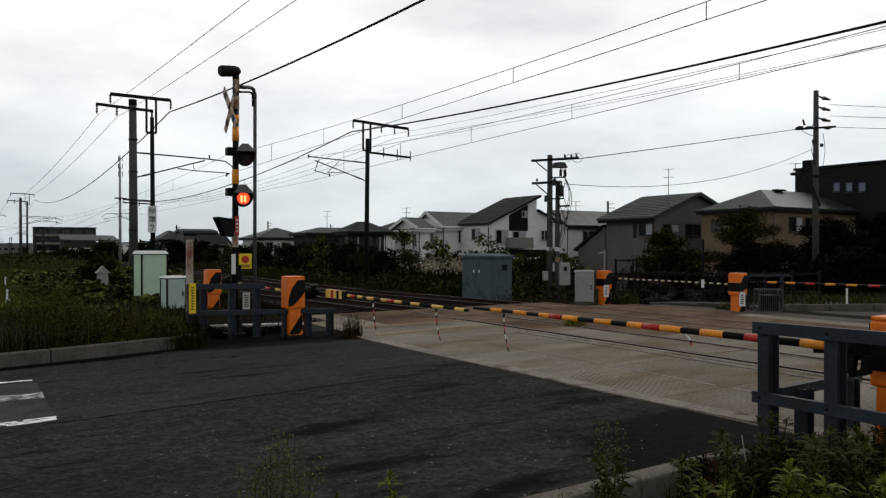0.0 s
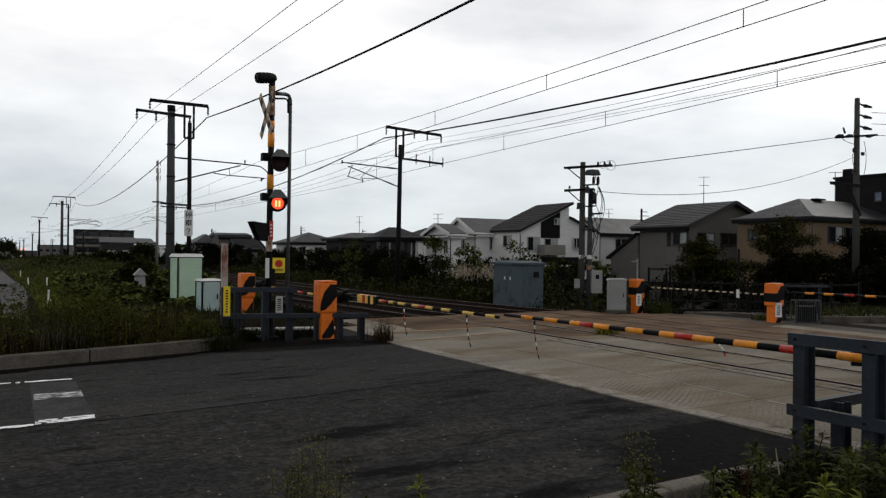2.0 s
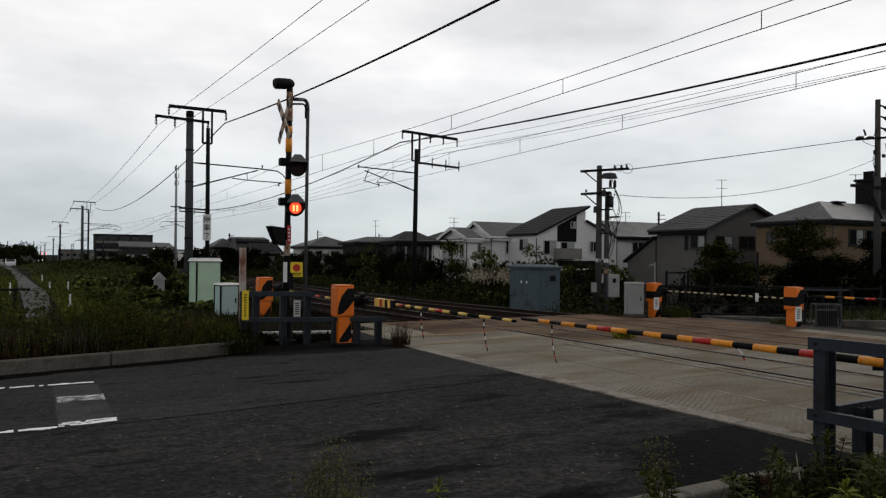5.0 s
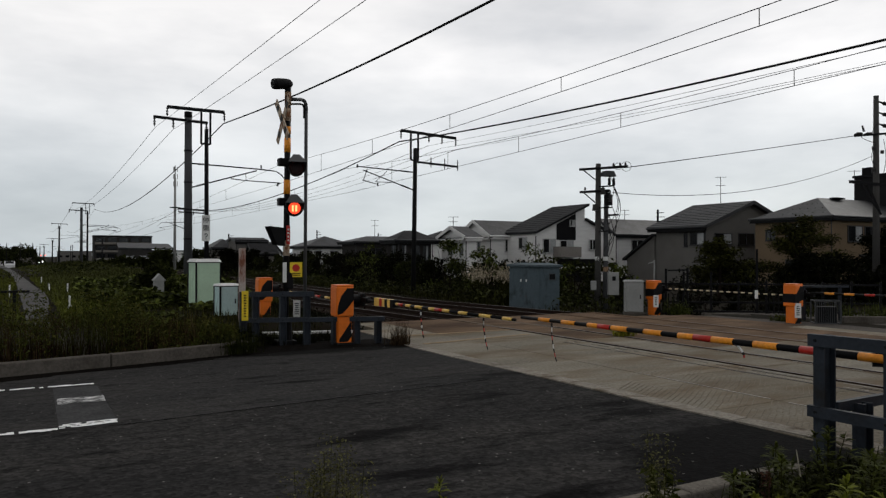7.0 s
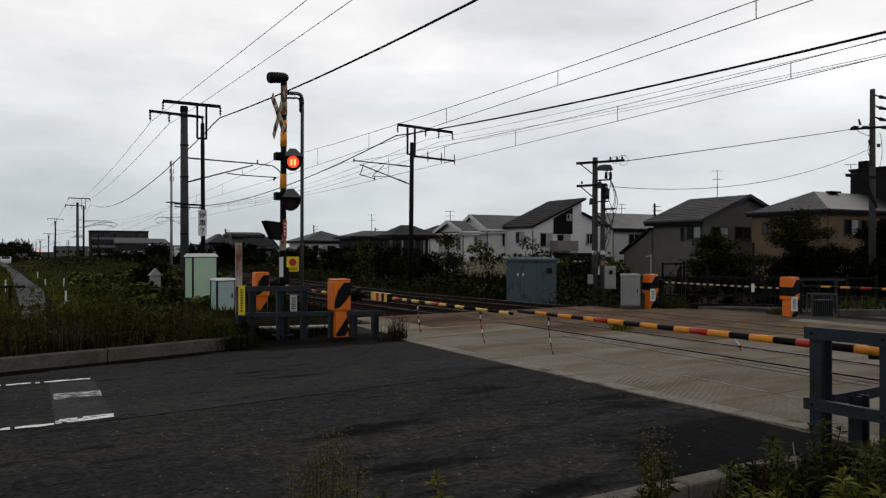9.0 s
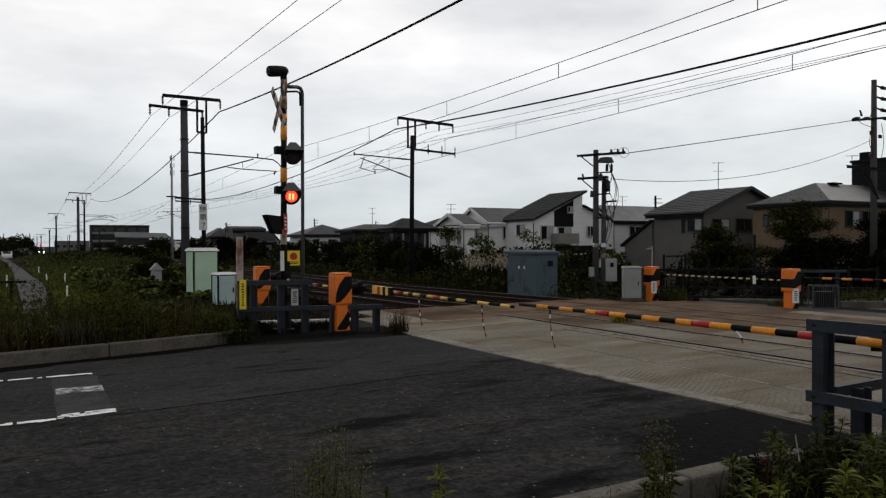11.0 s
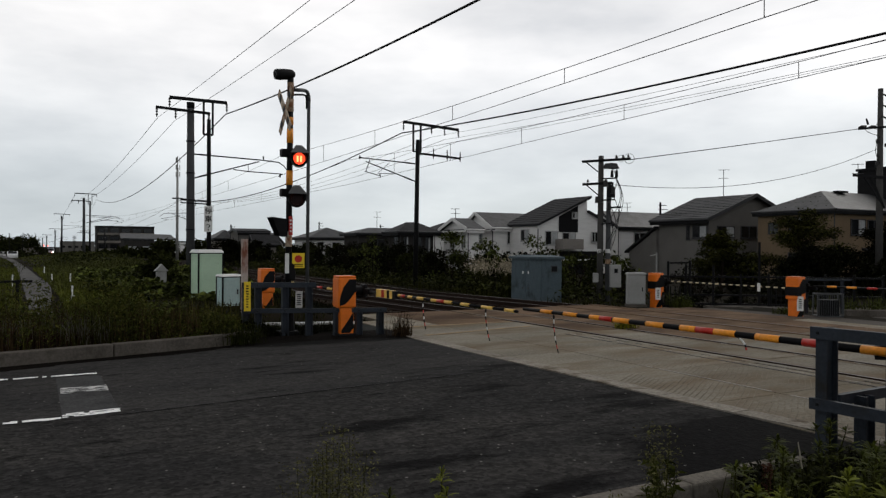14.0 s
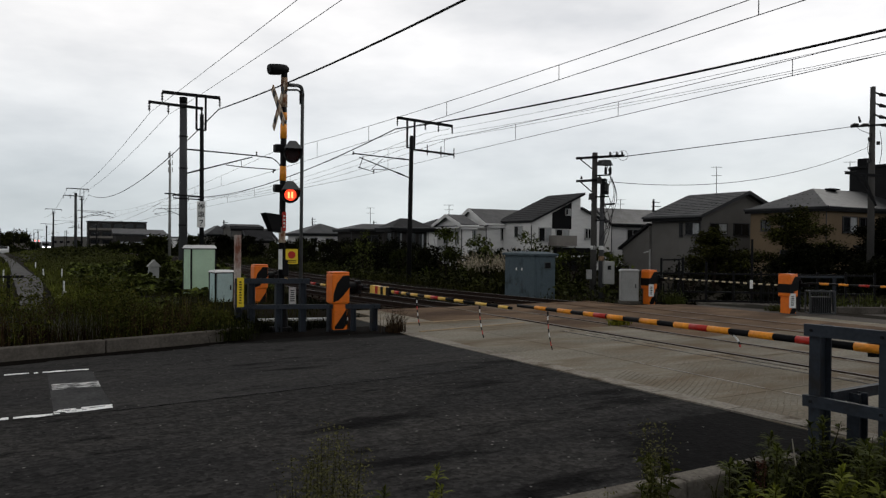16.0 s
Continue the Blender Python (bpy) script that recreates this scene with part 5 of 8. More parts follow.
for k in range(11):
    bm = bmesh.new()
    box(bm, -0.25 + 0.05 * k, -0.192, 0.328, 0.007, 0.007, 0.53)
    part("bar", bm, STEEL, cab)
guard_fence("slate-grey guard rail behind the far gate machine", [(16.9, 11.7, 0.86), (17.6, 11.2, 0.86)], [((16.8, 11.7, 0.88), (17.8, 11.1, 0.88), 0.05)], 0.07)

# black property railing behind the far gates
prop = thing("property_railing", "black metal property railing with a low gate", "railing", (0, 0, 0))
p0, p1 = Vector((18.0, 17.8, -0.45)), Vector((23.5, 13.6, -0.45))
for k in range(9):
    c = p0.lerp(p1, k / 8)
    bm = bmesh.new()
    h = 1.55 if k in (1, 2) else 1.25
    box(bm, c.x, c.y, c.z + h / 2, 0.07, 0.07, h, 38, 0.006)
    part("post", bm, BLACK, prop)
for z in (0.25, 0.55, 1.15):
    bm = bmesh.new()
    flat_bar(bm, p0 + Vector((0, 0, z)), p1 + Vector((0, 0, z)), 0.04, 0.06)
    part("bar", bm, BLACK, prop)
for k in range(46):
    c = p0.lerp(p1, (k + 0.5) / 46)
    if k % 23 < 6:
        bm = bmesh.new()
        box(bm, c.x, c.y, c.z + 0.42, 0.03, 0.03, 0.8)
        part("baluster", bm, BLACK, prop)
for x, y, h in ((18.23, 17.62, 1.65), (18.78, 17.20, 1.68), (20.52, 15.88, 2.3)):
    bm = bmesh.new()
    box(bm, x, y, h / 2 - 0.45, 0.075, 0.075, h, 38, 0.006)
    part("gate_post", bm, BLACK, prop, "tall black gate post")
bm = bmesh.new()
flat_bar(bm, (18.27, 17.59, 1.14), (18.74, 17.23, 1.16), 0.04, 0.05)
part("gate_bar", bm, BLACK, prop)
kerb_run("kerb_forecourt", "pale concrete edging of the far forecourt", [(16.97, 14.97), (17.55, 13.8)], 0.06, 0.12, 0.65, 1).matrix_basis = pose(0, 0, -0.1)
kerb_run("kerb_planter", "low concrete planter edge beside the far road", [(17.9, 11.3), (21.2, 9.6)], 0.22, 0.15, 1.1, 1).matrix_basis = pose(0, 0, -0.14)

# ---- overhead line ----


def insulator(bm, top, length, r=0.045):
    t = Vector(top)
    for k in range(3):
        z = t.z - length * (0.25 + 0.28 * k)
        bar(bm, (t.x, t.y, z), (t.x, t.y, z + 0.07), r * 1.35, r * 0.7, 8)
    bar(bm, t, t - Vector((0, 0, length)), 0.022, 0.022, 6)


def mast(label, x, y, base, top, beam, arm, r=0.13, group="overhead line masts", frame_u=None, arm2=None, lean=0.0):
    """A catenary mast: pole, a U frame carrying a beam with insulators, and a bracket arm over the track.
    beam: (x from, x to, z from, z to); arm: x of the wire and the two heights."""
    th = thing("catenary_mast", label, "catenary mast", (x, y, base), 0, group)
    bm = bmesh.new()
    bar(bm, (0, 0, 0), (lean, 0, top - base), r, r * 0.8, 14)
    part("pole", bm, POLE_DARK, th, smooth=True)
    if beam:
        xa, xb, za, zb = beam
        bm = bmesh.new()
        flat_bar(bm, (xa - x, 0, za - base), (xb - x, 0, zb - base), 0.11, 0.13)
        bmo = part("beam", bm, DARK_STEEL, th)
        if frame_u:
            ua, ub, zl = frame_u
            bm = bmesh.new()
            for u in (ua, ub):
                zt = za + (zb - za) * (u - xa) / (xb - xa)
                flat_bar(bm, (u - x, 0, zl - base), (u - x, 0, zt - base), 0.08, 0.08)
            flat_bar(bm, (ua - x, 0, zl - base), (ub - x, 0, zl - base), 0.08, 0.08)
            part("frame", bm, DARK_STEEL, th)
        for u in (0.0, 1.0) if not arm2 else (0.0, 0.5, 0.74, 1.0):
            bm = bmesh.new()
            insulator(bm, (xa + (xb - xa) * u - x, 0, za + (zb - za) * u - base), 0.42)
            part("insulator", bm, PORCELAIN, bmo)
    if arm2:
        xa, xb, za, zb = arm2
        bm = bmesh.new()
        flat_bar(bm, (xa - x, 0, za - base), (xb - x, 0, zb - base), 0.09, 0.10)
        lo = part("lower_beam", bm, DARK_STEEL, th)
        for u in (0.35, 0.68, 1.0):
            bm = bmesh.new()
            c = Vector((xa + (xb - xa) * u - x, 0, za + (zb - za) * u - base))
            insulator(bm, c + Vector((0, 0, 0.35)), 0.55, 0.035)
            part("insulator", bm, PORCELAIN, lo)
    if arm:
        xw, zu, zl, zc = arm
        s = 1 if xw > x else -1
        bm = bmesh.new()
        bar(bm, (0, 0, zu - base), (xw - x + s * 0.55, 0, zu - 0.12 - base), 0.03, 0.026, 8)
        bar(bm, (0, 0, zl - base), (xw - x - s * 0.35, 0, zu - 0.12 - base), 0.03, 0.026, 8)
        bar(bm, (xw - x + s * 0.55, 0, zu - 0.12 - base), (xw - x + s * 0.95, 0, zu - 0.5 - base), 0.022, 0.022, 8)
        bar(bm, (xw - x - s * 1.35, 0, zl + (zu - zl) * 0.62 - base), (xw - x + s * 0.8, 0, zc + 0.16 - base), 0.022, 0.022, 8)
        bar(bm, (xw - x + s * 0.8, 0, zc + 0.16 - base), (xw - x + s * 0.1, 0, zc + 0.02 - base), 0.015, 0.015, 6)
        bar(bm, (xw - x, 0, zu - 0.12 - base), (xw - x, 0, zu + 0.08 - base), 0.02, 0.035, 8)
        part("bracket_arm", bm, DARK_STEEL, th)
        for z in (zu, zl):
            bm = bmesh.new()
            c = Vector((s * 0.15, 0, z - base + (0.06 if z == zl else -0.01)))
            for k in range(5):
                bar(bm, c + Vector((s * 0.1 * k, 0, 0.03 * k * (z == zl))), c + Vector((s * (0.1 * k + 0.05), 0, 0.03 * k * (z == zl))), 0.06, 0.035, 8)
            part("arm_insulator", bm, PORCELAIN, th)
    return th


mast("dark steel catenary mast with a framed top beam", 6.495, 33.4, -0.1, 7.23, (4.80, 7.23, 8.05, 8.04), None, 0.105, frame_u=(6.23, 6.62, 6.55), lean=-0.04)
rm = mast("dark steel catenary mast carrying a framed beam with insulators", 16.80, 33.5, -0.6, 7.14, (16.08, 19.30, 8.00, 7.85), None, 0.13, frame_u=(16.64, 17.06, 6.53), arm2=(16.95, 19.42, 6.45, 6.34), lean=0.1)


def bracket(parent, tubes, knobs):
    """Steel tubes of a bracket arm in the plane of its pole, x and z from the pole's foot, with insulators along the roots."""
    bm = bmesh.new()
    for xa, za, xb, zb, r in tubes:
        bar(bm, (xa, 0, za), (xb, 0, zb), r, r * 0.9, 8)
    for xk, zk in knobs:
        bar(bm, (xk, 0, zk - 0.12), (xk, 0, zk + 0.06), 0.022, 0.04, 8)
    arm_ = part("bracket_arm", bm, DARK_STEEL, parent)
    for xa, za, xb, zb, r in tubes[:2]:
        d = Vector((xb - xa, 0, zb - za)).normalized()
        bm = bmesh.new()
        for k in range(5):
            c = Vector((xa, 0, za)) + d * (0.3 + 0.09 * k)
            bar(bm, c, c + d * 0.05, 0.055, 0.035, 8)
        part("arm_insulator", bm, PORCELAIN, arm_)


bracket(rm, [(0.04, 6.50, -3.15, 6.62, 0.032), (-0.02, 5.59, -2.78, 6.45, 0.03), (-2.57, 6.53, -2.77, 5.96, 0.022), (-2.84, 5.96, -2.0, 5.78, 0.022), (-2.14, 5.9, -1.2, 5.92, 0.018), (-1.5, 6.47, -2.1, 5.93, 0.016)], [(-3.1, 6.66), (-2.0, 5.8)])
fp = thing("feeder_pole", "thick grey concrete feeder pole with a crossarm and bracket arm", "feeder pole", (5.74, 33.6, -0.1), 0, "feeder poles along the line")
bm = bmesh.new()
bar(bm, (0, 0, 0), (-0.03, 0, 8.0), 0.195, 0.15, 18)
part("pole", bm, POLE_CONC, fp, smooth=True)
bm = bmesh.new()
bar(bm, (-0.03, 0, 7.78), (-0.03, 0, 8.04), 0.165, 0.165, 18)
part("cap_band", bm, POLE_DARK, fp, smooth=True)
for z in (2.4, 4.9, 6.3):
    bm = bmesh.new()
    bar(bm, (-0.02, 0, z), (-0.02, 0, z + 0.05), 0.192, 0.192, 18)
    part("clamp_band", bm, DARK_STEEL, fp)
bm = bmesh.new()
flat_bar(bm, (-1.49, -0.16, 7.68), (0.77, -0.16, 7.60), 0.10, 0.11)
ca = part("crossarm", bm, DARK_STEEL, fp)
for u in (-1.45, -0.68, 0.72):
    bm = bmesh.new()
    insulator(bm, (u, -0.16, 7.68 - 0.035 * (u + 1.5)), 0.42, 0.045)
    part("insulator", bm, PORCELAIN, ca)
bracket(fp, [(0.1, 5.778, 3.19, 5.693, 0.032), (0.1, 4.707, 3.01, 5.62, 0.03), (3.19, 5.693, 3.925, 5.643, 0.03), (3.925, 5.643, 4.175, 5.488, 0.028), (4.175, 5.488, 4.327, 5.30, 0.026),
             (1.83, 5.19, 2.536, 5.136, 0.024), (2.536, 5.136, 4.117, 5.105, 0.024), (4.117, 5.105, 3.93, 4.973, 0.02), (2.536, 5.136, 2.50, 5.46, 0.014)], [(3.213, 5.815), (4.0, 5.06)])
for z in (3.60, 3.74):
    bm = bmesh.new()
    flat_bar(bm, (-0.46, -0.2, z), (0.645, -0.2, z - 0.03), 0.05, 0.05)
    part("cable_rack", bm, DARK_STEEL, fp)
sp = plate("mast_sign", None, (6.43, 33.27, 2.81), 0.35, 1.15, -100, WHITE)
tagged(sp, "tall white sign with three dark characters on the mast", "sign")


def letter(ch, parent, height, z, m):
    """One character of the built-in font, lying on the front of a plate."""
    cu = bpy.data.curves.new("letter", "FONT")
    cu.body, cu.size, cu.offset = ch, 1.0, 0.012
    ob = bpy.data.objects.new("letter", cu)
    bpy.context.scene.collection.objects.link(ob)
    bpy.context.view_layer.update()
    me = bpy.data.meshes.new_from_object(ob.evaluated_get(bpy.context.evaluated_depsgraph_get()))
    bpy.data.objects.remove(ob)
    bpy.data.curves.remove(cu)
    xs, ys = [v.co.x for v in me.vertices], [v.co.y for v in me.vertices]
    k = height / max(max(ys) - min(ys), 0.1)
    for v in me.vertices:
        v.co = (0.009, (v.co.x - (min(xs) + max(xs)) / 2) * k, (v.co.y - (min(ys) + max(ys)) / 2) * k + z)
    me.materials.clear()
    me.materials.append(m)
    lt = new("letter", me)
    lt.parent = parent


for k, ch in enumerate("停車？"):
    letter(ch, sp, 0.29 if k < 2 else 0.27, 0.37 - 0.37 * k, BLACK)
mast("distant dark catenary mast with a framed beam", 6.1, 118.0, -0.6, 8.0, (4.1, 6.97, 9.15, 9.1), (9.64, 5.8, 4.9, 4.9), 0.14, frame_u=(5.85, 6.35, 7.6))
mast("distant dark catenary mast on the far side", 15.6, 92.0, -0.9, 6.8, (14.6, 17.5, 7.3, 7.05), (13.2, 5.6, 4.7, 4.7), 0.14, frame_u=(15.7, 16.3, 6.5))
copy_thing(fp, pose(4.80, 106.4, -0.2))
for x, y, z, tp in ((3.91, 186.8, -1.6, 8.15), (3.6, 262, -2.2, 6.3), (1.6, 330, -2.4, 5.2), (0.2, 400, -2.4, 5.0)):
    mast("far dark catenary mast along the line", x, y, z, tp, (x - 1.6, x + 1.6, tp + 0.6, tp + 0.5), (9.64 + float(swing(y)), tp - 2, tp - 3, tp - 3.1), 0.2, frame_u=(x - 0.2, x + 0.3, tp - 0.6))
for x, y, z, tp in ((13, 190, -1.5, 5.5), (11, 250, -2.0, 5.2)):
    mast("far dark catenary mast on the far side", x, y, z, tp, (x - 1.6, x + 1.6, tp + 0.4, tp + 0.3), None, 0.2)


def wire(label, points, r, m=None, category="overhead wire", group="overhead wires"):
    bm = bmesh.new()
    pts = [Vector(p) for p in points]
    ring = []
    for i, p in enumerate(pts):
        d = (pts[min(i + 1, len(pts) - 1)] - pts[max(i - 1, 0)]).normalized()
        s = d.cross(Vector((0, 0, 1)) if abs(d.z) < 0.9 else Vector((0, 1, 0))).normalized()
        u = s.cross(d)
        ring.append([bm.verts.new(p + s * r * math.cos(a) + u * r * math.sin(a)) for a in (0, 1.257, 2.513, 3.77, 5.027)])
    for ra, rb in zip(ring[:-1], ring[1:]):
        for k in range(5):
            bm.faces.new((ra[k], ra[(k + 1) % 5], rb[(k + 1) % 5], rb[k]))
    return tagged(part("overhead_wire", bm, m or WIRE), label, category, group)


def curve_y(x, ya, yb, fz, n=30):
    return [(x, y, fz(y)) for y in np.linspace(ya, yb, n)]


def sag(a, b, drop, n=16):
    a, b = Vector(a), Vector(b)
    return [a.lerp(b, k / n) - Vector((0, 0, 4 * drop * (k / n) * (1 - k / n))) for k in range(n + 1)]


def catenary(x, contact, messenger, ya, yb, droppers):
    wire("contact wire over the track", curve_y(x, ya, yb, contact), 0.008)
    wire("messenger wire over the track", curve_y(x, ya, yb, messenger), 0.008)
    for y in droppers:
        wire("short dropper wire between contact and messenger wire", [(x, y, contact(y)), (x, y, messenger(y))], 0.008, category="dropper", group="droppers")


catenary(9.64, lambda y: 5.147 - 0.0125 * (y - 7.4) + 0.00012 * (y - 7.4) ** 2, lambda y: 5.40 + 0.0009 * (y - 13) ** 2, -14, 33.6, (-6, -1.5, 3, 7.41, 12.27, 17.06, 22.28, 27.3, 31.8))
catenary(13.2, lambda y: 5.03 - 0.0142 * (y - 9.34), lambda y: 5.335 + 0.0013 * (y - 13) ** 2, -14, 33.5, (-5.5, -0.8, 4.4, 9.34, 14.32, 18.94, 23.5, 28.4))
catenary(9.64, lambda y: 4.90, lambda y: 5.2 + 0.00039 * (y - 72) ** 2, 33.6, 118, (44, 52, 60, 68, 76, 84, 92, 100, 108))
catenary(13.2, lambda y: 4.69, lambda y: 5.2 + 0.00081 * (y - 63) ** 2, 33.5, 92, (42, 50, 58, 66, 74, 82))
wire("thick black feeder cable above the track", curve_y(7.194, -18.4, 33.4, lambda y: 7.534 - 0.08 * (33.4 - y) + 0.00076 * (33.4 - y) ** 2 + 0.000013 * np.clip(33.4 - y, 0, 30) ** 3), 0.027)
wire("thick black feeder cable sagging between masts", sag((7.194, 33.4, 7.534), (6.97, 117.5, 8.3), 1.75), 0.027)
wire("thick black feeder cable above the track", curve_y(15.98, -20, 33.5, lambda y: 7.42 - 0.0726 * (33.5 - y) + 0.001107 * (33.5 - y) ** 2), 0.033)
wire("thick black feeder cable sagging between masts", sag((15.98, 33.5, 7.42), (14.6, 92.6, 7.2), 1.4), 0.03)
wire("thin feeder wire on the poles", curve_y(4.349, -17.5, 33.6, lambda y: 7.156 - 0.05 * (33.6 - y) + 0.000183 * (33.6 - y) ** 2), 0.0075, WIRE_FAINT)
wire("thin feeder wire on the poles", curve_y(5.058, -17.5, 33.6, lambda y: 7.095 - 0.051 * (33.6 - y) + 0.000377 * (33.6 - y) ** 2), 0.0075, WIRE_FAINT)
wire("thin feeder wire on the poles", sag((4.349, 33.6, 7.156), (3.40, 106.4, 7.35), 0.8), 0.011, WIRE_FAINT)
wire("thin feeder wire on the poles", sag((5.058, 33.6, 7.095), (4.17, 106.4, 7.33), 0.8), 0.011, WIRE_FAINT)
for x, z, a1, a2 in ((17.65, 7.33, 0.0478, 0.00075), (18.45, 7.27, 0.052, 0.00077), (19.24, 7.21, 0.0375, 0.00053)):
    wire("thin line wire beside the tracks", curve_y(x, -20, 33.5, lambda y: z - a1 * (33.5 - y) + a2 * (33.5 - y) ** 2), 0.007, WIRE_FAINT)
    wire("thin line wire beside the tracks", sag((x, 33.5, z), (x - 1.9, 92, 7.0), 1.05), 0.010, WIRE_FAINT)
for xa, ya, za, xb, yb, zb, d in ((6.97, 117.5, 8.3, 5.5, 186, 7.0, 1.5), (4.1, 119, 8.9, 2.1, 187, 6.8, 1.0), (14.6, 92, 7.2, 13, 190, 5.8, 1.2), (9.64, 118, 4.96, 8.9, 186, 3.4, 0.0), (13.2, 92, 4.75, 12.4, 190, 3.3, 0.0)):
    wire("far overhead wire along the line", sag((xa, ya, za), (xb, yb, zb), d), 0.018, WIRE_FAINT)

# street utility pole on the right, with its wires
rp = thing("utility_pole", "weathered concrete utility pole with crossarms and insulators", "utility pole", (38.05, 22.25, -0.8))
bm = bmesh.new()
bar(bm, (0, 0, 0), (0.05, 0, 10.8), 0.19, 0.125, 16)
part("pole", bm, mat("street_pole_concrete", (0.060, 0.058, 0.055), 0.9, 0, 0.25, 2, 40, 0.1, stretch=(1, 1, 0.3), spec=0.05), rp, smooth=True)
for z, la, lb, w in ((8.8, -1.25, 0.95, 0.10), (6.25, -1.5, 0.35, 0.13)):
    bm = bmesh.new()
    flat_bar(bm, r_ * la + Vector((0, -0.15, z - 0.12 + (0.16 if z < 7 else 0))), r_ * lb + Vector((0, -0.15, z + (0.05 if z > 7 else -0.1))), w, w)
    ca = part("crossarm", bm, DARK_STEEL, rp)
    if z > 8:
        for ua, ub in ((-1.25, -0.85), (-0.75, -0.35), (0.35, 0.75)):
            bm = bmesh.new()
            a_, b_ = r_ * ua + Vector((0, -0.15, z - 0.06)), r_ * ub + Vector((0, -0.15, z + 0.02))
            bar(bm, a_, a_.lerp(b_, 0.5), 0.04, 0.10, 8)
            bar(bm, a_.lerp(b_, 0.5), b_, 0.10, 0.05, 8)
            part("insulator", bm, PORCELAIN, ca)
        bm = bmesh.new()
        bar(bm, r_ * -0.75 + Vector((0, -0.15, z + 0.1)), r_ * -0.85 + Vector((0, -0.15, z + 0.42)), 0.06, 0.04, 8)
        part("insulator", bm, PORCELAIN, ca)
for ua, za, ub, zb, nm in ((-0.95, 6.2, 0.1, 4.6, "brace"), (-0.6, 6.2, 0.02, 4.75, "brace")):
    bm = bmesh.new()
    flat_bar(bm, r_ * ua + Vector((0, -0.17, za)), r_ * ub + Vector((0, -0.17, zb)), 0.08, 0.08)
    part(nm, bm, DARK_STEEL, rp)
for z in (10.52, 9.95, 9.36):
    bm = bmesh.new()
    bar(bm, r_ * 0.1 + Vector((0, 0, z)), r_ * 0.42 + Vector((0, 0, z - 0.12)), 0.035, 0.06, 8)
    bar(bm, r_ * 0.42 + Vector((0, 0, z - 0.12)), r_ * 0.8 + Vector((0, 0, z - 0.2)), 0.11, 0.05, 8)
    part("insulator", bm, PORCELAIN, rp)
for z, u, s_ in ((8.05, -0.22, 0.11), (7.3, -0.2, 0.08), (6.9, -0.24, 0.09), (7.85, 0.22, 0.1)):
    bm = bmesh.new()
    box(bm, (r_ * u).x, (r_ * u).y - 0.12, z, s_ * 1.6, s_, s_ * 1.8, -29, 0.02)
    part("clamp", bm, PORCELAIN, rp)
for ua, za, ub, zb, bulge in ((-0.85, 8.85, -0.15, 8.3, -0.35), (-0.15, 8.3, -0.15, 6.9, -0.22), (0.25, 8.5, 0.15, 6.4, 0.16), (-0.35, 8.65, 0.0, 9.4, -0.1)):
    bm = bmesh.new()
    prev = None
    for i in range(13):
        u = i / 12
        c = r_ * (ua + (ub - ua) * u + bulge * math.sin(math.pi * u)) + Vector((0, -0.16, za + (zb - za) * u))
        if prev is not None:
            bar(bm, prev, c, 0.015, 0.015, 6)
        prev = c
    part("cable", bm, WIRE, rp)
top_m = Vector((18.74, 21.6, -0.66)) + r_ * 1.12 + Vector((0, 0, 5.68))
arm_r = Vector((38.05, 22.25, -0.8)) + r_ * -1.25 + Vector((0, -0.15, 8.68))
for k in range(1):
    wire("service wire between two poles", sag(top_m + Vector((0, 0, -0.03 * k)), arm_r + r_ * 0.18 * k, 0.02), 0.017, category="service wire", group="service wires")
wire("low service wire between two poles", sag((19.2, 21.3, 4.05), (38.0, 22.3, 6.9), 0.8), 0.012, WIRE, "service wire", "service wires")
for z, u in ((10.05, 0.8), (9.45, 0.8), (8.85, 0.8)):
    wire("street wire leading away", sag(Vector((38.05, 22.25, -0.8)) + r_ * u + Vector((0, 0, z)), (64, 2, 8.6 + (z - 9.5) * 0.5), 0.5), 0.014, WIRE_FAINT, "service wire", "service wires")
tw = thing("antenna_tower", "tall pale tubular antenna tower far behind the tracks", "antenna tower", (19.5, 126.5, -1.2))
bm = bmesh.new()
bar(bm, (0, 0, 0), (0, 0, 15.6), 0.24, 0.17, 14)
part("shaft", bm, GREY_CAB, tw, smooth=True)
bm = bmesh.new()
bar(bm, (0, 0, 15.6), (0, 0, 17.6), 0.10, 0.07, 10)
part("top_mast", bm, GREY_CAB, tw)
for z in (14.2, 15.4, 16.6):
    for k in range(3):
        bm = bmesh.new()
        a = k * 2.094
        bar(bm, (0.36 * math.cos(a), 0.36 * math.sin(a), z), (0.36 * math.cos(a), 0.36 * math.sin(a), z + 0.8), 0.06, 0.06, 8)
        part("antenna", bm, GREY_CAB, tw)
bm = bmesh.new()
bar(bm, (0, 0, 10.6), (0, 0, 10.75), 0.85, 0.85, 16)
part("platform", bm, STEEL, tw)

gp = thing("garden_post", "thin grey post with a short arm before the grey house", "post", (22.1, 22.0, -0.9))
bm = bmesh.new()
bar(bm, (0, 0, 0), (0, 0, 2.36), 0.035, 0.03, 8)
part("post", bm, GREY_CAB, gp)
bm = bmesh.new()
bar(bm, (0, 0, 2.28), (-0.22, 0.12, 2.22), 0.03, 0.02, 6)
part("arm", bm, GREY_CAB, gp)

# ---- houses beyond the tracks: near corner (x0, y0), walls facing -x and -y ----


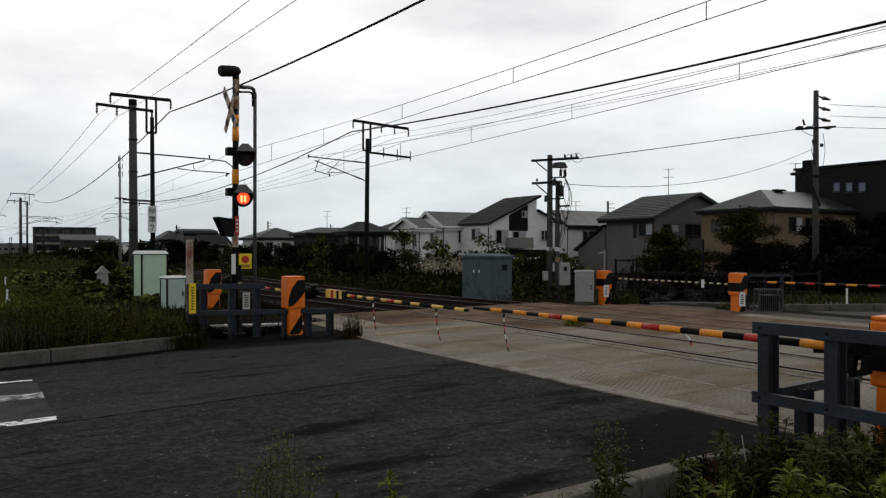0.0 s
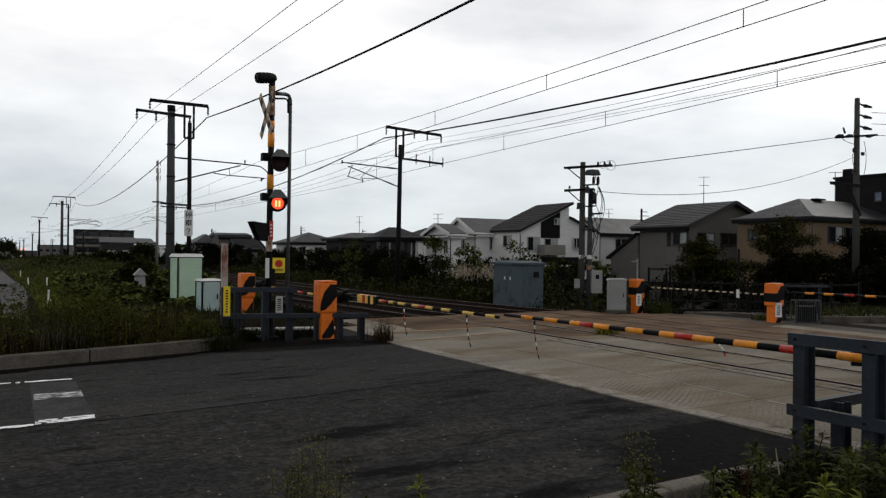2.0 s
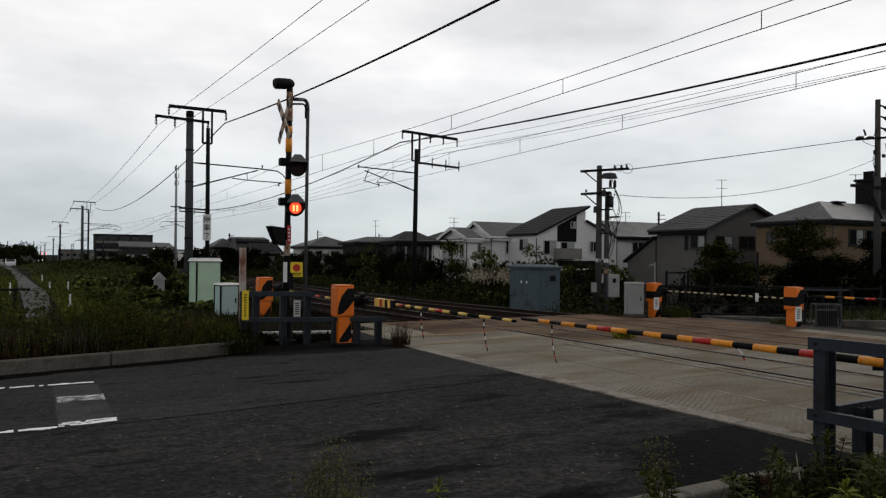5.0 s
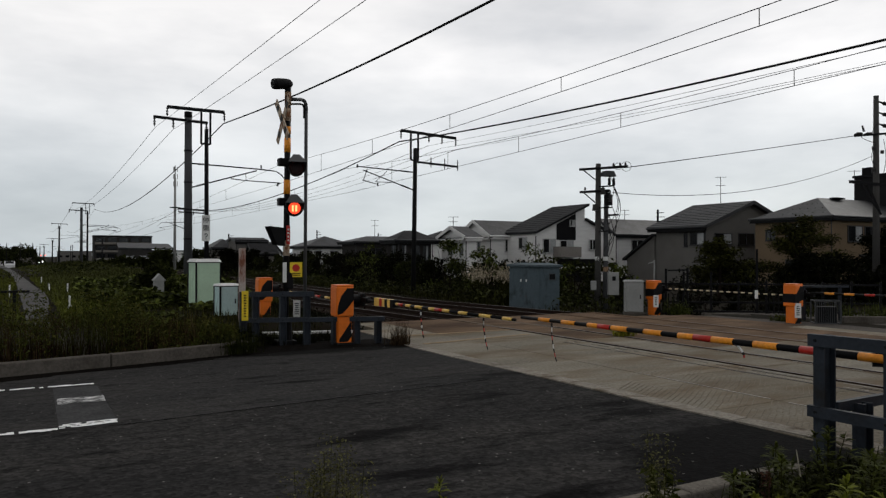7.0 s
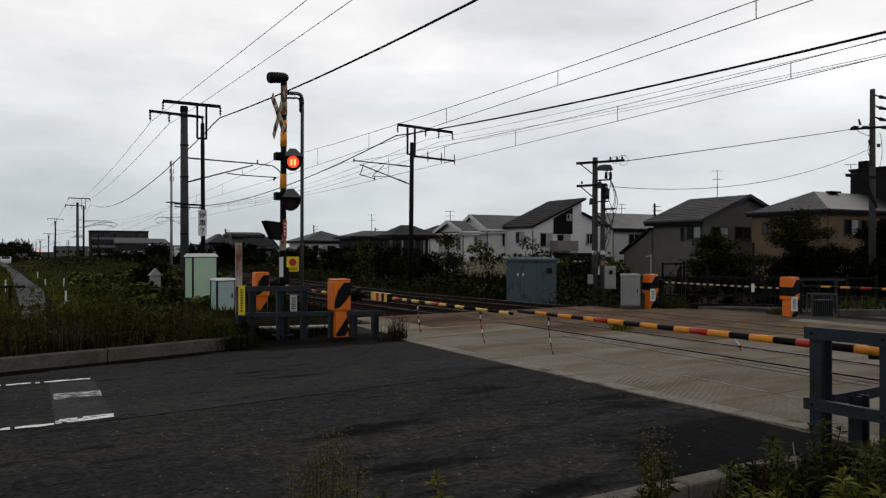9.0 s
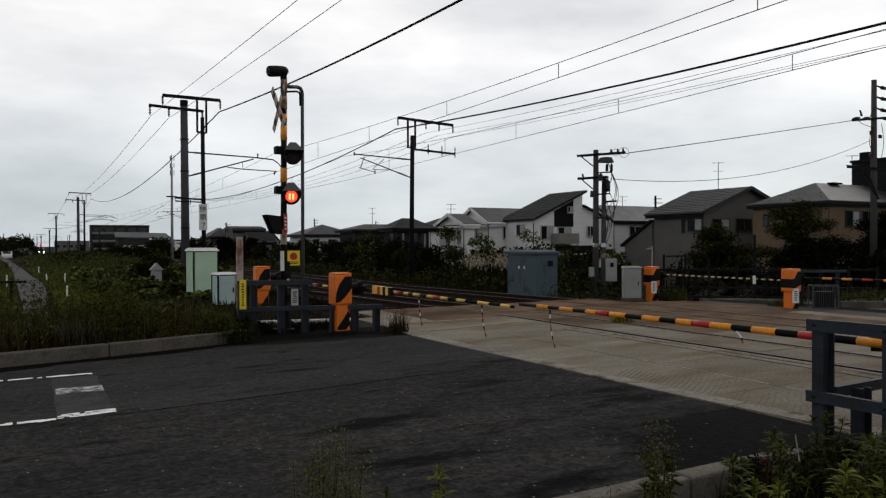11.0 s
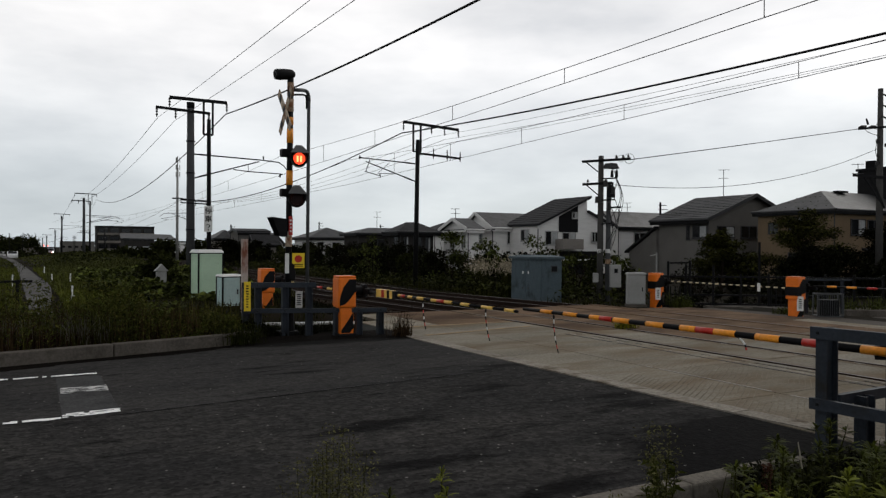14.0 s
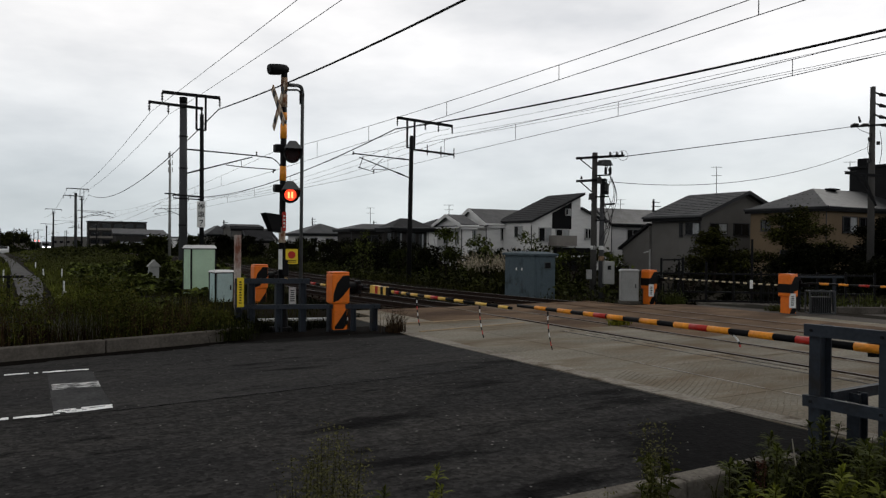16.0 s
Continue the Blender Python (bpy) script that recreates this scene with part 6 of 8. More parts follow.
def add_window(th, face, x0, y0, a, b, za, zb, pane=GLASS, split=True, frame_m=FRAME, base=0.0):
    """A framed window on the -x face (a, b along y) or the -y face (a, b along x)."""
    a, b = min(a, b), max(a, b)
    za, zb = min(za, zb) - base, max(za, zb) - base
    w, h = b - a, zb - za
    wb = bmesh.new()
    t = 0.07
    for u, v, du, dv in ((0, h / 2 - t / 2, w, t), (0, -h / 2 + t / 2, w, t), (-w / 2 + t / 2, 0, t, h), (w / 2 - t / 2, 0, t, h)) + (((0, 0, t, h),) if split else ()):
        box(wb, 0, u, v, 0.10, du, dv)
    win = part("window", wb, frame_m, th)
    c = ((x0 - 0.03, (a + b) / 2) if face == "x" else ((a + b) / 2, y0 - 0.03))
    win.matrix_basis = pose(c[0], c[1], (za + zb) / 2, 0, 0, 0 if face == "x" else 90)
    for pane_m, u, pw in ((GLASS, w / 4, w / 2), (pane, -w / 4, w / 2)) if split else ((pane, 0, w),):
        pb = bmesh.new()
        box(pb, 0.0, u, 0, 0.03, pw - t, h - t)
        part("pane", pb, pane_m, win)
    sb = bmesh.new()
    box(sb, -0.05, 0, -h / 2 - 0.03, 0.12, w + 0.08, 0.05)
    part("sill", sb, frame_m, win)
    return win


def house(name, label, x0, y0, x1, y1, base, eave, ridge, roof, wall_m, roof_m, over=0.45, windows=(), ridge_at=0.5, verge=None):
    """roof: 'y' ridge along y, 'x' ridge along x, 'hip'."""
    th = thing(name, label, "house", (0, 0, base), 0, "houses beyond the tracks")
    e, r = eave - base, ridge - base
    bm = bmesh.new()
    box(bm, (x0 + x1) / 2, (y0 + y1) / 2, e / 2, x1 - x0, y1 - y0, e)
    xm, ym = x0 + (x1 - x0) * ridge_at, y0 + (y1 - y0) * ridge_at
    if roof in ("x", "y"):
        tri = [((x0, y0, e), (x1, y0, e), (xm, y0, r)), ((x0, y1, e), (x1, y1, e), (xm, y1, r))] if roof == "y" else [((x0, y0, e), (x0, y1, e), (x0, ym, r)), ((x1, y0, e), (x1, y1, e), (x1, ym, r))]
        va = [[bm.verts.new(p) for p in t] for t in tri]
        bm.faces.new(va[0])
        bm.faces.new(va[1])
        for k in range(3):
            bm.faces.new((va[0][k], va[0][(k + 1) % 3], va[1][(k + 1) % 3], va[1][k]))
    part("wall", bm, wall_m, th)
    bm = bmesh.new()
    o, tk = over, 0.16
    if roof == "y":
        sl = (r - e) / (xm - x0)
        sr = (r - e) / (x1 - xm)
        for xa, za in ((x0 - o, e - o * sl), (x1 + o, e - o * sr)):
            pts = [(xa, y0 - o, za + tk), (xa, y1 + o, za + tk), (xm, y1 + o, r + tk), (xm, y0 - o, r + tk)]
            poly(bm, pts, tk)
    elif roof == "x":
        sl = (r - e) / (ym - y0)
        sr = (r - e) / (y1 - ym)
        for ya, za in ((y0 - o, e - o * sl), (y1 + o, e - o * sr)):
            pts = [(x0 - o, ya, za + tk), (x1 + o, ya, za + tk), (x1 + o, ym, r + tk), (x0 - o, ym, r + tk)]
            poly(bm, pts, tk)
    else:
        w, d = x1 - x0 + 2 * o, y1 - y0 + 2 * o
        ins = min(w, d) / 2
        X0, X1, Y0, Y1 = x0 - o, x1 + o, y0 - o, y1 + o
        if d >= w:
            ra, rb = ((X0 + X1) / 2, Y0 + ins, r), ((X0 + X1) / 2, Y1 - ins, r)
        else:
            ra, rb = (X0 + ins, (Y0 + Y1) / 2, r), (X1 - ins, (Y0 + Y1) / 2, r)
        ez = e
        c = [(X0, Y0, ez), (X1, Y0, ez), (X1, Y1, ez), (X0, Y1, ez)]
        lo = [bm.verts.new((x, y, z - 0.14)) for x, y, z in c]
        hi = [bm.verts.new(p) for p in c]
        va, vb = bm.verts.new(ra), bm.verts.new(rb)
        bm.faces.new(list(reversed(lo)))
        for k in range(4):
            bm.faces.new((lo[k], lo[(k + 1) % 4], hi[(k + 1) % 4], hi[k]))
        if d >= w:
            bm.faces.new((hi[0], hi[1], va)); bm.faces.new((hi[1], hi[2], vb, va)); bm.faces.new((hi[2], hi[3], vb)); bm.faces.new((hi[3], hi[0], va, vb))
        else:
            bm.faces.new((hi[0], hi[1], vb, va)); bm.faces.new((hi[1], hi[2], vb)); bm.faces.new((hi[2], hi[3], va, vb)); bm.faces.new((hi[3], hi[0], va))
    rf = part("roof", bm, roof_m, th)
    if roof == "y":
        bm = bmesh.new()
        for k in range(1, 13):
            u = k / 13
            box(bm, x0 - o + (xm - x0 + o) * u, (y0 + y1) / 2, e - o * sl + (r - e + o * sl) * u + tk + 0.005, 0.03, y1 - y0 + 2 * o, 0.035)
        part("tile_course", bm, ROOF, rf, "raised edges of the roof courses")
    # dark fascia boards along the verges
    if roof in ("x", "y"):
        for q in (x0, x1) if roof == "y" else (y0, y1):
            bm = bmesh.new()
            s_ = -1 if q in (x0, y0) else 1
            sq = (r - e) / abs((xm if roof == "y" else ym) - q)
            if roof == "y":
                flat_bar(bm, (q + s_ * o, y0 - o - 0.02, e - o * sq + 0.04), (xm, y0 - o - 0.02, r + 0.04), 0.05, 0.3)
            else:
                flat_bar(bm, (x0 - o - 0.02, q + s_ * o, e - o * sq + 0.04), (x0 - o - 0.02, ym, r + 0.04), 0.05, 0.3)
            part("verge_board", bm, verge or FRAME, rf, "white verge board" if verge else "dark verge board")
    # gutters on the two visible sides
    bm = bmesh.new()
    drop = 0.0 if roof == "hip" else over * 0.35
    if roof != "x":
        bar(bm, (x0 - o - 0.03, y0 - o, e - drop), (x0 - o - 0.03, y1 + o, e - drop), 0.09, 0.09, 6)
    if roof != "y":
        bar(bm, (x0 - o, y0 - o - 0.03, e - drop), (x1 + o, y0 - o - 0.03, e - drop), 0.09, 0.09, 6)
    part("gutter", bm, verge or FRAME, rf)
    # boards under the eaves; their black also carries the eave shade
    if roof != "x":
        bm = bmesh.new()
        box(bm, x0 - o + 0.06, (y0 + y1) / 2, e - drop - 0.2, 0.06, y1 - y0 + 2 * o - 0.1, 0.26)
        part("fascia", bm, verge or BLACK, rf)
    if roof != "y":
        bm = bmesh.new()
        box(bm, (x0 + x1) / 2, y0 - o + 0.06, e - drop - 0.2, x1 - x0 + 2 * o - 0.1, 0.06, 0.26 if not verge else 0.16)
        part("fascia", bm, verge or BLACK, rf)
    bm = bmesh.new()
    bar(bm, (x0 - 0.05, y0 - 0.05, 0), (x0 - 0.05, y0 - 0.05, e), 0.045, 0.045, 6)
    part("downpipe", bm, FRAME, th)
    for w in windows:
        add_window(th, w[0], x0, y0, *w[1:5], pane=w[5] if len(w) > 5 else GLASS, frame_m=PALE_FRAME if wall_m is WALL_WHITE else FRAME, base=base)
    return th


# grey house with a dark gable roof
h9 = house("house", "dark grey two-storey house with a grey gabled roof", 50.13, 43.93, 61.1, 49.65, -0.9, 4.36, 6.42, "y", WALL_GREY, ROOF_LIGHT, 0.6,
           [("x", 44.0, 45.6, 2.6, 3.7, PALE_GLASS), ("x", 45.9, 46.3, 2.45, 3.7), ("y", 51.24, 53.42, 2.66, 3.65, PALE_GLASS), ("y", 54.25, 56.34, 2.6, 3.7)])


def snow_guards(parent, spots, size):
    """Small snow guards on a roof, alike pieces."""
    bm = bmesh.new()
    box(bm, 0, 0, 0, *size)
    me = bpy.data.meshes.new("snow_guard")
    bm.to_mesh(me)
    bm.free()
    me.materials.append(BLACK)
    for x, y, z in spots:
        shared("snow_guard", me, parent, pose(x, y, z))


snow_guards(h9, [(49.53 + 6.08 * s_, 43.4 + 6.8 * (k + 0.5) / 12, 5.30 + 2.08 * s_) for k in range(12) for s_ in (0.22, 0.48, 0.74)], (0.07, 0.1, 0.04))
lean = thing("lean_to", "dark lean-to roof on the end of the grey house", "lean-to", (0, 0, -0.9), 0)
bm = bmesh.new()
poly(bm, [(49.6, 49.7, 4.6), (49.6, 53.6, 2.3), (53.5, 53.6, 2.3), (53.5, 49.7, 4.6)], 0.2)
part("roof", bm, ROOF, lean)
bm = bmesh.new()
va = [bm.verts.new((49.95, y_, z_)) for y_, z_ in ((49.75, 0), (53.3, 0), (53.3, 2.25), (49.75, 4.35))]
vb = [bm.verts.new((53.3, v.co.y, v.co.z)) for v in va]
bm.faces.new(va)
bm.faces.new(list(reversed(vb)))
for k in range(4):
    bm.faces.new((va[k], va[(k + 1) % 4], vb[(k + 1) % 4], vb[k]))
part("wall", bm, WALL_GREY, lean)

# beige house with a hipped roof
h10 = house("house", "beige two-storey house with a grey hipped roof", 51.76, 33.6, 64.9, 40.2, -0.9, 4.65, 6.38, "hip", WALL_BEIGE, ROOF_LIGHT, 0.36,
            [("x", 35.96, 37.39, 3.2, 4.2, PALE_GLASS), ("x", 38.3, 39.2, 2.9, 3.8), ("y", 53.75, 55.62, 2.75, 4.0, PALE_GLASS), ("y", 55.9, 57.5, 2.77, 3.98), ("x", 35.2, 37.4, -0.2, 1.4)])
bm = bmesh.new()
poly(bm, [(55.2, 33.94, 2.9), (58.8, 33.94, 2.9), (58.8, 32.2, 1.9), (55.2, 32.2, 1.9)], 0.15)
part("porch_roof", bm, ROOF, h10)
bm = bmesh.new()
box(bm, 57.2, 36.6, 7.28, 1.3, 0.5, 0.12)
part("ridge_vent", bm, BLACK, h10)
snow_guards(h10, [(51.47 + 3.67 * s_, 33.24 + 7.35 * (0.5 + (u - 0.5) * (1 - s_ * 0.9)), 5.57 + 1.73 * s_) for u in (0.1, 0.24, 0.38, 0.52, 0.66, 0.8, 0.93) for s_ in (0.18, 0.42, 0.66)], (0.06, 0.09, 0.06))

# white house with a steep single-pitch roof and a black panel
h7 = thing("house", "white house with a steep dark roof and black wall panel", "house", (0, 0, -0.9), 0, "houses beyond the tracks")
X0, XA, X1, Y0, Y1 = 39.3, 44.95, 47.6, 53.64, 58.6
b0, EV7 = 0.9, 3.75
bm = bmesh.new()
vs0 = [bm.verts.new(p) for p in ((X0, Y0, 0), (XA, Y0, 0), (XA, Y0, 6.25 + b0), (X0, Y0, EV7 + b0))]
vs1 = [bm.verts.new((v.co.x, Y1, v.co.z)) for v in vs0]
bm.faces.new(vs0)
bm.faces.new(list(reversed(vs1)))
for k in range(4):
    bm.faces.new((vs0[k], vs0[(k + 1) % 4], vs1[(k + 1) % 4], vs1[k]))
vs0 = [bm.verts.new(p) for p in ((XA, Y0 + 0.05, 0), (X1, Y0 + 0.05, 0), (X1, Y0 + 0.05, 4.0 + b0), (XA, Y0 + 0.05, 5.1 + b0))]
vs1 = [bm.verts.new((v.co.x, Y1, v.co.z)) for v in vs0]
bm.faces.new(vs0)
bm.faces.new(list(reversed(vs1)))
for k in range(4):
    bm.faces.new((vs0[k], vs0[(k + 1) % 4], vs1[(k + 1) % 4], vs1[k]))
part("wall", bm, WALL_WHITE, h7)
bm = bmesh.new()
sl = (6.25 - EV7) / (XA - X0)
poly(bm, [(X0 - 0.25, Y0 - 0.4, EV7 + b0 - 0.25 * sl + 0.2), (X0 - 0.25, Y1 + 0.4, EV7 + b0 - 0.25 * sl + 0.2), (XA + 0.25, Y1 + 0.4, 6.25 + b0 + 0.25 * sl + 0.2), (XA + 0.25, Y0 - 0.4, 6.25 + b0 + 0.25 * sl + 0.2)], 0.22)
poly(bm, [(XA, Y0 - 0.3, 5.2 + b0), (XA, Y1 + 0.3, 5.2 + b0), (X1 + 0.4, Y1 + 0.3, 3.95 + b0), (X1 + 0.4, Y0 - 0.3, 3.95 + b0)], 0.18)
rf7 = part("roof", bm, ROOF, h7)
bm = bmesh.new()
for k in range(1, 13):
    u = k / 13
    box(bm, X0 - 0.25 + (XA - X0 + 0.5) * u, (Y0 + Y1) / 2, EV7 + b0 - 0.25 * sl + 0.2 + (XA - X0 + 0.5) * sl * u + 0.005, 0.03, Y1 - Y0 + 0.8, 0.035)
part("tile_course", bm, ROOF, rf7, "raised edges of the roof courses")
bm = bmesh.new()
vs = [bm.verts.new(p) for p in ((41.6, Y0 - 0.04, 3.1 + b0), (43.85, Y0 - 0.04, 3.1 + b0), (43.85, Y0 - 0.04, 5.62 + b0), (41.6, Y0 - 0.04, 4.55 + b0))]
bm.faces.new(vs)
part("black_panel", bm, WALL_BLACK, h7, "black cladding panel")
bm = bmesh.new()
box(bm, 42.4, Y0 - 0.6, 2.0 + b0, 2.35, 1.2, 0.95)
part("balcony", bm, mat("balcony_panel", (0.19, 0.175, 0.158), 0.9, 0, 0.15, 1, 20, 0.05, spec=0.04), h7, "dull grey balcony front")
# black slab painted in for the shade inside the open carport
bm = bmesh.new()
box(bm, 43.9, Y0 - 0.1, 0.1 + b0, 4.4, 0.16, 2.5)
part("carport_shade", bm, BLACK, h7, "black slab for the shade of the carport under the balcony")
bm = bmesh.new()
box(bm, 43.9, Y0 - 0.25, 0.55 + b0, 4.4, 0.1, 0.16)
part("carport_beam", bm, WALL_WHITE, h7)
for w in (("x", 54.95, 56.3, 2.25, 3.35, PALE_GLASS), ("y", 40.05, 41.5, 1.9, 3.2, PALE_GLASS), ("y", 42.0, 43.6, 2.35, 3.1, PALE_GLASS), ("y", 43.1, 43.75, 4.4, 5.0, PALE_GLASS), ("y", 45.45, 46.2, 2.2, 3.2)):
    add_window(h7, w[0], X0, Y0 - (0.05 if w[0] == "y" and w[1] > 42 else 0.0), *w[1:5], pane=w[5] if len(w) > 5 else GLASS, frame_m=PALE_FRAME, base=-0.9)
bm = bmesh.new()
bar(bm, (X0 - 0.05, Y0 - 0.05, 0), (X0 - 0.05, Y0 - 0.05, 3.4 + b0), 0.05, 0.05, 6)
part("downpipe", bm, FRAME, h7)

# white house with two gables
house("house", "white house with small front gables and grey roof", 37.4, 58.24, 47.0, 63.56, -0.9, 3.62, 4.95, "x", WALL_WHITE, ROOF_LIGHT, 0.4,
           [("x", 60.0, 61.0, 2.0, 3.0), ("y", 39.0, 40.2, 2.0, 3.2)], verge=WALL_WHITE)
house("house", "low white gabled wing of a house with grey roof", 33.4, 56.05, 34.5, 60.6, -0.9, 3.36, 4.18, "x", WALL_WHITE, ROOF_LIGHT, 0.4,
      [("x", 56.5, 57.2, 1.6, 2.8), ("x", 58.4, 59.3, 1.6, 2.8)], verge=WALL_WHITE)
# wall colour darkened for the shade under the eaves and the dark woodwork
house("house", "house with a dark hipped roof, eave shade in its wall colour", 28.45, 59.71, 31.8, 61.9, -0.9, 3.02, 3.95, "hip", WALL_DARK, ROOF, 0.6, [("y", 28.75, 29.25, 1.2, 2.6, PALE_GLASS), ("y", 29.7, 30.6, 1.2, 2.6), ("y", 30.95, 31.5, 1.2, 2.6, PALE_GLASS), ("x", 60.2, 61.0, 1.5, 2.6)])
house("house", "dark house with a low hipped roof far beyond the tracks", 33.46, 82.11, 42.0, 86.8, -1.0, 3.3, 4.05, "hip", WALL_DARK, ROOF_LIGHT, 0.5, [("y", 35, 37, 1.2, 2.6)])
house("house", "pale house with a grey hipped roof far beyond the tracks", 32.28, 96.52, 39.5, 103.7, -1.0, 2.9, 4.4, "hip", WALL_WHITE, ROOF_LIGHT, 0.5, [("y", 33.2, 34.2, 1.2, 2.3), ("y", 35.4, 36.6, 1.2, 2.3)])
house("house", "pale house with a grey hipped roof far down the line", 20.4, 100.0, 23.3, 105.0, -1.0, 2.65, 3.85, "hip", WALL_TAN, ROOF_LIGHT, 0.4, [("y", 21.4, 22.6, 1.0, 2.1)])
house("house", "brown house with a nearly flat dark roof far down the line", 21.5, 92.0, 25.2, 96.5, -1.0, 3.45, 3.75, "x", WALL_GREY, ROOF, 0.25, [("x", 93.0, 94.2, 1.4, 2.4)])
house("house", "low pale wing with a dark roof far down the line", 22.7, 88.6, 25.5, 91.5, -1.0, 1.95, 2.95, "x", WALL_TAN, ROOF, 0.3, [("y", 23.3, 24.6, 0.5, 1.5)])
house("house", "small white gabled house far down the line", 26.3, 97.0, 28.6, 101.0, -1.0, 2.0, 3.3, "y", WALL_WHITE, ROOF_LIGHT, 0.3, [("y", 27.0, 27.9, 0.6, 1.5)])
for xg, ya, yb, zz in ((33.0, 55.65, 61.0, 3.15), (37.0, 57.84, 61.4, 3.3)):
    ev = thing("pent_roof", "narrow grey pent roof under a white gable", "roof", (0, 0, -0.9), 0, "pent roofs under the gables")
    bm = bmesh.new()
    poly(bm, [(xg - 0.1, ya, zz + 0.9), (xg - 0.1, yb, zz + 0.9), (xg + 0.42, yb, zz + 1.05), (xg + 0.42, ya, zz + 1.05)], 0.1)
    part("slope", bm, ROOF_LIGHT, ev)
    bm = bmesh.new()
    box(bm, xg - 0.12, (ya + yb) / 2, zz + 0.84, 0.05, yb - ya, 0.14)
    part("fascia", bm, WALL_WHITE, ev)
house("house", "dark-roofed house glimpsed between two houses", 39.6, 74.0, 46.0, 79.0, -0.9, 3.3, 4.6, "hip", WALL_WHITE, ROOF, 0.5, [])
house("house", "white house with a grey metal roof between two houses", 51.17, 56.17, 60.5, 60.5, -0.9, 3.95, 5.35, "x", WALL_WHITE, ROOF_LIGHT, 0.4, [("y", 53.2, 54.8, 2.2, 3.3), ("x", 57.2, 58.5, 2.2, 3.3)])
h11 = thing("apartment_block", "black flat-roofed three-storey building with small windows", "building", (63.5, 27.0, -0.9))
bm = bmesh.new()
box(bm, 8, 6.0, 4.75, 16, 12.0, 9.5)
part("wall", bm, mat("charcoal_cladding", (0.0135, 0.0135, 0.014), 0.8, 0, 0.2, 0.5, 20, 0.05, stretch=(1, 1, 5), spec=0.06), h11)
bm = bmesh.new()
box(bm, 8, 6.0, 9.6, 16.3, 12.3, 0.2)
part("parapet", bm, DARK_STEEL, h11)
bm = bmesh.new()
box(bm, 0.8, 11.2, 10.0, 0.8, 0.8, 0.8)
part("roof_tank", bm, WALL_BLACK, h11)
BLUE_GLASS = mat("bluish_glass", (0.10, 0.125, 0.19), 0.2, 0, 0.25, 1.0, 6, 0, spec=0.4)
for k in range(3):
    add_window(h11, "x", 0, 0, 7.87 - 1.09 * k, 8.5 - 1.09 * k, 7.33 - 0.08 * k, 8.15 - 0.08 * k, pane=BLUE_GLASS, split=False)
    add_window(h11, "y", 0, 0, 1.2 + 1.6 * k, 2.1 + 1.6 * k, 7.2, 8.1, pane=BLUE_GLASS, split=False)

for x, y, z, h in ((55.9, 47.2, 6.5, 2.6), (60.2, 37.0, 6.3, 2.6), (35.0, 61.2, 3.9, 1.5), (36.9, 84.4, 3.85, 2.25), (54.3, 58.3, 5.0, 1.5)):
    an = thing("roof_antenna", "thin television antenna standing on a house roof", "antenna", (x, y, z), 0, "roof antennas")
    bm = bmesh.new()
    bar(bm, (0, 0, 0), (0, 0, h), 0.035, 0.03, 6)
    part("mast", bm, STEEL, an)
    for zz, l in ((h * 0.98, 0.36), (h * 0.68, 0.3)):
        bm = bmesh.new()
        bar(bm, (-l, 0.3, zz), (l, -0.3, zz), 0.02, 0.02, 6)
        for k in range(5):
            u = -1 + 0.5 * k
            bar(bm, (u * l - 0.14, u * -0.3 - 0.16, zz), (u * l + 0.14, u * -0.3 + 0.16, zz), 0.012, 0.012, 5)
        part("array", bm, STEEL, an)
for x, y, h in ((52.0, 51.3, 6.1), (38.2, 110, 5.6), (49.6, 112, 5.4), (22.1, 99.0, 4.5), (-6, 300, 6), (-2.5, 340, 6.5), (6, 300, 5), (9.5, 270, 5), (11, 330, 5.5), (-9.5, 280, 5.5), (14.5, 240, 4.5)):
    up = thing("street_pole", "thin dark street pole with a short crossarm far off", "utility pole", (x, y, -1.0), 0, "distant street poles")
    bm = bmesh.new()
    bar(bm, (0, 0, 0), (0, 0, h + 1), 0.14, 0.09, 8)
    part("pole", bm, POLE_DARK, up)
    bm = bmesh.new()
    flat_bar(bm, (-0.15, 0.1, h + 0.7), (0.5, -0.3, h + 0.7), 0.06, 0.06)
    flat_bar(bm, (-0.15, 0.1, h + 0.3), (0.6, -0.35, h + 0.3), 0.06, 0.06)
    flat_bar(bm, (-0.1, 0.06, h - 0.1), (0.45, -0.26, h - 0.1), 0.05, 0.05)
    part("crossarm", bm, DARK_STEEL, up)

# ---- far buildings down the line ----
ab = thing("apartment_block", "dark four-storey apartment block far down the line", "building", (15.9, 268.0, -3.0))
bm = bmesh.new()
box(bm, 9, 5, 5.5, 18, 9, 11.0)
part("wall", bm, WALL_DARK, ab)
bm = bmesh.new()
box(bm, 9, 5, 11.1, 18.4, 9.4, 0.3)
part("parapet", bm, DARK_STEEL, ab)
for lv in range(4):
    for k in range(5):
        bm = bmesh.new()
        box(bm, 2 + 3.5 * k, 0.35, 1.6 + 2.65 * lv, 2.6, 0.1, 1.5)
        part("window", bm, GLASS, ab)
    bm = bmesh.new()
    box(bm, 9, 0.2, 0.6 + 2.65 * lv, 17.5, 0.9, 0.7)
    part("balcony", bm, WALL_TAN, ab)
wh = thing("warehouse", "low dark warehouse with a grey metal roof far down the line", "warehouse", (18.4, 208.0, -2.6))
bm = bmesh.new()
box(bm, 6.6, 4, 2.8, 12.6, 8, 5.6)
part("wall", bm, WALL_DARK, wh)
bm = bmesh.new()
poly(bm, [(-0.4, -0.5, 6.2), (13.4, -0.5, 6.0), (13.2, 8, 7.4), (0, 8, 7.6)], 0.3)
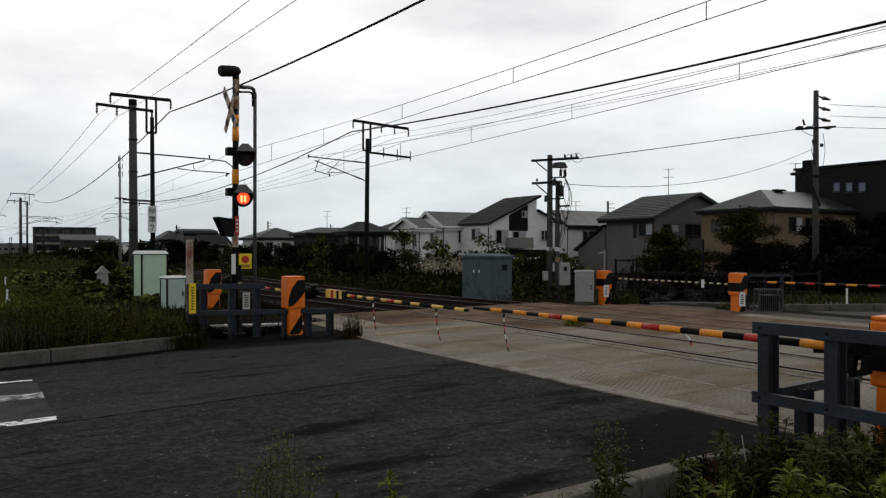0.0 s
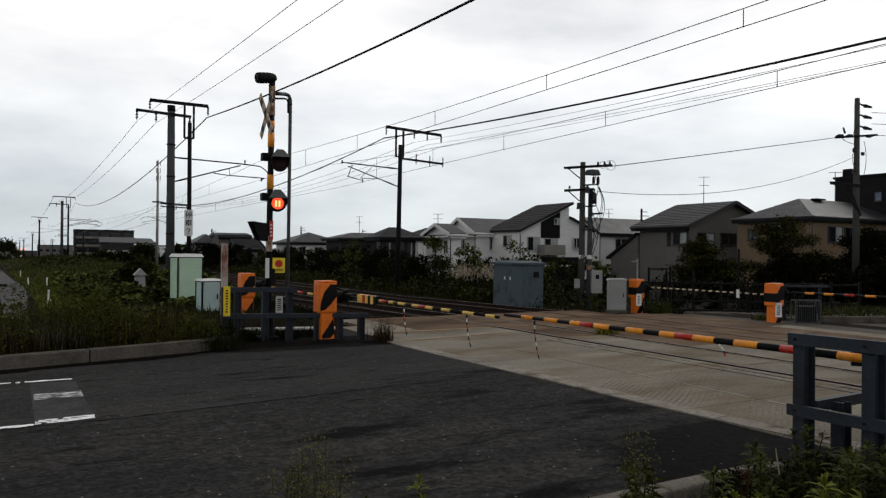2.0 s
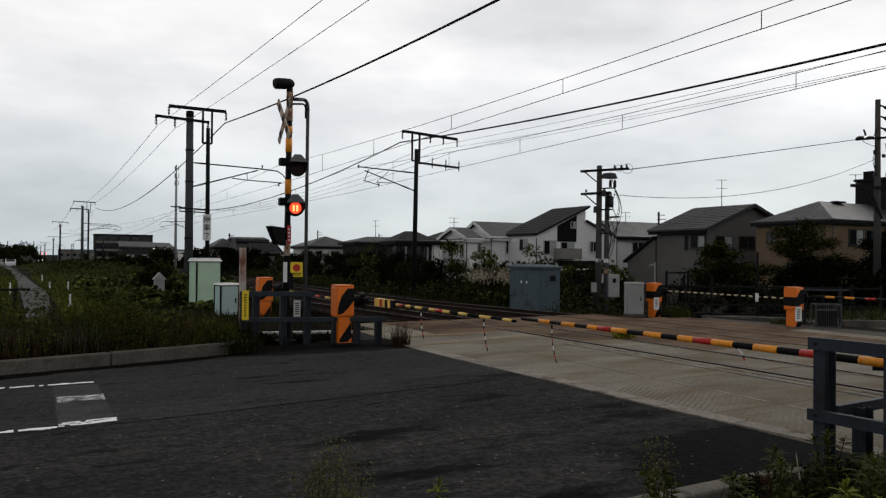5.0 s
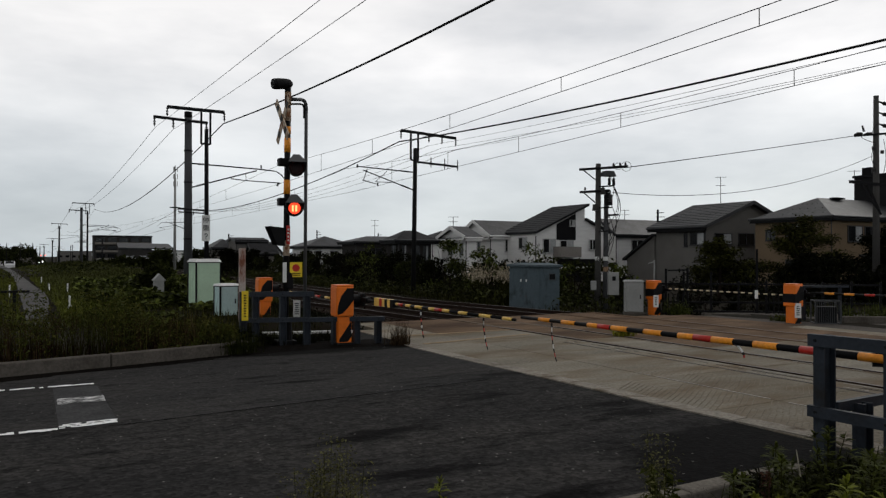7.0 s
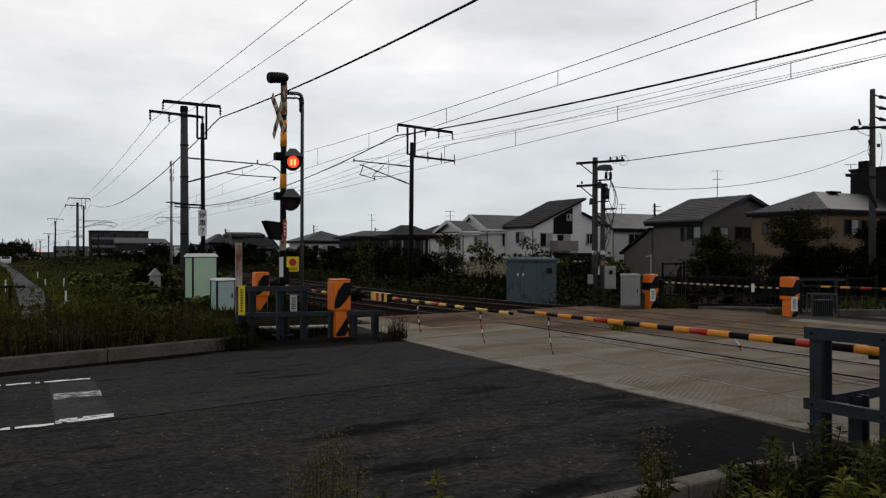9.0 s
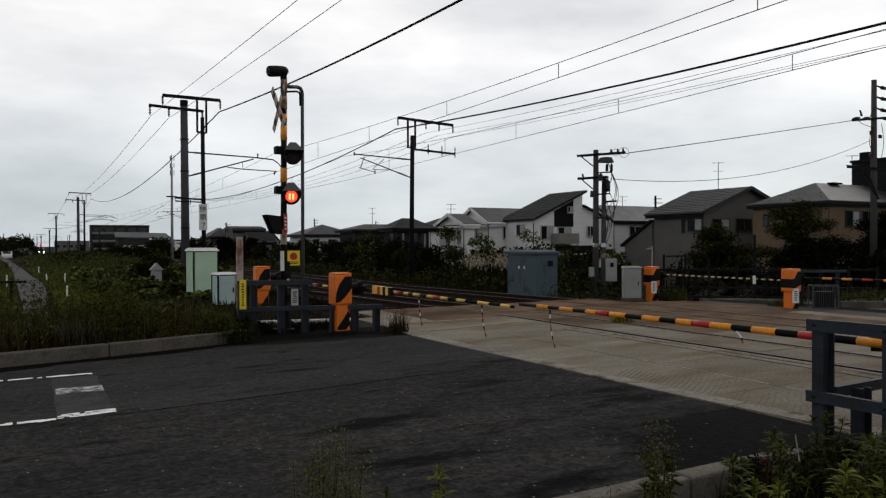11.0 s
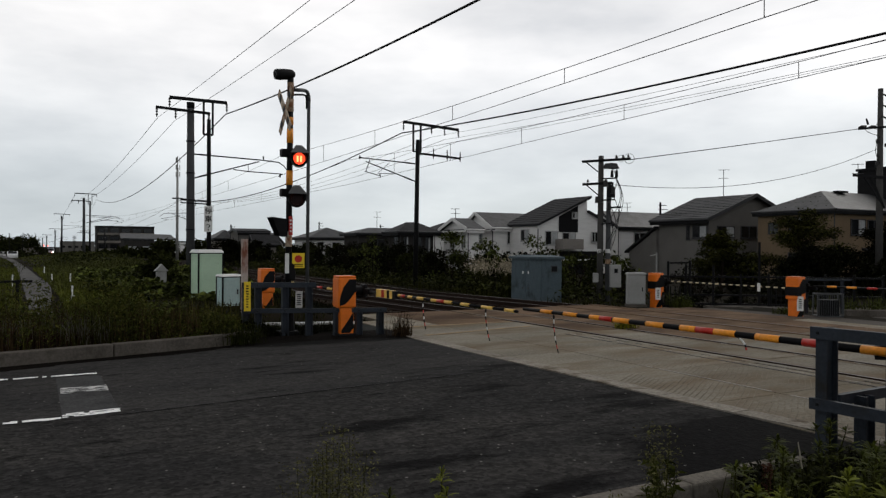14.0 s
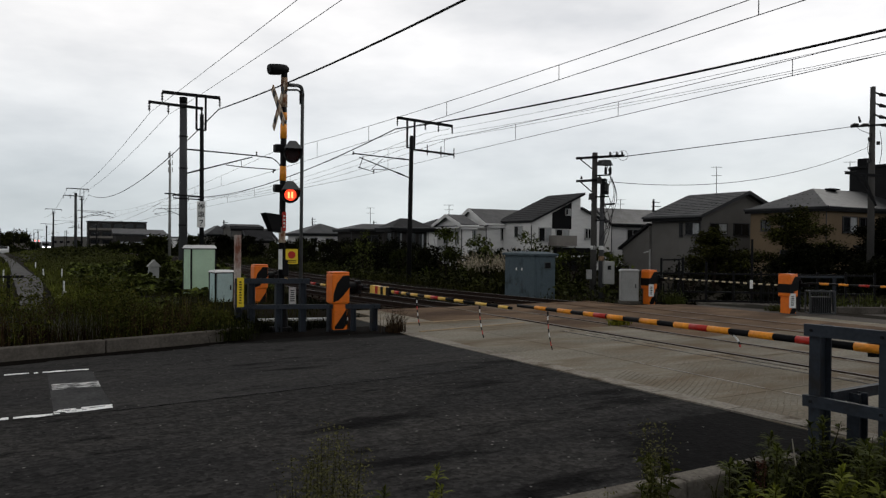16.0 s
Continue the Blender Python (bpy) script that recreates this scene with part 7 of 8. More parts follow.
part("roof", bm, ROOF_LIGHT, wh)
for k in range(3):
    bm = bmesh.new()
    box(bm, 2.4 + 3.9 * k, -0.02, 3.2, 2.8, 0.1, 1.7)
    part("window", bm, PALE_GLASS, wh)
for x, y, w, h, m in ((30, 190, 9, 5.6, WALL_WHITE), (36, 170, 7, 5.2, WALL_WHITE), (-36, 420, 34, 6.6, WALL_TAN), (8, 420, 16, 6.5, WALL_GREY), (26, 150, 6, 4.6, WALL_TAN)):
    fb = thing("far_building", "plain pale low building far in the distance", "building", (x, y, -3.0), 0, "far low buildings")
    bm = bmesh.new()
    box(bm, w / 2, 4, h / 2, w, 8, h)
    part("wall", bm, m, fb)
    bm = bmesh.new()
    box(bm, w / 2, 4, h + 0.1, w + 0.4, 8.4, 0.25)
    part("roof", bm, ROOF_LIGHT, fb)
    for k in range(int(w / 3)):
        bm = bmesh.new()
        box(bm, 1.5 + 3 * k, -0.02, h * 0.6, 1.6, 0.08, 1.1)
        part("window", bm, GLASS, fb)

# parked cars at the end of the path


def car(at, rz, m, label):
    th = thing("parked_car", label, "car", at, rz, "parked cars")
    bm = bmesh.new()
    prof = [(-2.1, 0.3), (2.1, 0.3), (2.15, 0.75), (1.3, 0.95), (0.6, 1.45), (-1.2, 1.48), (-1.95, 1.0), (-2.15, 0.8)]
    va = [bm.verts.new((x, -0.8, z)) for x, z in prof]
    vb = [bm.verts.new((x, 0.8, z)) for x, z in prof]
    bm.faces.new(va)
    bm.faces.new(list(reversed(vb)))
    for k in range(len(prof)):
        bm.faces.new((va[k], va[(k + 1) % len(prof)], vb[(k + 1) % len(prof)], vb[k]))
    part("body", bm, m, th)
    for s in (-1, 1):
        bm = bmesh.new()
        vs = [bm.verts.new((x, s * 0.805, z)) for x, z in ((-1.6, 1.0), (1.0, 0.98), (0.5, 1.38), (-1.1, 1.4))]
        bm.faces.new(vs)
        part("side_window", bm, GLASS, th)
        bm = bmesh.new()
        ends = ((1.24, 1.0), (0.66, 1.42)) if s > 0 else ((-1.88, 1.06), (-1.26, 1.46))
        vs = [bm.verts.new((x + s * 0.012, y_, z + 0.012)) for (x, z), y_ in ((ends[0], -0.68), (ends[0], 0.68), (ends[1], 0.6), (ends[1], -0.6))]
        bm.faces.new(vs)
        part("windscreen", bm, GLASS, th)
        for x in (-1.3, 1.35):
            bm = bmesh.new()
            bar(bm, (x, s * 0.62, 0.3), (x, s * 0.83, 0.3), 0.3, 0.3, 14)
            part("wheel", bm, RUBBER, th)
    return th


for k, (x, y) in enumerate(((-4.6, 150), (-6.9, 158))):
    car((x, y, float(land(x, y)) + 0.02), 92 - 6 * k, CAR_WHITE if k % 2 == 0 else GREY_CAB, "white car parked far off by the path" if k % 2 == 0 else "grey car parked far off by the path")

# the other crossing's red lamps, far down the line, and the coming train
fs = thing("far_crossing_signal", "distant crossing signal with a pair of lit red lamps", "crossing signal", (1.9, 491.0, -4.0))
bm = bmesh.new()
bar(bm, (0, 0, 0), (0, 0, 6.2), 0.12, 0.1, 8)
part("post", bm, BLACK, fs)
for u in (-1.0, 1.0):
    bm = bmesh.new()
    bar(bm, (u, -0.1, 5.35), (u, -0.25, 5.35), 0.36, 0.36, 14)
    part("lamp", bm, RED_FAR, fs, "lit red lamp")
bm = bmesh.new()
box(bm, 0, 0, 5.35, 2.1, 0.1, 0.12)
part("lamp_arm", bm, BLACK, fs)

train = thing("train", "commuter train with two lit headlights approaching far down the line", "train", (1.0, 400, -2.4))
bm = bmesh.new()
box(bm, 0, 10, 1.95, 2.8, 20, 2.7, 0, 0.2)
part("body", bm, mat("train_paint", (0.30, 0.31, 0.33), 0.4, 0.2, 0.1, 1, 20, 0), train)
bm = bmesh.new()
box(bm, 0, 10, 3.4, 2.4, 19.5, 0.35, 0, 0.1)
part("roof", bm, ROOF, train)
bm = bmesh.new()
box(bm, 0, -0.02, 2.55, 2.3, 0.06, 0.9)
part("windscreen", bm, GLASS, train)
bm = bmesh.new()
box(bm, 0, -0.02, 1.15, 2.7, 0.05, 0.35)
part("front_band", bm, RED, train)
for u in (-0.95, 0.95):
    bm = bmesh.new()
    bar(bm, (u, -0.02, 1.35), (u, -0.12, 1.35), 0.42, 0.42, 14)
    part("headlight", bm, HEADLIGHT, train, "bright lit headlight")
for y in (3, 17):
    bm = bmesh.new()
    box(bm, 0, y, 0.4, 2.0, 2.6, 0.6)
    part("bogie", bm, BLACK, train)

# ---- plants ----


def lz(x, y):
    return float(land(x, y))


def scatter(n, x0, x1, y0, y1, keep=None):
    p = np.stack([RNG.uniform(x0, x1, n), RNG.uniform(y0, y1, n)], 1)
    if keep is not None:
        p = p[keep(p[:, 0], p[:, 1])]
    return np.concatenate([p, land(p[:, 0], p[:, 1])[:, None]], 1)


def clumpy(p, scale, cut):
    """Keeps the points where a smooth pattern is high, so that growth comes in patches."""
    v = np.array([noise.noise(Vector((a * scale, b * scale, 3.1))) for a, b, _ in p])
    return p[v > cut]


def verge(x, y):
    """North verge between the kerb and the path."""
    edge = np.interp(x, [-20, -0.4, 1.0, 2.8, 3.4, 5.6], [11.2, 11.32, 11.66, 12.15, 13.1, 13.6])
    return (y > edge) & ~((x > -0.7) & (x < 0.4) & (y > 17.5)) & (x < 5.4)


# tall mixed weeds along the near edge of the verge
p = scatter(9000, -9, 5.2, 11.2, 14.6, verge)
p = p[(np.abs(p[:, 0] + 0.1) > 0.75) | (RNG.uniform(0, 1, len(p)) < 0.4)]
p1 = clumpy(p, 0.9, -0.12)
p1 = p1[(p1[:, 0] < 1.5) | (RNG.uniform(0, 1, len(p1)) < 0.12)]
tagged(cloud("tall_grass", *join(blades(p1, 0.42, 0.014, 0.5), blades(p[:1800], 0.2, 0.02, 0.7)), GRASS), "tall ragged grass along the concrete kerb", "grass", kind="stuff")
p = clumpy(scatter(6200, -9, 2.3, 11.2, 14.2, verge), 1.1, -0.05)
tagged(cloud("dry_weed_stems", *blades(p, 0.46, 0.012, 0.3), DRY), "brown dry weed stems along the kerb", "weeds", kind="stuff")
wp = clumpy(scatter(2600, -8, 4.4, 11.4, 16.2, verge), 0.8, -0.15)
wp = wp[(np.abs(wp[:, 0] + 0.1) > 0.75) | (RNG.uniform(0, 1, len(wp)) < 0.35)]
cs = []
for a, b, c in wp:
    h = random.uniform(0.2, 0.6) * (1.0 if b < 14.4 else 0.55) * (1.0 if a < 1.6 else 0.35)
    if a > 2.6 and b > 14.6:
        continue
    for k in range(26 if b > 12.2 else 12):
        u = random.uniform(0.25, 1.0)
        cs.append((a + random.gauss(0, 0.09), b + random.gauss(0, 0.09), c + h * u))
tagged(cloud("verge_weeds", *leaves(cs, 0.05, 0.9, 0.34), LEAF), "leafy green weeds on the verge", "weeds", kind="stuff")

# rusty stems thick along the kerb, and pale straw where the path comes out
p = scatter(9000, -9, 3.2, 11.2, 12.5, verge)
tagged(cloud("rusty_weed_stems", *blades(p, 0.2, 0.010, 0.35), mat("rusty_stems", (0.017, 0.0085, 0.005), 0.95, 0, 0.4, 0.9, 8, 0, island=0.6, spec=0.02)), "reddish brown weed stems thick along the kerb", "weeds", kind="stuff")
p = clumpy(scatter(800, -0.8, 0.95, 11.8, 13.6, verge), 1.6, -0.1)
tagged(cloud("pale_straw", *blades(p, 0.36, 0.010, 0.5), mat("pale_straw", (0.085, 0.078, 0.064), 0.95, 0, 0.3, 1.5, 8, 0, island=0.5, spec=0.02)), "pale dead straw stems in front of the path", "weeds", kind="stuff")

# taller feathery weeds standing in clumps over the grass
tall = clumpy(scatter(1150, -9, 3.0, 11.4, 14.4, verge), 1.1, -0.12)
tall = tall[(np.abs(tall[:, 0] + 0.1) > 0.75) | (RNG.uniform(0, 1, len(tall)) < 0.4)]
lv, ol, st = [], [], []
for a, b, c in tall:
    h = random.uniform(0.5, 0.95) * (1.0 if a < 1.5 else 0.38)
    la, lb = random.gauss(0, 0.10), random.gauss(0, 0.10)
    st.append((a, b, c))
    for k in range(48):
        u = random.uniform(0.22, 1.0)
        w = 0.045 + 0.075 * (1 - u)
        (lv if random.random() < 0.55 else ol).append((a + la * u + random.gauss(0, w), b + lb * u + random.gauss(0, w), c + h * u))
tagged(cloud("tall_weed_leaves", *leaves(lv, 0.075, 0.6, 0.35), WEED), "tall feathery green weeds over the verge grass", "weeds", kind="stuff")
tagged(cloud("tall_weed_tops", *join(leaves(ol, 0.06, 0.7, 0.3), blades(st, 0.6, 0.012, 0.25)), mat("olive_weed", (0.068, 0.064, 0.015), 0.9, 0, 0.35, 1, 8, 0, island=0.55, spec=0.04)), "olive-brown seed heads and stems of tall weeds", "weeds", kind="stuff")
# bright grass beside the path
def off_path(x, y):
    """True beside the paved path."""
    yy = [15, 19.5, 25.7, 37.7, 56, 80, 120, 165]
    return (x < np.interp(y, yy, [-0.36, -0.4, -0.58, -0.9, -1.5, -2.8, -5.8, -10.4])) | (x > np.interp(y, yy, [0.48, 0.46, 0.35, -0.06, -0.72, -1.6, -4.0, -8.0]))


p = scatter(10500, -3.0, 1.7, 17, 50, off_path)
p = np.concatenate([clumpy(p, 0.6, -0.2), scatter(5200, 0.42, 1.45, 18, 36, off_path)])
p[:, 2] = np.maximum(p[:, 2], 0.1)
tagged(cloud("path_grass", *blades(p, 0.2, 0.03, 0.7), mat("path_grass_green", (0.066, 0.074, 0.012), 0.85, 0, 0.4, 0.4, 6, 0, island=0.5, spec=0.04)), "bright rough grass along the edge of the path", "grass", kind="stuff")

far = scatter(12000, -16, 7.5, 46, 150, off_path)
tagged(cloud("far_path_grass", *blades(far, 0.12, 0.12, 0.9), mat("far_grass_green", (0.046, 0.052, 0.011), 0.85, 0, 0.4, 0.2, 4, 0, island=0.5, spec=0.04)), "rough green grass far along the path", "grass", kind="stuff")

# vines over the embankment
p = scatter(56000, 0.6, 8.2, 15.4, 36, lambda x, y: (x < 7.6) & verge(np.minimum(x, 5.0), y) & ~((x > 2.75) & (y < 20.0)) & ~((x > 4.6) & (y < 24.5)) & ((x > 1.25) | (y < 17)))
p = clumpy(p, 0.6, 0.0)
p = p[np.hypot(p[:, 0] - 3.4, p[:, 1] - 25.7) > 0.85]
hgt = np.where(p[:, 1] < 22, 0.45, 1.0) * (0.06 + 0.5) * np.array([0.5 + 0.5 * noise.noise(Vector((a * 0.8, b * 0.8, 7.7))) for a, b, _ in p])
q = p.copy()
q[:, 2] += hgt * RNG.uniform(0.4, 1.25, len(p))
tagged(cloud("vine_cover", *leaves(q, 0.16, 0.45, 0.85), VINE), "thick broad-leaved vines covering the embankment", "vines", kind="stuff")
p = scatter(34000, 0.2, 9.0, 24, 70, off_path)
tagged(cloud("bank_grass", *blades(p, 0.26, 0.035, 0.9), mat("bank_grass_green", (0.040, 0.044, 0.012), 0.9, 0, 0.5, 0.35, 4, 0, island=0.5, spec=0.03)), "rough dull green grass over the back of the embankment", "grass", kind="stuff")
p = scatter(15000, -14, 7.8, 55, 170, lambda x, y: ~((x > -9) & (x < 0.8)))
p[:, 2] += RNG.uniform(0.0, 0.35, len(p))
tagged(cloud("far_bank_growth", *leaves(p, 0.30, 0.5, 0.6), LEAF_MID), "rough green growth along the far embankment", "weeds", kind="stuff")
p = scatter(5200, -22, -0.9, 17, 70)
tagged(cloud("meadow_grass", *blades(p, 0.2, 0.03, 0.6), GRASS), "rough meadow grass beyond the path", "grass", kind="stuff")

p = scatter(2400, 2.6, 5.4, 14.4, 21.5, verge)
tagged(cloud("cabinet_grass", *blades(p, 0.15, 0.014, 0.8), GRASS), "short dark grass round the trackside cabinets", "grass", kind="stuff")

# growth between and beyond the tracks
p = np.concatenate([scatter(4200, 15.4, 18.5, 17.2, 60, lambda x, y: ~((x < 17.6) & (y > 21.4) & (y < 24.6)) & ((y > 21) | (x < 15.9))), scatter(900, 6.3, 7.7, 22.0, 40)])
tagged(cloud("trackside_grass", *blades(p, 0.40, 0.03, 0.5), GRASS), "rough grass beside the tracks", "grass", kind="stuff")
p = scatter(9000, 15.6, 20.5, 19.5, 75, lambda x, y: (x > 15.2 + 0.012 * y) & ~((x < 18.0) & (y < 24.6) & (y > 20.6)))
p = clumpy(p, 0.5, -0.25)
p[:, 2] += RNG.uniform(0.0, 0.75, len(p))
tagged(cloud("far_side_weeds", *leaves(p, 0.22, 0.5, 0.5), LEAF_MID), "dark weeds beyond the tracks", "weeds", kind="stuff")
p = np.concatenate([scatter(60, 16.3, 17.0, 15.3, 16.0), scatter(1900, 18.6, 27, 8.4, 13.2, lambda x, y: (y > 11.75 - (x - 18) * 0.56) & (y < 13.6 - (x - 18) * 0.5))])
p[:, 2] = np.maximum(p[:, 2], -0.08)
tagged(cloud("planter_grass", *join(blades(p, 0.42, 0.025, 0.5), leaves(p + np.array([0, 0, 0.2]), 0.12, 0.5, 0.5)), mat("planter_green", (0.034, 0.040, 0.009), 0.85, 0, 0.5, 0.6, 6, 0, island=0.7, spec=0.04)), "green weeds in the roadside planter", "weeds", kind="stuff")
wpst = thing("delineator_post", "thin white marker post in the roadside planter", "marker post", (19.5, 10.55, -0.35))
bm = bmesh.new()
bar(bm, (0, 0, 0), (0, 0, 0.85), 0.028, 0.026, 8)
part("post", bm, WHITE, wpst)
p = np.concatenate([scatter(170, 16.35, 16.75, 15.2, 15.8), scatter(120, 16.6, 17.4, 12.0, 12.5)])
p[:, 2] = -0.12
tagged(cloud("gate_grass", *join(blades(p, 0.2, 0.02, 0.8), leaves(np.repeat(p, 5, 0) + RNG.uniform(-1, 1, (len(p) * 5, 3)) * np.array([0.1, 0.1, 0.08]) + np.array([0, 0, 0.12]), 0.06, 0.7, 0.4)), WEED), "bright grass tufts at the foot of the far gates", "grass", kind="stuff")


def near(s):
    """A scatter that stays close to its clump."""
    return max(-1.5 * s, min(1.5 * s, random.gauss(0, s)))


def shrub(name, label, at, rx, ry, h, n, size, m=LEAF_DARK, category="shrub", group="shrubs beyond the tracks", stems=5):
    """An uneven shrub: forked stems and clumps of leaves with gaps."""
    x, y = at
    th = thing(name, label, category, (x, y, lz(x, y) - 0.03), random.uniform(0, 360), group)
    tips = []
    for k in range(stems):
        bm = bmesh.new()
        a = 2 * math.pi * k / stems + random.uniform(-0.4, 0.4)
        r = random.uniform(0.25, 0.8)
        mid = Vector((rx * r * 0.5 * math.cos(a), ry * r * 0.5 * math.sin(a), h * 0.45))
        tip = Vector((rx * r * math.cos(a), ry * r * math.sin(a), h * random.uniform(0.6, 0.95)))
        bar(bm, (0.05 * math.cos(a), 0.05 * math.sin(a), 0), mid, 0.03, 0.02, 5)
        bar(bm, mid, tip, 0.02, 0.008, 5)
        tips += [mid, tip]
        part("stem", bm, BARK, th)
    cs = []
    clumps = []
    for _ in range(max(9, n // 70)):
        a, r = random.uniform(0, 2 * math.pi), math.sqrt(random.random())
        zz = random.uniform(0.06, 1.0)
        w = (1 - zz ** 3 * 0.6)
        clumps.append((rx * r * w * math.cos(a), ry * r * w * math.sin(a), h * zz, random.uniform(0.12, 0.26)))
    for k in range(n):
        c = random.choice(clumps)
        s = c[3] * (rx + ry + h) / 2.4
        cs.append((c[0] + near(s * 0.5), c[1] + near(s * 0.5), max(0.03, c[2] + near(s * 0.4))))
    cloud("foliage", *leaves(cs, size, 0.6, 0.55), m, th)
    return th


random.seed(11)
# hedge-like row behind the far track
y = 24.8
while y < 85:
    x = 17.0 + 0.03 * y + random.uniform(-0.6, 0.9)
    h = random.uniform(1.9, 2.7) - (0.35 if y < 38 else 0.0)
    shrub("wild_shrub", "dense dark wild shrub beyond the tracks", (x + 0.9, y), random.uniform(0.8, 1.3), random.uniform(0.9, 1.4), h, int(900 + 200 * random.random()), 0.19, random.choice([LEAF_DARK, LEAF_MID, LEAF_SHADED, LEAF_SHADED]))
    y += random.uniform(1.1, 1.9) * (1 + y / 90)
# a denser dark belt in front of the gardens
y = 27.0
while y < 120:
    x = 21.5 + 0.05 * y + random.uniform(-0.8, 0.8)
    shrub("hedge_shrub", "dense dark hedge shrub in front of the gardens", (x, y), random.uniform(1.3, 1.9), random.uniform(1.5, 2.1), random.uniform(2.0, 2.75) - (0.4 if y < 46 else 0.0), 1500, 0.24, random.choice([LEAF_DARK, LEAF_SHADED]), "hedge", "hedge in front of the gardens", 4)
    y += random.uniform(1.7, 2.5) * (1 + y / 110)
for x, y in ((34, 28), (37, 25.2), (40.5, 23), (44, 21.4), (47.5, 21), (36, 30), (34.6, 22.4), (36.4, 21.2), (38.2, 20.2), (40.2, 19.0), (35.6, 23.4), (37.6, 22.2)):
    shrub("hedge_shrub", "dense dark hedge shrub in front of the gardens", (x, y), 1.7, 1.8, random.uniform(1.7, 2.3), 1400, 0.24, LEAF_SHADED, "hedge", "hedge in front of the gardens", 4)
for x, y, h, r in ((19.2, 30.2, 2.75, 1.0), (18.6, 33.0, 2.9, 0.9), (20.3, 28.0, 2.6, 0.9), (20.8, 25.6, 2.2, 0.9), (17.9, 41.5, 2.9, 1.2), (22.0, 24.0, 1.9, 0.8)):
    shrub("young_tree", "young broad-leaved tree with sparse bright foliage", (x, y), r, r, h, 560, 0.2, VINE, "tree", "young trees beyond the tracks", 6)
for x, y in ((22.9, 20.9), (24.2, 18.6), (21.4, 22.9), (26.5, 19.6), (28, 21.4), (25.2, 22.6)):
    shrub("garden_shrub", "dark garden shrub behind the far railing", (x, y), 0.9, 1.0, random.uniform(1.1, 1.7), 380, 0.16, LEAF_SHADED)

# shade beneath the hedge, built up from added low shrubs behind the railing
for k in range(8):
    shrub("garden_shrub", "low blackish shrub added for the shade beneath the hedge", (18.7 + 0.66 * k + random.uniform(-0.1, 0.1), 18.3 - 0.5 * k + random.uniform(-0.1, 0.1)), 0.5, 0.45, random.uniform(0.75, 1.0), 420, 0.13, LEAF_SHADED)


def tree(label, at, h, r, n, lean=0.0, low=0.25, m=LEAF_SHADED):
    x, y = at
    th = thing("tree", label, "tree", (x, y, lz(x, y) - 0.05), random.uniform(0, 360), "garden trees")
    bm = bmesh.new()
    bar(bm, (0, 0, 0), (lean, 0, h * 0.45), 0.11, 0.075, 9)
    bar(bm, (lean, 0, h * 0.45), (lean * 1.5, 0.1, h * 0.9), 0.075, 0.02, 8)
    part("trunk", bm, BARK, th)
    clumps = []
    for k in range(13):
        a = k * 2.4 + random.uniform(-0.4, 0.4)
        z0 = h * (low + (0.86 - low) * k / 13)
        rr = r * random.uniform(0.6, 1.05) * (1.0 - 0.68 * (k / 13) ** 1.6)
        tip = Vector((rr * math.cos(a), rr * math.sin(a), z0 + h * random.uniform(0.02, 0.14)))
        bm = bmesh.new()
        bar(bm, (lean, 0, z0), tip, 0.035, 0.01, 6)
        part("limb", bm, BARK, th)
        for u in (0.45, 0.65, 0.85, 1.0):
            c = Vector((lean, 0, z0)).lerp(tip, u)
            clumps.append((c.x, c.y, c.z, 0.145 * r * random.uniform(0.75, 1.2)))
    clumps += [(random.gauss(0, 0.2), random.gauss(0, 0.2), h * random.uniform(0.78, 0.95), 0.10 * r) for _ in range(4)]
    cs = []
    for k in range(n):
        c = random.choice(clumps)
        cs.append((c[0] + near(c[3]), c[1] + near(c[3]), c[2] + near(c[3] * 0.5)))
    cloud("crown", *leaves(cs, 0.165, 0.5, 0.6), m, th)
    return th


tree("dark broad-leaved garden tree before the grey house", (32.55, 27.6), 3.5, 1.85, 6800, 0.1, 0.2, LEAF_TREE)
tree("taller dark garden tree before the beige house", (38.3, 26.9), 4.85, 2.7, 11500, -0.1, 0.12, LEAF_TREE)
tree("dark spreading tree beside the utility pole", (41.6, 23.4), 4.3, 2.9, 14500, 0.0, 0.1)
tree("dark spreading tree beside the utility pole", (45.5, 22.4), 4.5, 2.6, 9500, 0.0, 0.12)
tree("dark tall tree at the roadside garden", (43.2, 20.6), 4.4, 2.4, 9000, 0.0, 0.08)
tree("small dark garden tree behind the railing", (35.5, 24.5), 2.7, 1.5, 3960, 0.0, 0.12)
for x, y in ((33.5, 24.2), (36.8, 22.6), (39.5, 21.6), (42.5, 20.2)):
    shrub("garden_shrub", "dark clipped shrub along the garden edge", (x, y), 1.3, 1.2, random.uniform(1.3, 1.9), 520, 0.17, LEAF_SHADED)
# round bush by the instrument box, dark trees far down the line
shrub("round_bush", "large dark rounded bush on the embankment", (3.4, 26.2), 0.6, 0.6, 1.02, 3800, 0.14, LEAF_DARK, "bush", "bushes on the embankment", 7)
shrub("round_bush", "dark bush on the embankment behind the cabinet", (5.6, 27.0), 0.7, 0.8, 1.0, 700, 0.16, LEAF_DARK, "bush", "bushes on the embankment", 6)
for x, y, rr, h in ((-14, 300, 9, 6.5), (-6, 310, 8, 7), (13.5, 300, 4, 4.5), (14, 150, 5, 1.9), (19, 150, 4, 1.9), (12.5, 175, 5, 1.7), (24, 140, 5, 3.4), (29, 120, 5, 3.0), (17.5, 128, 4, 3.0)):
    shrub("distant_trees", "dark clump of trees far down the line", (x, y), rr, rr * 0.6, h, 900 if h < 6 else 3600, 0.9, LEAF_DARK, "trees", "distant trees", 5)

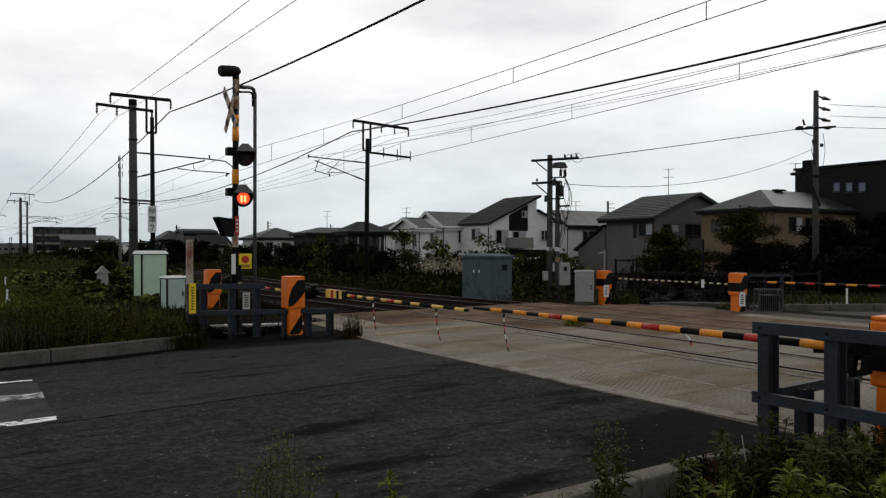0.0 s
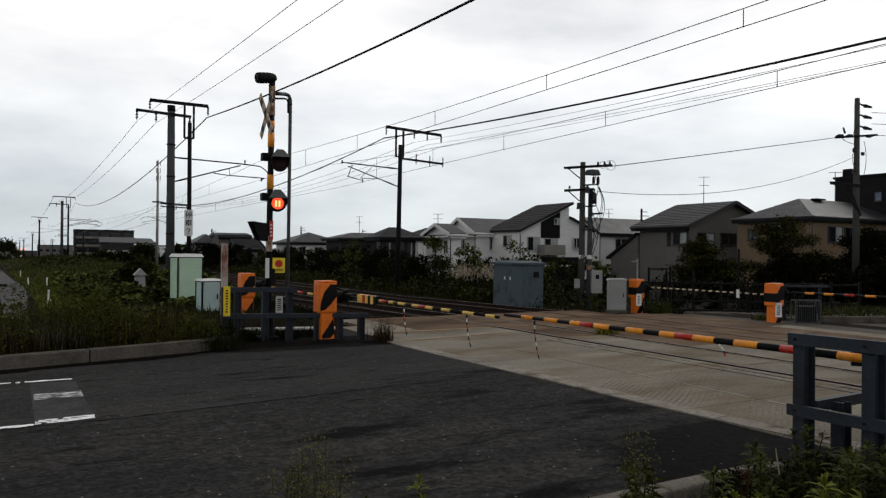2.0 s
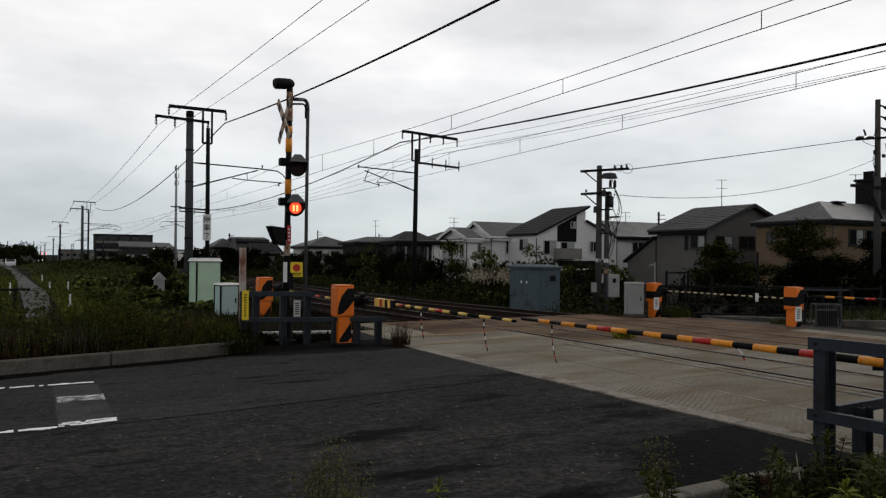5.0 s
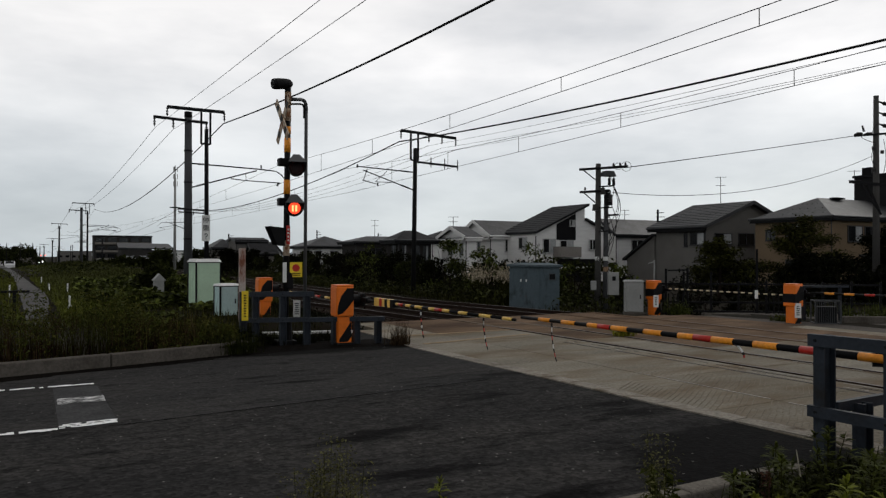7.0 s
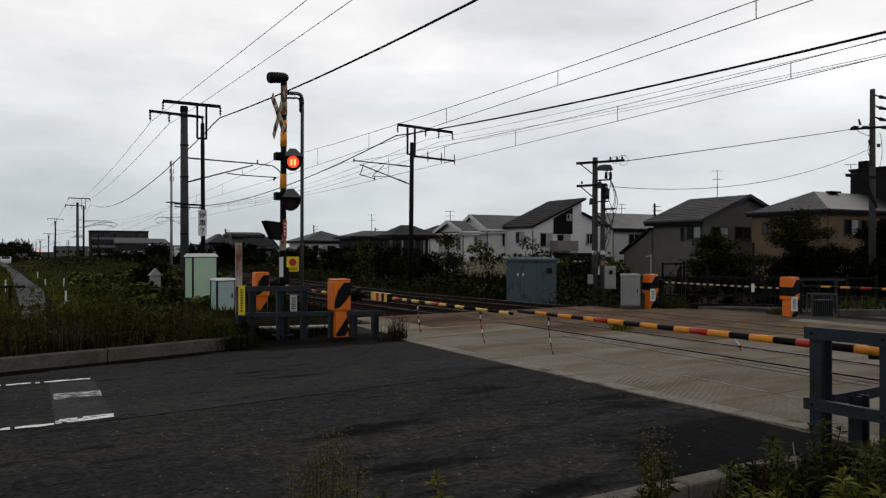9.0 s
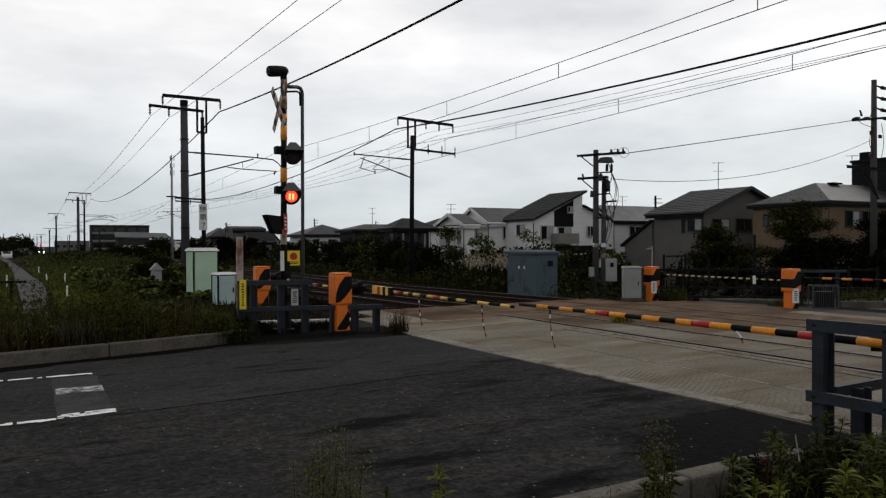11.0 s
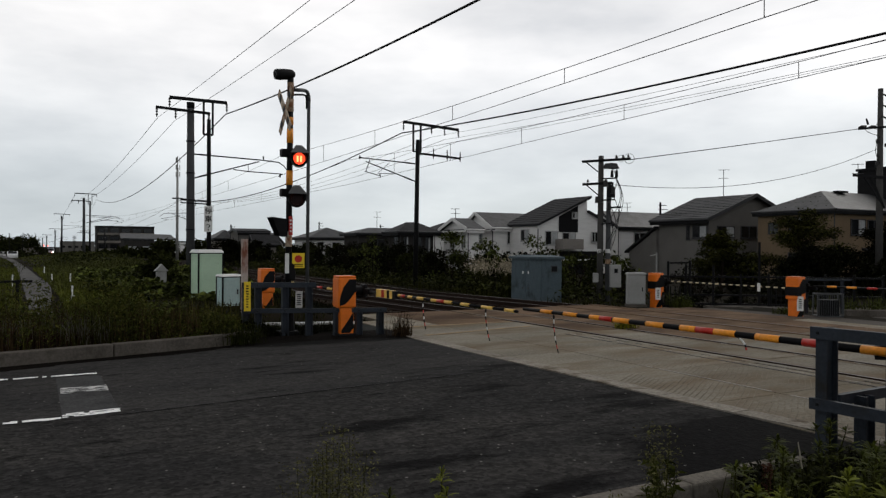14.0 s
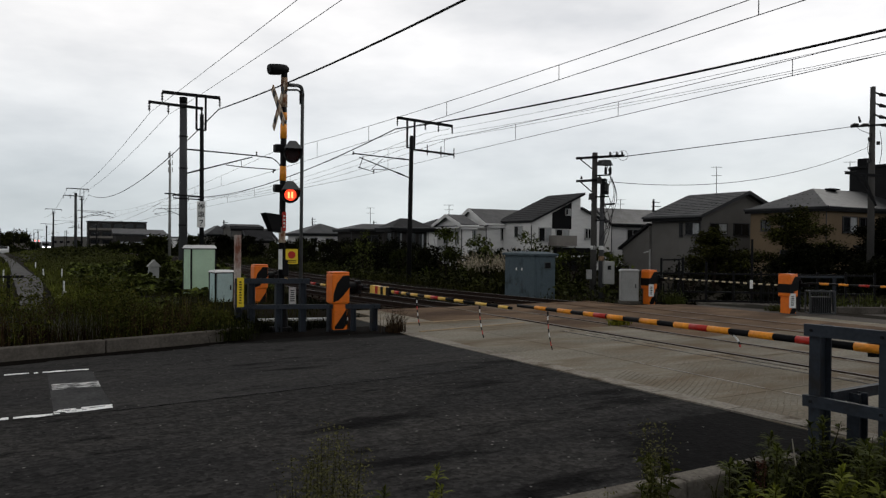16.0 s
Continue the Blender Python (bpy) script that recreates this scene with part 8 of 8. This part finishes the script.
for x, y, rr, h in ((18.0, 86, 2.0, 2.6), (20.5, 88, 2.0, 2.75), (16.9, 76, 1.3, 2.6), (22.6, 87, 1.7, 2.7), (19.2, 80, 1.6, 2.6)):
    shrub("wild_shrub", "dense dark wild shrub beyond the tracks", (x, y), rr, rr, h, 1100, 0.38, LEAF_SHADED)

# pampas grass by the relay house
for x, y in ((17.6, 26.2), (18.3, 27.4), (17.2, 27.8), (18.9, 25.6), (17.9, 29.0), (19.4, 26.8)):
    th = thing("pampas_grass", "clump of pale feathery pampas grass by the relay house", "grass clump", (x, y, lz(x, y)), 0, "pampas grass clumps")
    b = RNG.normal(0, 0.14, (170, 3)) * np.array([1, 1, 0])
    cloud("blades", *blades(b, 1.25, 0.022, 0.4), GRASS, th)
    t_ = RNG.normal(0, 0.30, (240, 3)) * np.array([1, 1, 0.55]) + np.array([0, 0, 1.42])
    cloud("plumes", *leaves(t_, 0.17, 0.9, 0.22), PLUME, th)

# rough hump of weeds in the middle of the crossing and by the near gate
p = np.stack([RNG.normal(5.68, 0.09, 200), RNG.normal(11.88, 0.08, 200), np.zeros(200)], 1)
tagged(cloud("gate_dry_tuft", *join(blades(p, 0.46, 0.006, 0.75), blades(p[:120], 0.16, 0.02, 0.6)), DRY), "dry brown tuft at the end of the guard fence", "weeds", kind="stuff")
p = np.stack([RNG.normal(10.3, 0.1, 130), RNG.normal(11.12, 0.08, 130), np.full(130, 0.0)], 1)
tagged(cloud("crossing_tuft", *join(blades(p, 0.17, 0.02, 0.6), leaves(p + np.array([0, 0, 0.09]), 0.1, 0.5, 0.5)), mat("tuft_yellow_green", (0.13, 0.125, 0.012), 0.8, 0, 0.4, 2, 8, 0, island=0.5, spec=0.05)), "yellow-green tuft growing between the rails", "weeds", kind="stuff")

p = np.stack([RNG.normal(2.78, 0.2, 260), RNG.normal(11.93, 0.08, 260), np.full(260, 0.02)], 1)
tagged(cloud("kerb_end_weeds", *join(blades(p, 0.3, 0.012, 0.5), leaves(p + np.array([0, 0, 0.12]), 0.07, 0.5, 0.4)), LEAF_DARK), "dark weeds growing over the end of the kerb", "weeds", kind="stuff")

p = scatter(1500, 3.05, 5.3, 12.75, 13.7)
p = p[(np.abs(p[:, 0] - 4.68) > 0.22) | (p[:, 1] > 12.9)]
tagged(cloud("signal_foot_weeds", *join(blades(p, 0.2, 0.012, 0.6), leaves(p + np.array([0, 0, 0.1]), 0.07, 0.5, 0.4)), LEAF_SHADED), "blackish weeds round the foot of the signal post", "weeds", kind="stuff")

p = np.concatenate([scatter(3000, 5.75, 7.6, 15.0, 26, lambda x, y: (x < 6.4) | (y > 16.4)), scatter(900, 5.0, 6.0, 15.0, 22)])
g = np.stack([RNG.uniform(9.2, 12.2, 700), RNG.uniform(16.4, 25, 700)], 1)
g = np.concatenate([g, (-0.2 + dip(g[:, 1]))[:, None]], 1)
tagged(cloud("track_grass", *blades(clumpy(g, 0.9, -0.1), 0.13, 0.02, 0.7), LEAF_MID), "dull green grass growing in the ballast", "grass", kind="stuff")
tagged(cloud("track_edge_grass", *join(blades(p, 0.13, 0.02, 0.8), leaves(p[:900] + np.array([0, 0, 0.05]), 0.09, 0.5, 0.5)), LEAF_SHADED), "low blackish grass and weeds beside the near track", "grass", kind="stuff")

# ---- foreground weeds on the near verge ----


def weed(label, at, h, n, size, m, spread=0.16, stems=5, aspect=0.3, loose=0.0, thick=1.0):
    """A leafy herb: upright stems with narrow leaves in whorls, denser to the top."""
    x, y = at
    th = thing("weed_plant", label, "weed", (x, y, lz(x, y) - 0.02), 0, "weeds on the near verge")
    cs = []
    for k in range(stems):
        bm = bmesh.new()
        a = random.uniform(0, 2 * math.pi)
        d = Vector((math.cos(a), math.sin(a), 0)) * random.uniform(0.1, 1) * spread
        hh = h * random.uniform(0.7, 1.05)
        p0, p1, p2 = d * 0.3, d * 0.7 + Vector((0, 0, hh * 0.55)), d * 1.15 + Vector((0, 0, hh))
        bar(bm, p0, p1, 0.006 * thick, 0.005 * thick, 5)
        bar(bm, p1, p2, 0.005 * thick, 0.002 * thick, 5)
        for i in range(n // stems):
            u = random.uniform(0.2, 1.0) ** 0.8
            c = p0.lerp(p1, u / 0.55) if u < 0.55 else p1.lerp(p2, (u - 0.55) / 0.45)
            cs.append(c + Vector((random.gauss(0, loose), random.gauss(0, loose), 0)))
        part("stem", bm, GRASS, th)
    cloud("leaves", *leaves(cs, size, 0.45, aspect, 0.5), m, th)
    return th


def whorls(roots, axes, lengths, width):
    """Narrow arched leaves that leave their roots along the axes: vertices and faces."""
    r, a = np.asarray(roots, float), np.asarray(axes, float)
    n = len(r)
    L = np.asarray(lengths, float)[:, None]
    a = a / np.linalg.norm(a, axis=1)[:, None]
    side = np.cross(a, [0, 0, 1.0]) + RNG.normal(0, 0.12, (n, 3))
    side /= np.linalg.norm(side, axis=1)[:, None]
    drop = np.array([0, 0, 1.0])
    w = width * L
    q = r + a * L * 0.35
    m_ = r + a * L * 0.72 - drop * L * 0.06
    tip = r + a * L - drop * L * 0.24
    v = np.stack([r, q - side * w, q + side * w, m_ - side * w * 0.8, m_ + side * w * 0.8, tip], 1).reshape(-1, 3)
    k = np.arange(n)[:, None] * 6
    f = np.concatenate([k + np.array([[0, 1, 2, 2]]), k + np.array([[1, 3, 4, 2]]), k + np.array([[3, 5, 5, 4]])])
    return v, [tuple(dict.fromkeys(int(i) for i in q_)) for q_ in f]


def rosette_weed(label, at, h, stems, m, leaf=0.09, spread=0.1):
    """A herb with a star of long narrow leaves at the head of every stem."""
    x, y = at
    th = thing("weed_plant", label, "weed", (x, y, lz(x, y) - 0.02), random.uniform(0, 360), "weeds on the near verge")
    roots, axes, lens = [], [], []
    for k in range(stems):
        a = 2 * math.pi * (k + random.random() * 0.6) / stems
        d = Vector((math.cos(a), math.sin(a), 0)) * spread * (random.uniform(0.35, 1.0) if k else 0.0)
        hh = h * (random.uniform(0.62, 0.95) if k else 1.0)
        p0, p1, p2 = d * 0.25, d * 0.6 + Vector((0, 0, hh * 0.55)), d + Vector((0, 0, hh))
        bm = bmesh.new()
        bar(bm, p0, p1, 0.006, 0.005, 5)
        bar(bm, p1, p2, 0.005, 0.003, 5)
        part("stem", bm, GRASS, th)
        for i in range(22):
            u, b = random.random(), random.uniform(0, 2 * math.pi)
            el = 0.15 + 1.15 * u ** 1.4
            roots.append(p2 - Vector((0, 0, 0.03 * (1 - u))))
            axes.append((math.cos(b) * math.cos(el), math.sin(b) * math.cos(el), math.sin(el)))
            lens.append(leaf * random.uniform(0.65, 1.2) * (1.05 - 0.4 * u))
        for i in range(int(hh / 0.016)):
            u, b = random.uniform(0.25, 0.95), i * 2.4 + random.uniform(-0.4, 0.4)
            c = p0.lerp(p1, u / 0.55) if u < 0.55 else p1.lerp(p2, (u - 0.55) / 0.45)
            roots.append(c)
            axes.append((math.cos(b), math.sin(b), random.uniform(0.1, 0.7)))
            lens.append(leaf * random.uniform(0.6, 1.1))
    cloud("leaves", *whorls(roots, axes, lens, 0.105), m, th)
    return th


random.seed(5)
for k in range(60):
    x = random.uniform(4.0, 5.9)
    y = random.uniform(1.55, 3.0)
    if y > 3.5 - (x - 3.9) * 0.25 or (x > 5.2 and y > 2.9):
        continue
    m_ = random.choice([WEED, LEAF_DARK, LEAF_DARK, LEAF_DARK, LEAF_DARK])
    weed("dark leafy weed with narrow pointed leaves", (x, y), random.uniform(0.24, 0.42), 210, 0.085, m_, 0.15, 6, 0.2)
for k in range(14):
    weed("blackish leafy weed in front of the kerb", (3.95 + 0.08 * k, 3.05 + random.uniform(-0.12, 0.1)), random.uniform(0.2, 0.32), 240, 0.07, LEAF_SHADED, 0.15, 6, 0.3)
for x, y, h, n, m_, lf in ((3.42, 2.80, 0.45, 2, WEED, 0.10), (3.34, 2.60, 0.38, 2, LEAF_BRIGHT, 0.09), (3.52, 2.58, 0.34, 3, LEAF_BRIGHT, 0.09), (3.86, 2.42, 0.42, 4, LEAF_BRIGHT, 0.12), (3.98, 2.28, 0.36, 4, LEAF_BRIGHT, 0.11),
                           (4.12, 2.42, 0.52, 4, WEED, 0.09), (4.30, 2.55, 0.50, 4, WEED, 0.10), (3.86, 2.82, 0.46, 4, WEED, 0.08), (4.02, 2.95, 0.44, 3, WEED, 0.08), (4.45, 2.32, 0.46, 4, WEED, 0.11), (4.72, 2.50, 0.48, 4, WEED, 0.10),
                           (4.25, 2.10, 0.36, 4, LEAF_BRIGHT, 0.12), (3.72, 2.12, 0.30, 4, WEED, 0.10), (5.0, 2.65, 0.46, 4, WEED, 0.10), (4.68, 2.02, 0.40, 4, WEED, 0.11), (3.22, 2.42, 0.26, 3, WEED, 0.08)):
    rosette_weed("weed with stars of long narrow leaves on the near verge", (x, y), h, n, m_, lf)
for x, y, h in ((4.35, 3.22, 0.40), (4.62, 3.1, 0.36), (5.05, 3.3, 0.42), (4.85, 2.75, 0.44)):
    rosette_weed("green weed leaning over the kerb", (x, y), h, 4, WEED, 0.09, 0.14)
RED_DOCK = mat("dock_red_brown", (0.045, 0.020, 0.014), 0.9, 0, 0.4, 2, 8, 0, island=0.6, spec=0.03)
weed("red-brown seeding dock among the green weeds", (3.68, 2.80), 0.56, 260, 0.02, RED_DOCK, 0.03, 3, 0.8)
dry = thing("dry_stalk", "single bleached dry stalk leaning in the weeds", "stalk", (4.03, 2.78, lz(4.03, 2.78) - 0.02))
bm = bmesh.new()
bar(bm, (0, 0, 0), (-0.02, 0.02, 0.36), 0.002, 0.002, 6)
part("stem", bm, GRASS, dry)
bm = bmesh.new()
bar(bm, (-0.02, 0.02, 0.36), (-0.045, 0.03, 0.52), 0.005, 0.003, 6)
part("bleached_tip", bm, mat("bleached_stalk", (0.30, 0.27, 0.21), 0.9, 0, 0.2, 4, 20, 0), dry)
p = scatter(2600, 3.6, 6.0, 1.2, 3.15)
tagged(cloud("near_verge_grass", *blades(p, 0.26, 0.012, 0.6), GRASS), "short grass on the near verge", "grass", kind="stuff")
OLIVE = mat("olive_wisp", (0.095, 0.092, 0.036), 0.9, 0, 0.3, 2, 8, 0, island=0.5, spec=0.04)
for x, y, h, m, n, sz in ((2.60, 2.57, 0.80, OLIVE, 900, 0.018), (2.66, 2.6, 0.62, WEED, 260, 0.05), (2.36, 2.62, 0.52, OLIVE, 700, 0.017), (2.22, 2.66, 0.46, OLIVE, 560, 0.017),
                          (0.94, 2.86, 0.80, OLIVE, 1700, 0.014), (1.02, 2.85, 0.92, OLIVE, 2200, 0.014), (1.10, 2.82, 0.84, OLIVE, 1700, 0.014), (1.04, 2.72, 0.74, OLIVE, 1500, 0.014), (1.17, 2.86, 0.78, OLIVE, 1500, 0.014), (0.90, 2.80, 0.7, OLIVE, 1200, 0.014)):
    weed("thin tall wispy weed by the near kerb" if m is OLIVE else "thin leafy weed by the near kerb", (x, y), h, n, sz, m, 0.07, 8 if m is OLIVE else 4, 0.6, 0.03 if m is OLIVE else 0.0, 0.4 if m is OLIVE else 1.0)
for x, y, h, m, n in ((2.56, 2.55, 0.56, WEED, 3), (2.44, 2.6, 0.44, LEAF_BRIGHT, 3), (1.52, 2.78, 0.70, LEAF_BRIGHT, 4), (1.27, 2.78, 0.64, WEED, 3)):
    rosette_weed("slender green weed standing by the near kerb", (x, y), h, n, m, 0.06, 0.05)


# ---- movement ----


def motions():
    # the two lamps flash in turn: each plate turns its lit side to the front
    switches = (0.05, 0.65, 1.38, 1.98, 2.6, 3.2, 3.83, 4.45, 5.07, 5.69, 6.31, 6.93, 7.5, 8.1, 8.66, 9.28, 9.9, 10.52, 11.15, 11.78, 12.4, 13.05, 13.62, 14.22, 14.94, 15.55)
    for i, led in enumerate(SIGNAL_LAMPS):
        lit = i == 1
        rows = [(0.0, pose(0.2, 0, 0, 0, 0, 0 if lit else 180))]
        for s in switches:
            a = 0 if lit else 180
            f0 = round(math.floor(s * 10 + 0.001) / 10 * FPS)
            for k in range(4):
                if f0 + k > 0 or k == 0:
                    t = (f0 + k) / FPS
                    if t > rows[-1][0] + 1e-6:
                        rows.append((t, pose(0.2, 0, 0, 0, 0, a + 60 * k)))
            lit = not lit
        rows.append((16.0, pose(0.2, 0, 0, 0, 0, 0 if lit else 180)))
        walk(led, rows)
    # the train comes nearer down the line
    walk(train, [(t, pose(x, y, z - 1.35)) for t, x, y, z in ((0.0, 0.39, 595.5, -3.54), (3.5, 0.35, 532.5, -2.99), (6.0, 0.6, 486.5, -2.6), (9.0, 1.29, 428.9, -2.11), (12.5, 2.31, 367.6, -1.58), (14.5, 3.26, 330.4, -1.27), (16.0, 4.01, 304.8, -1.05))])


motions()
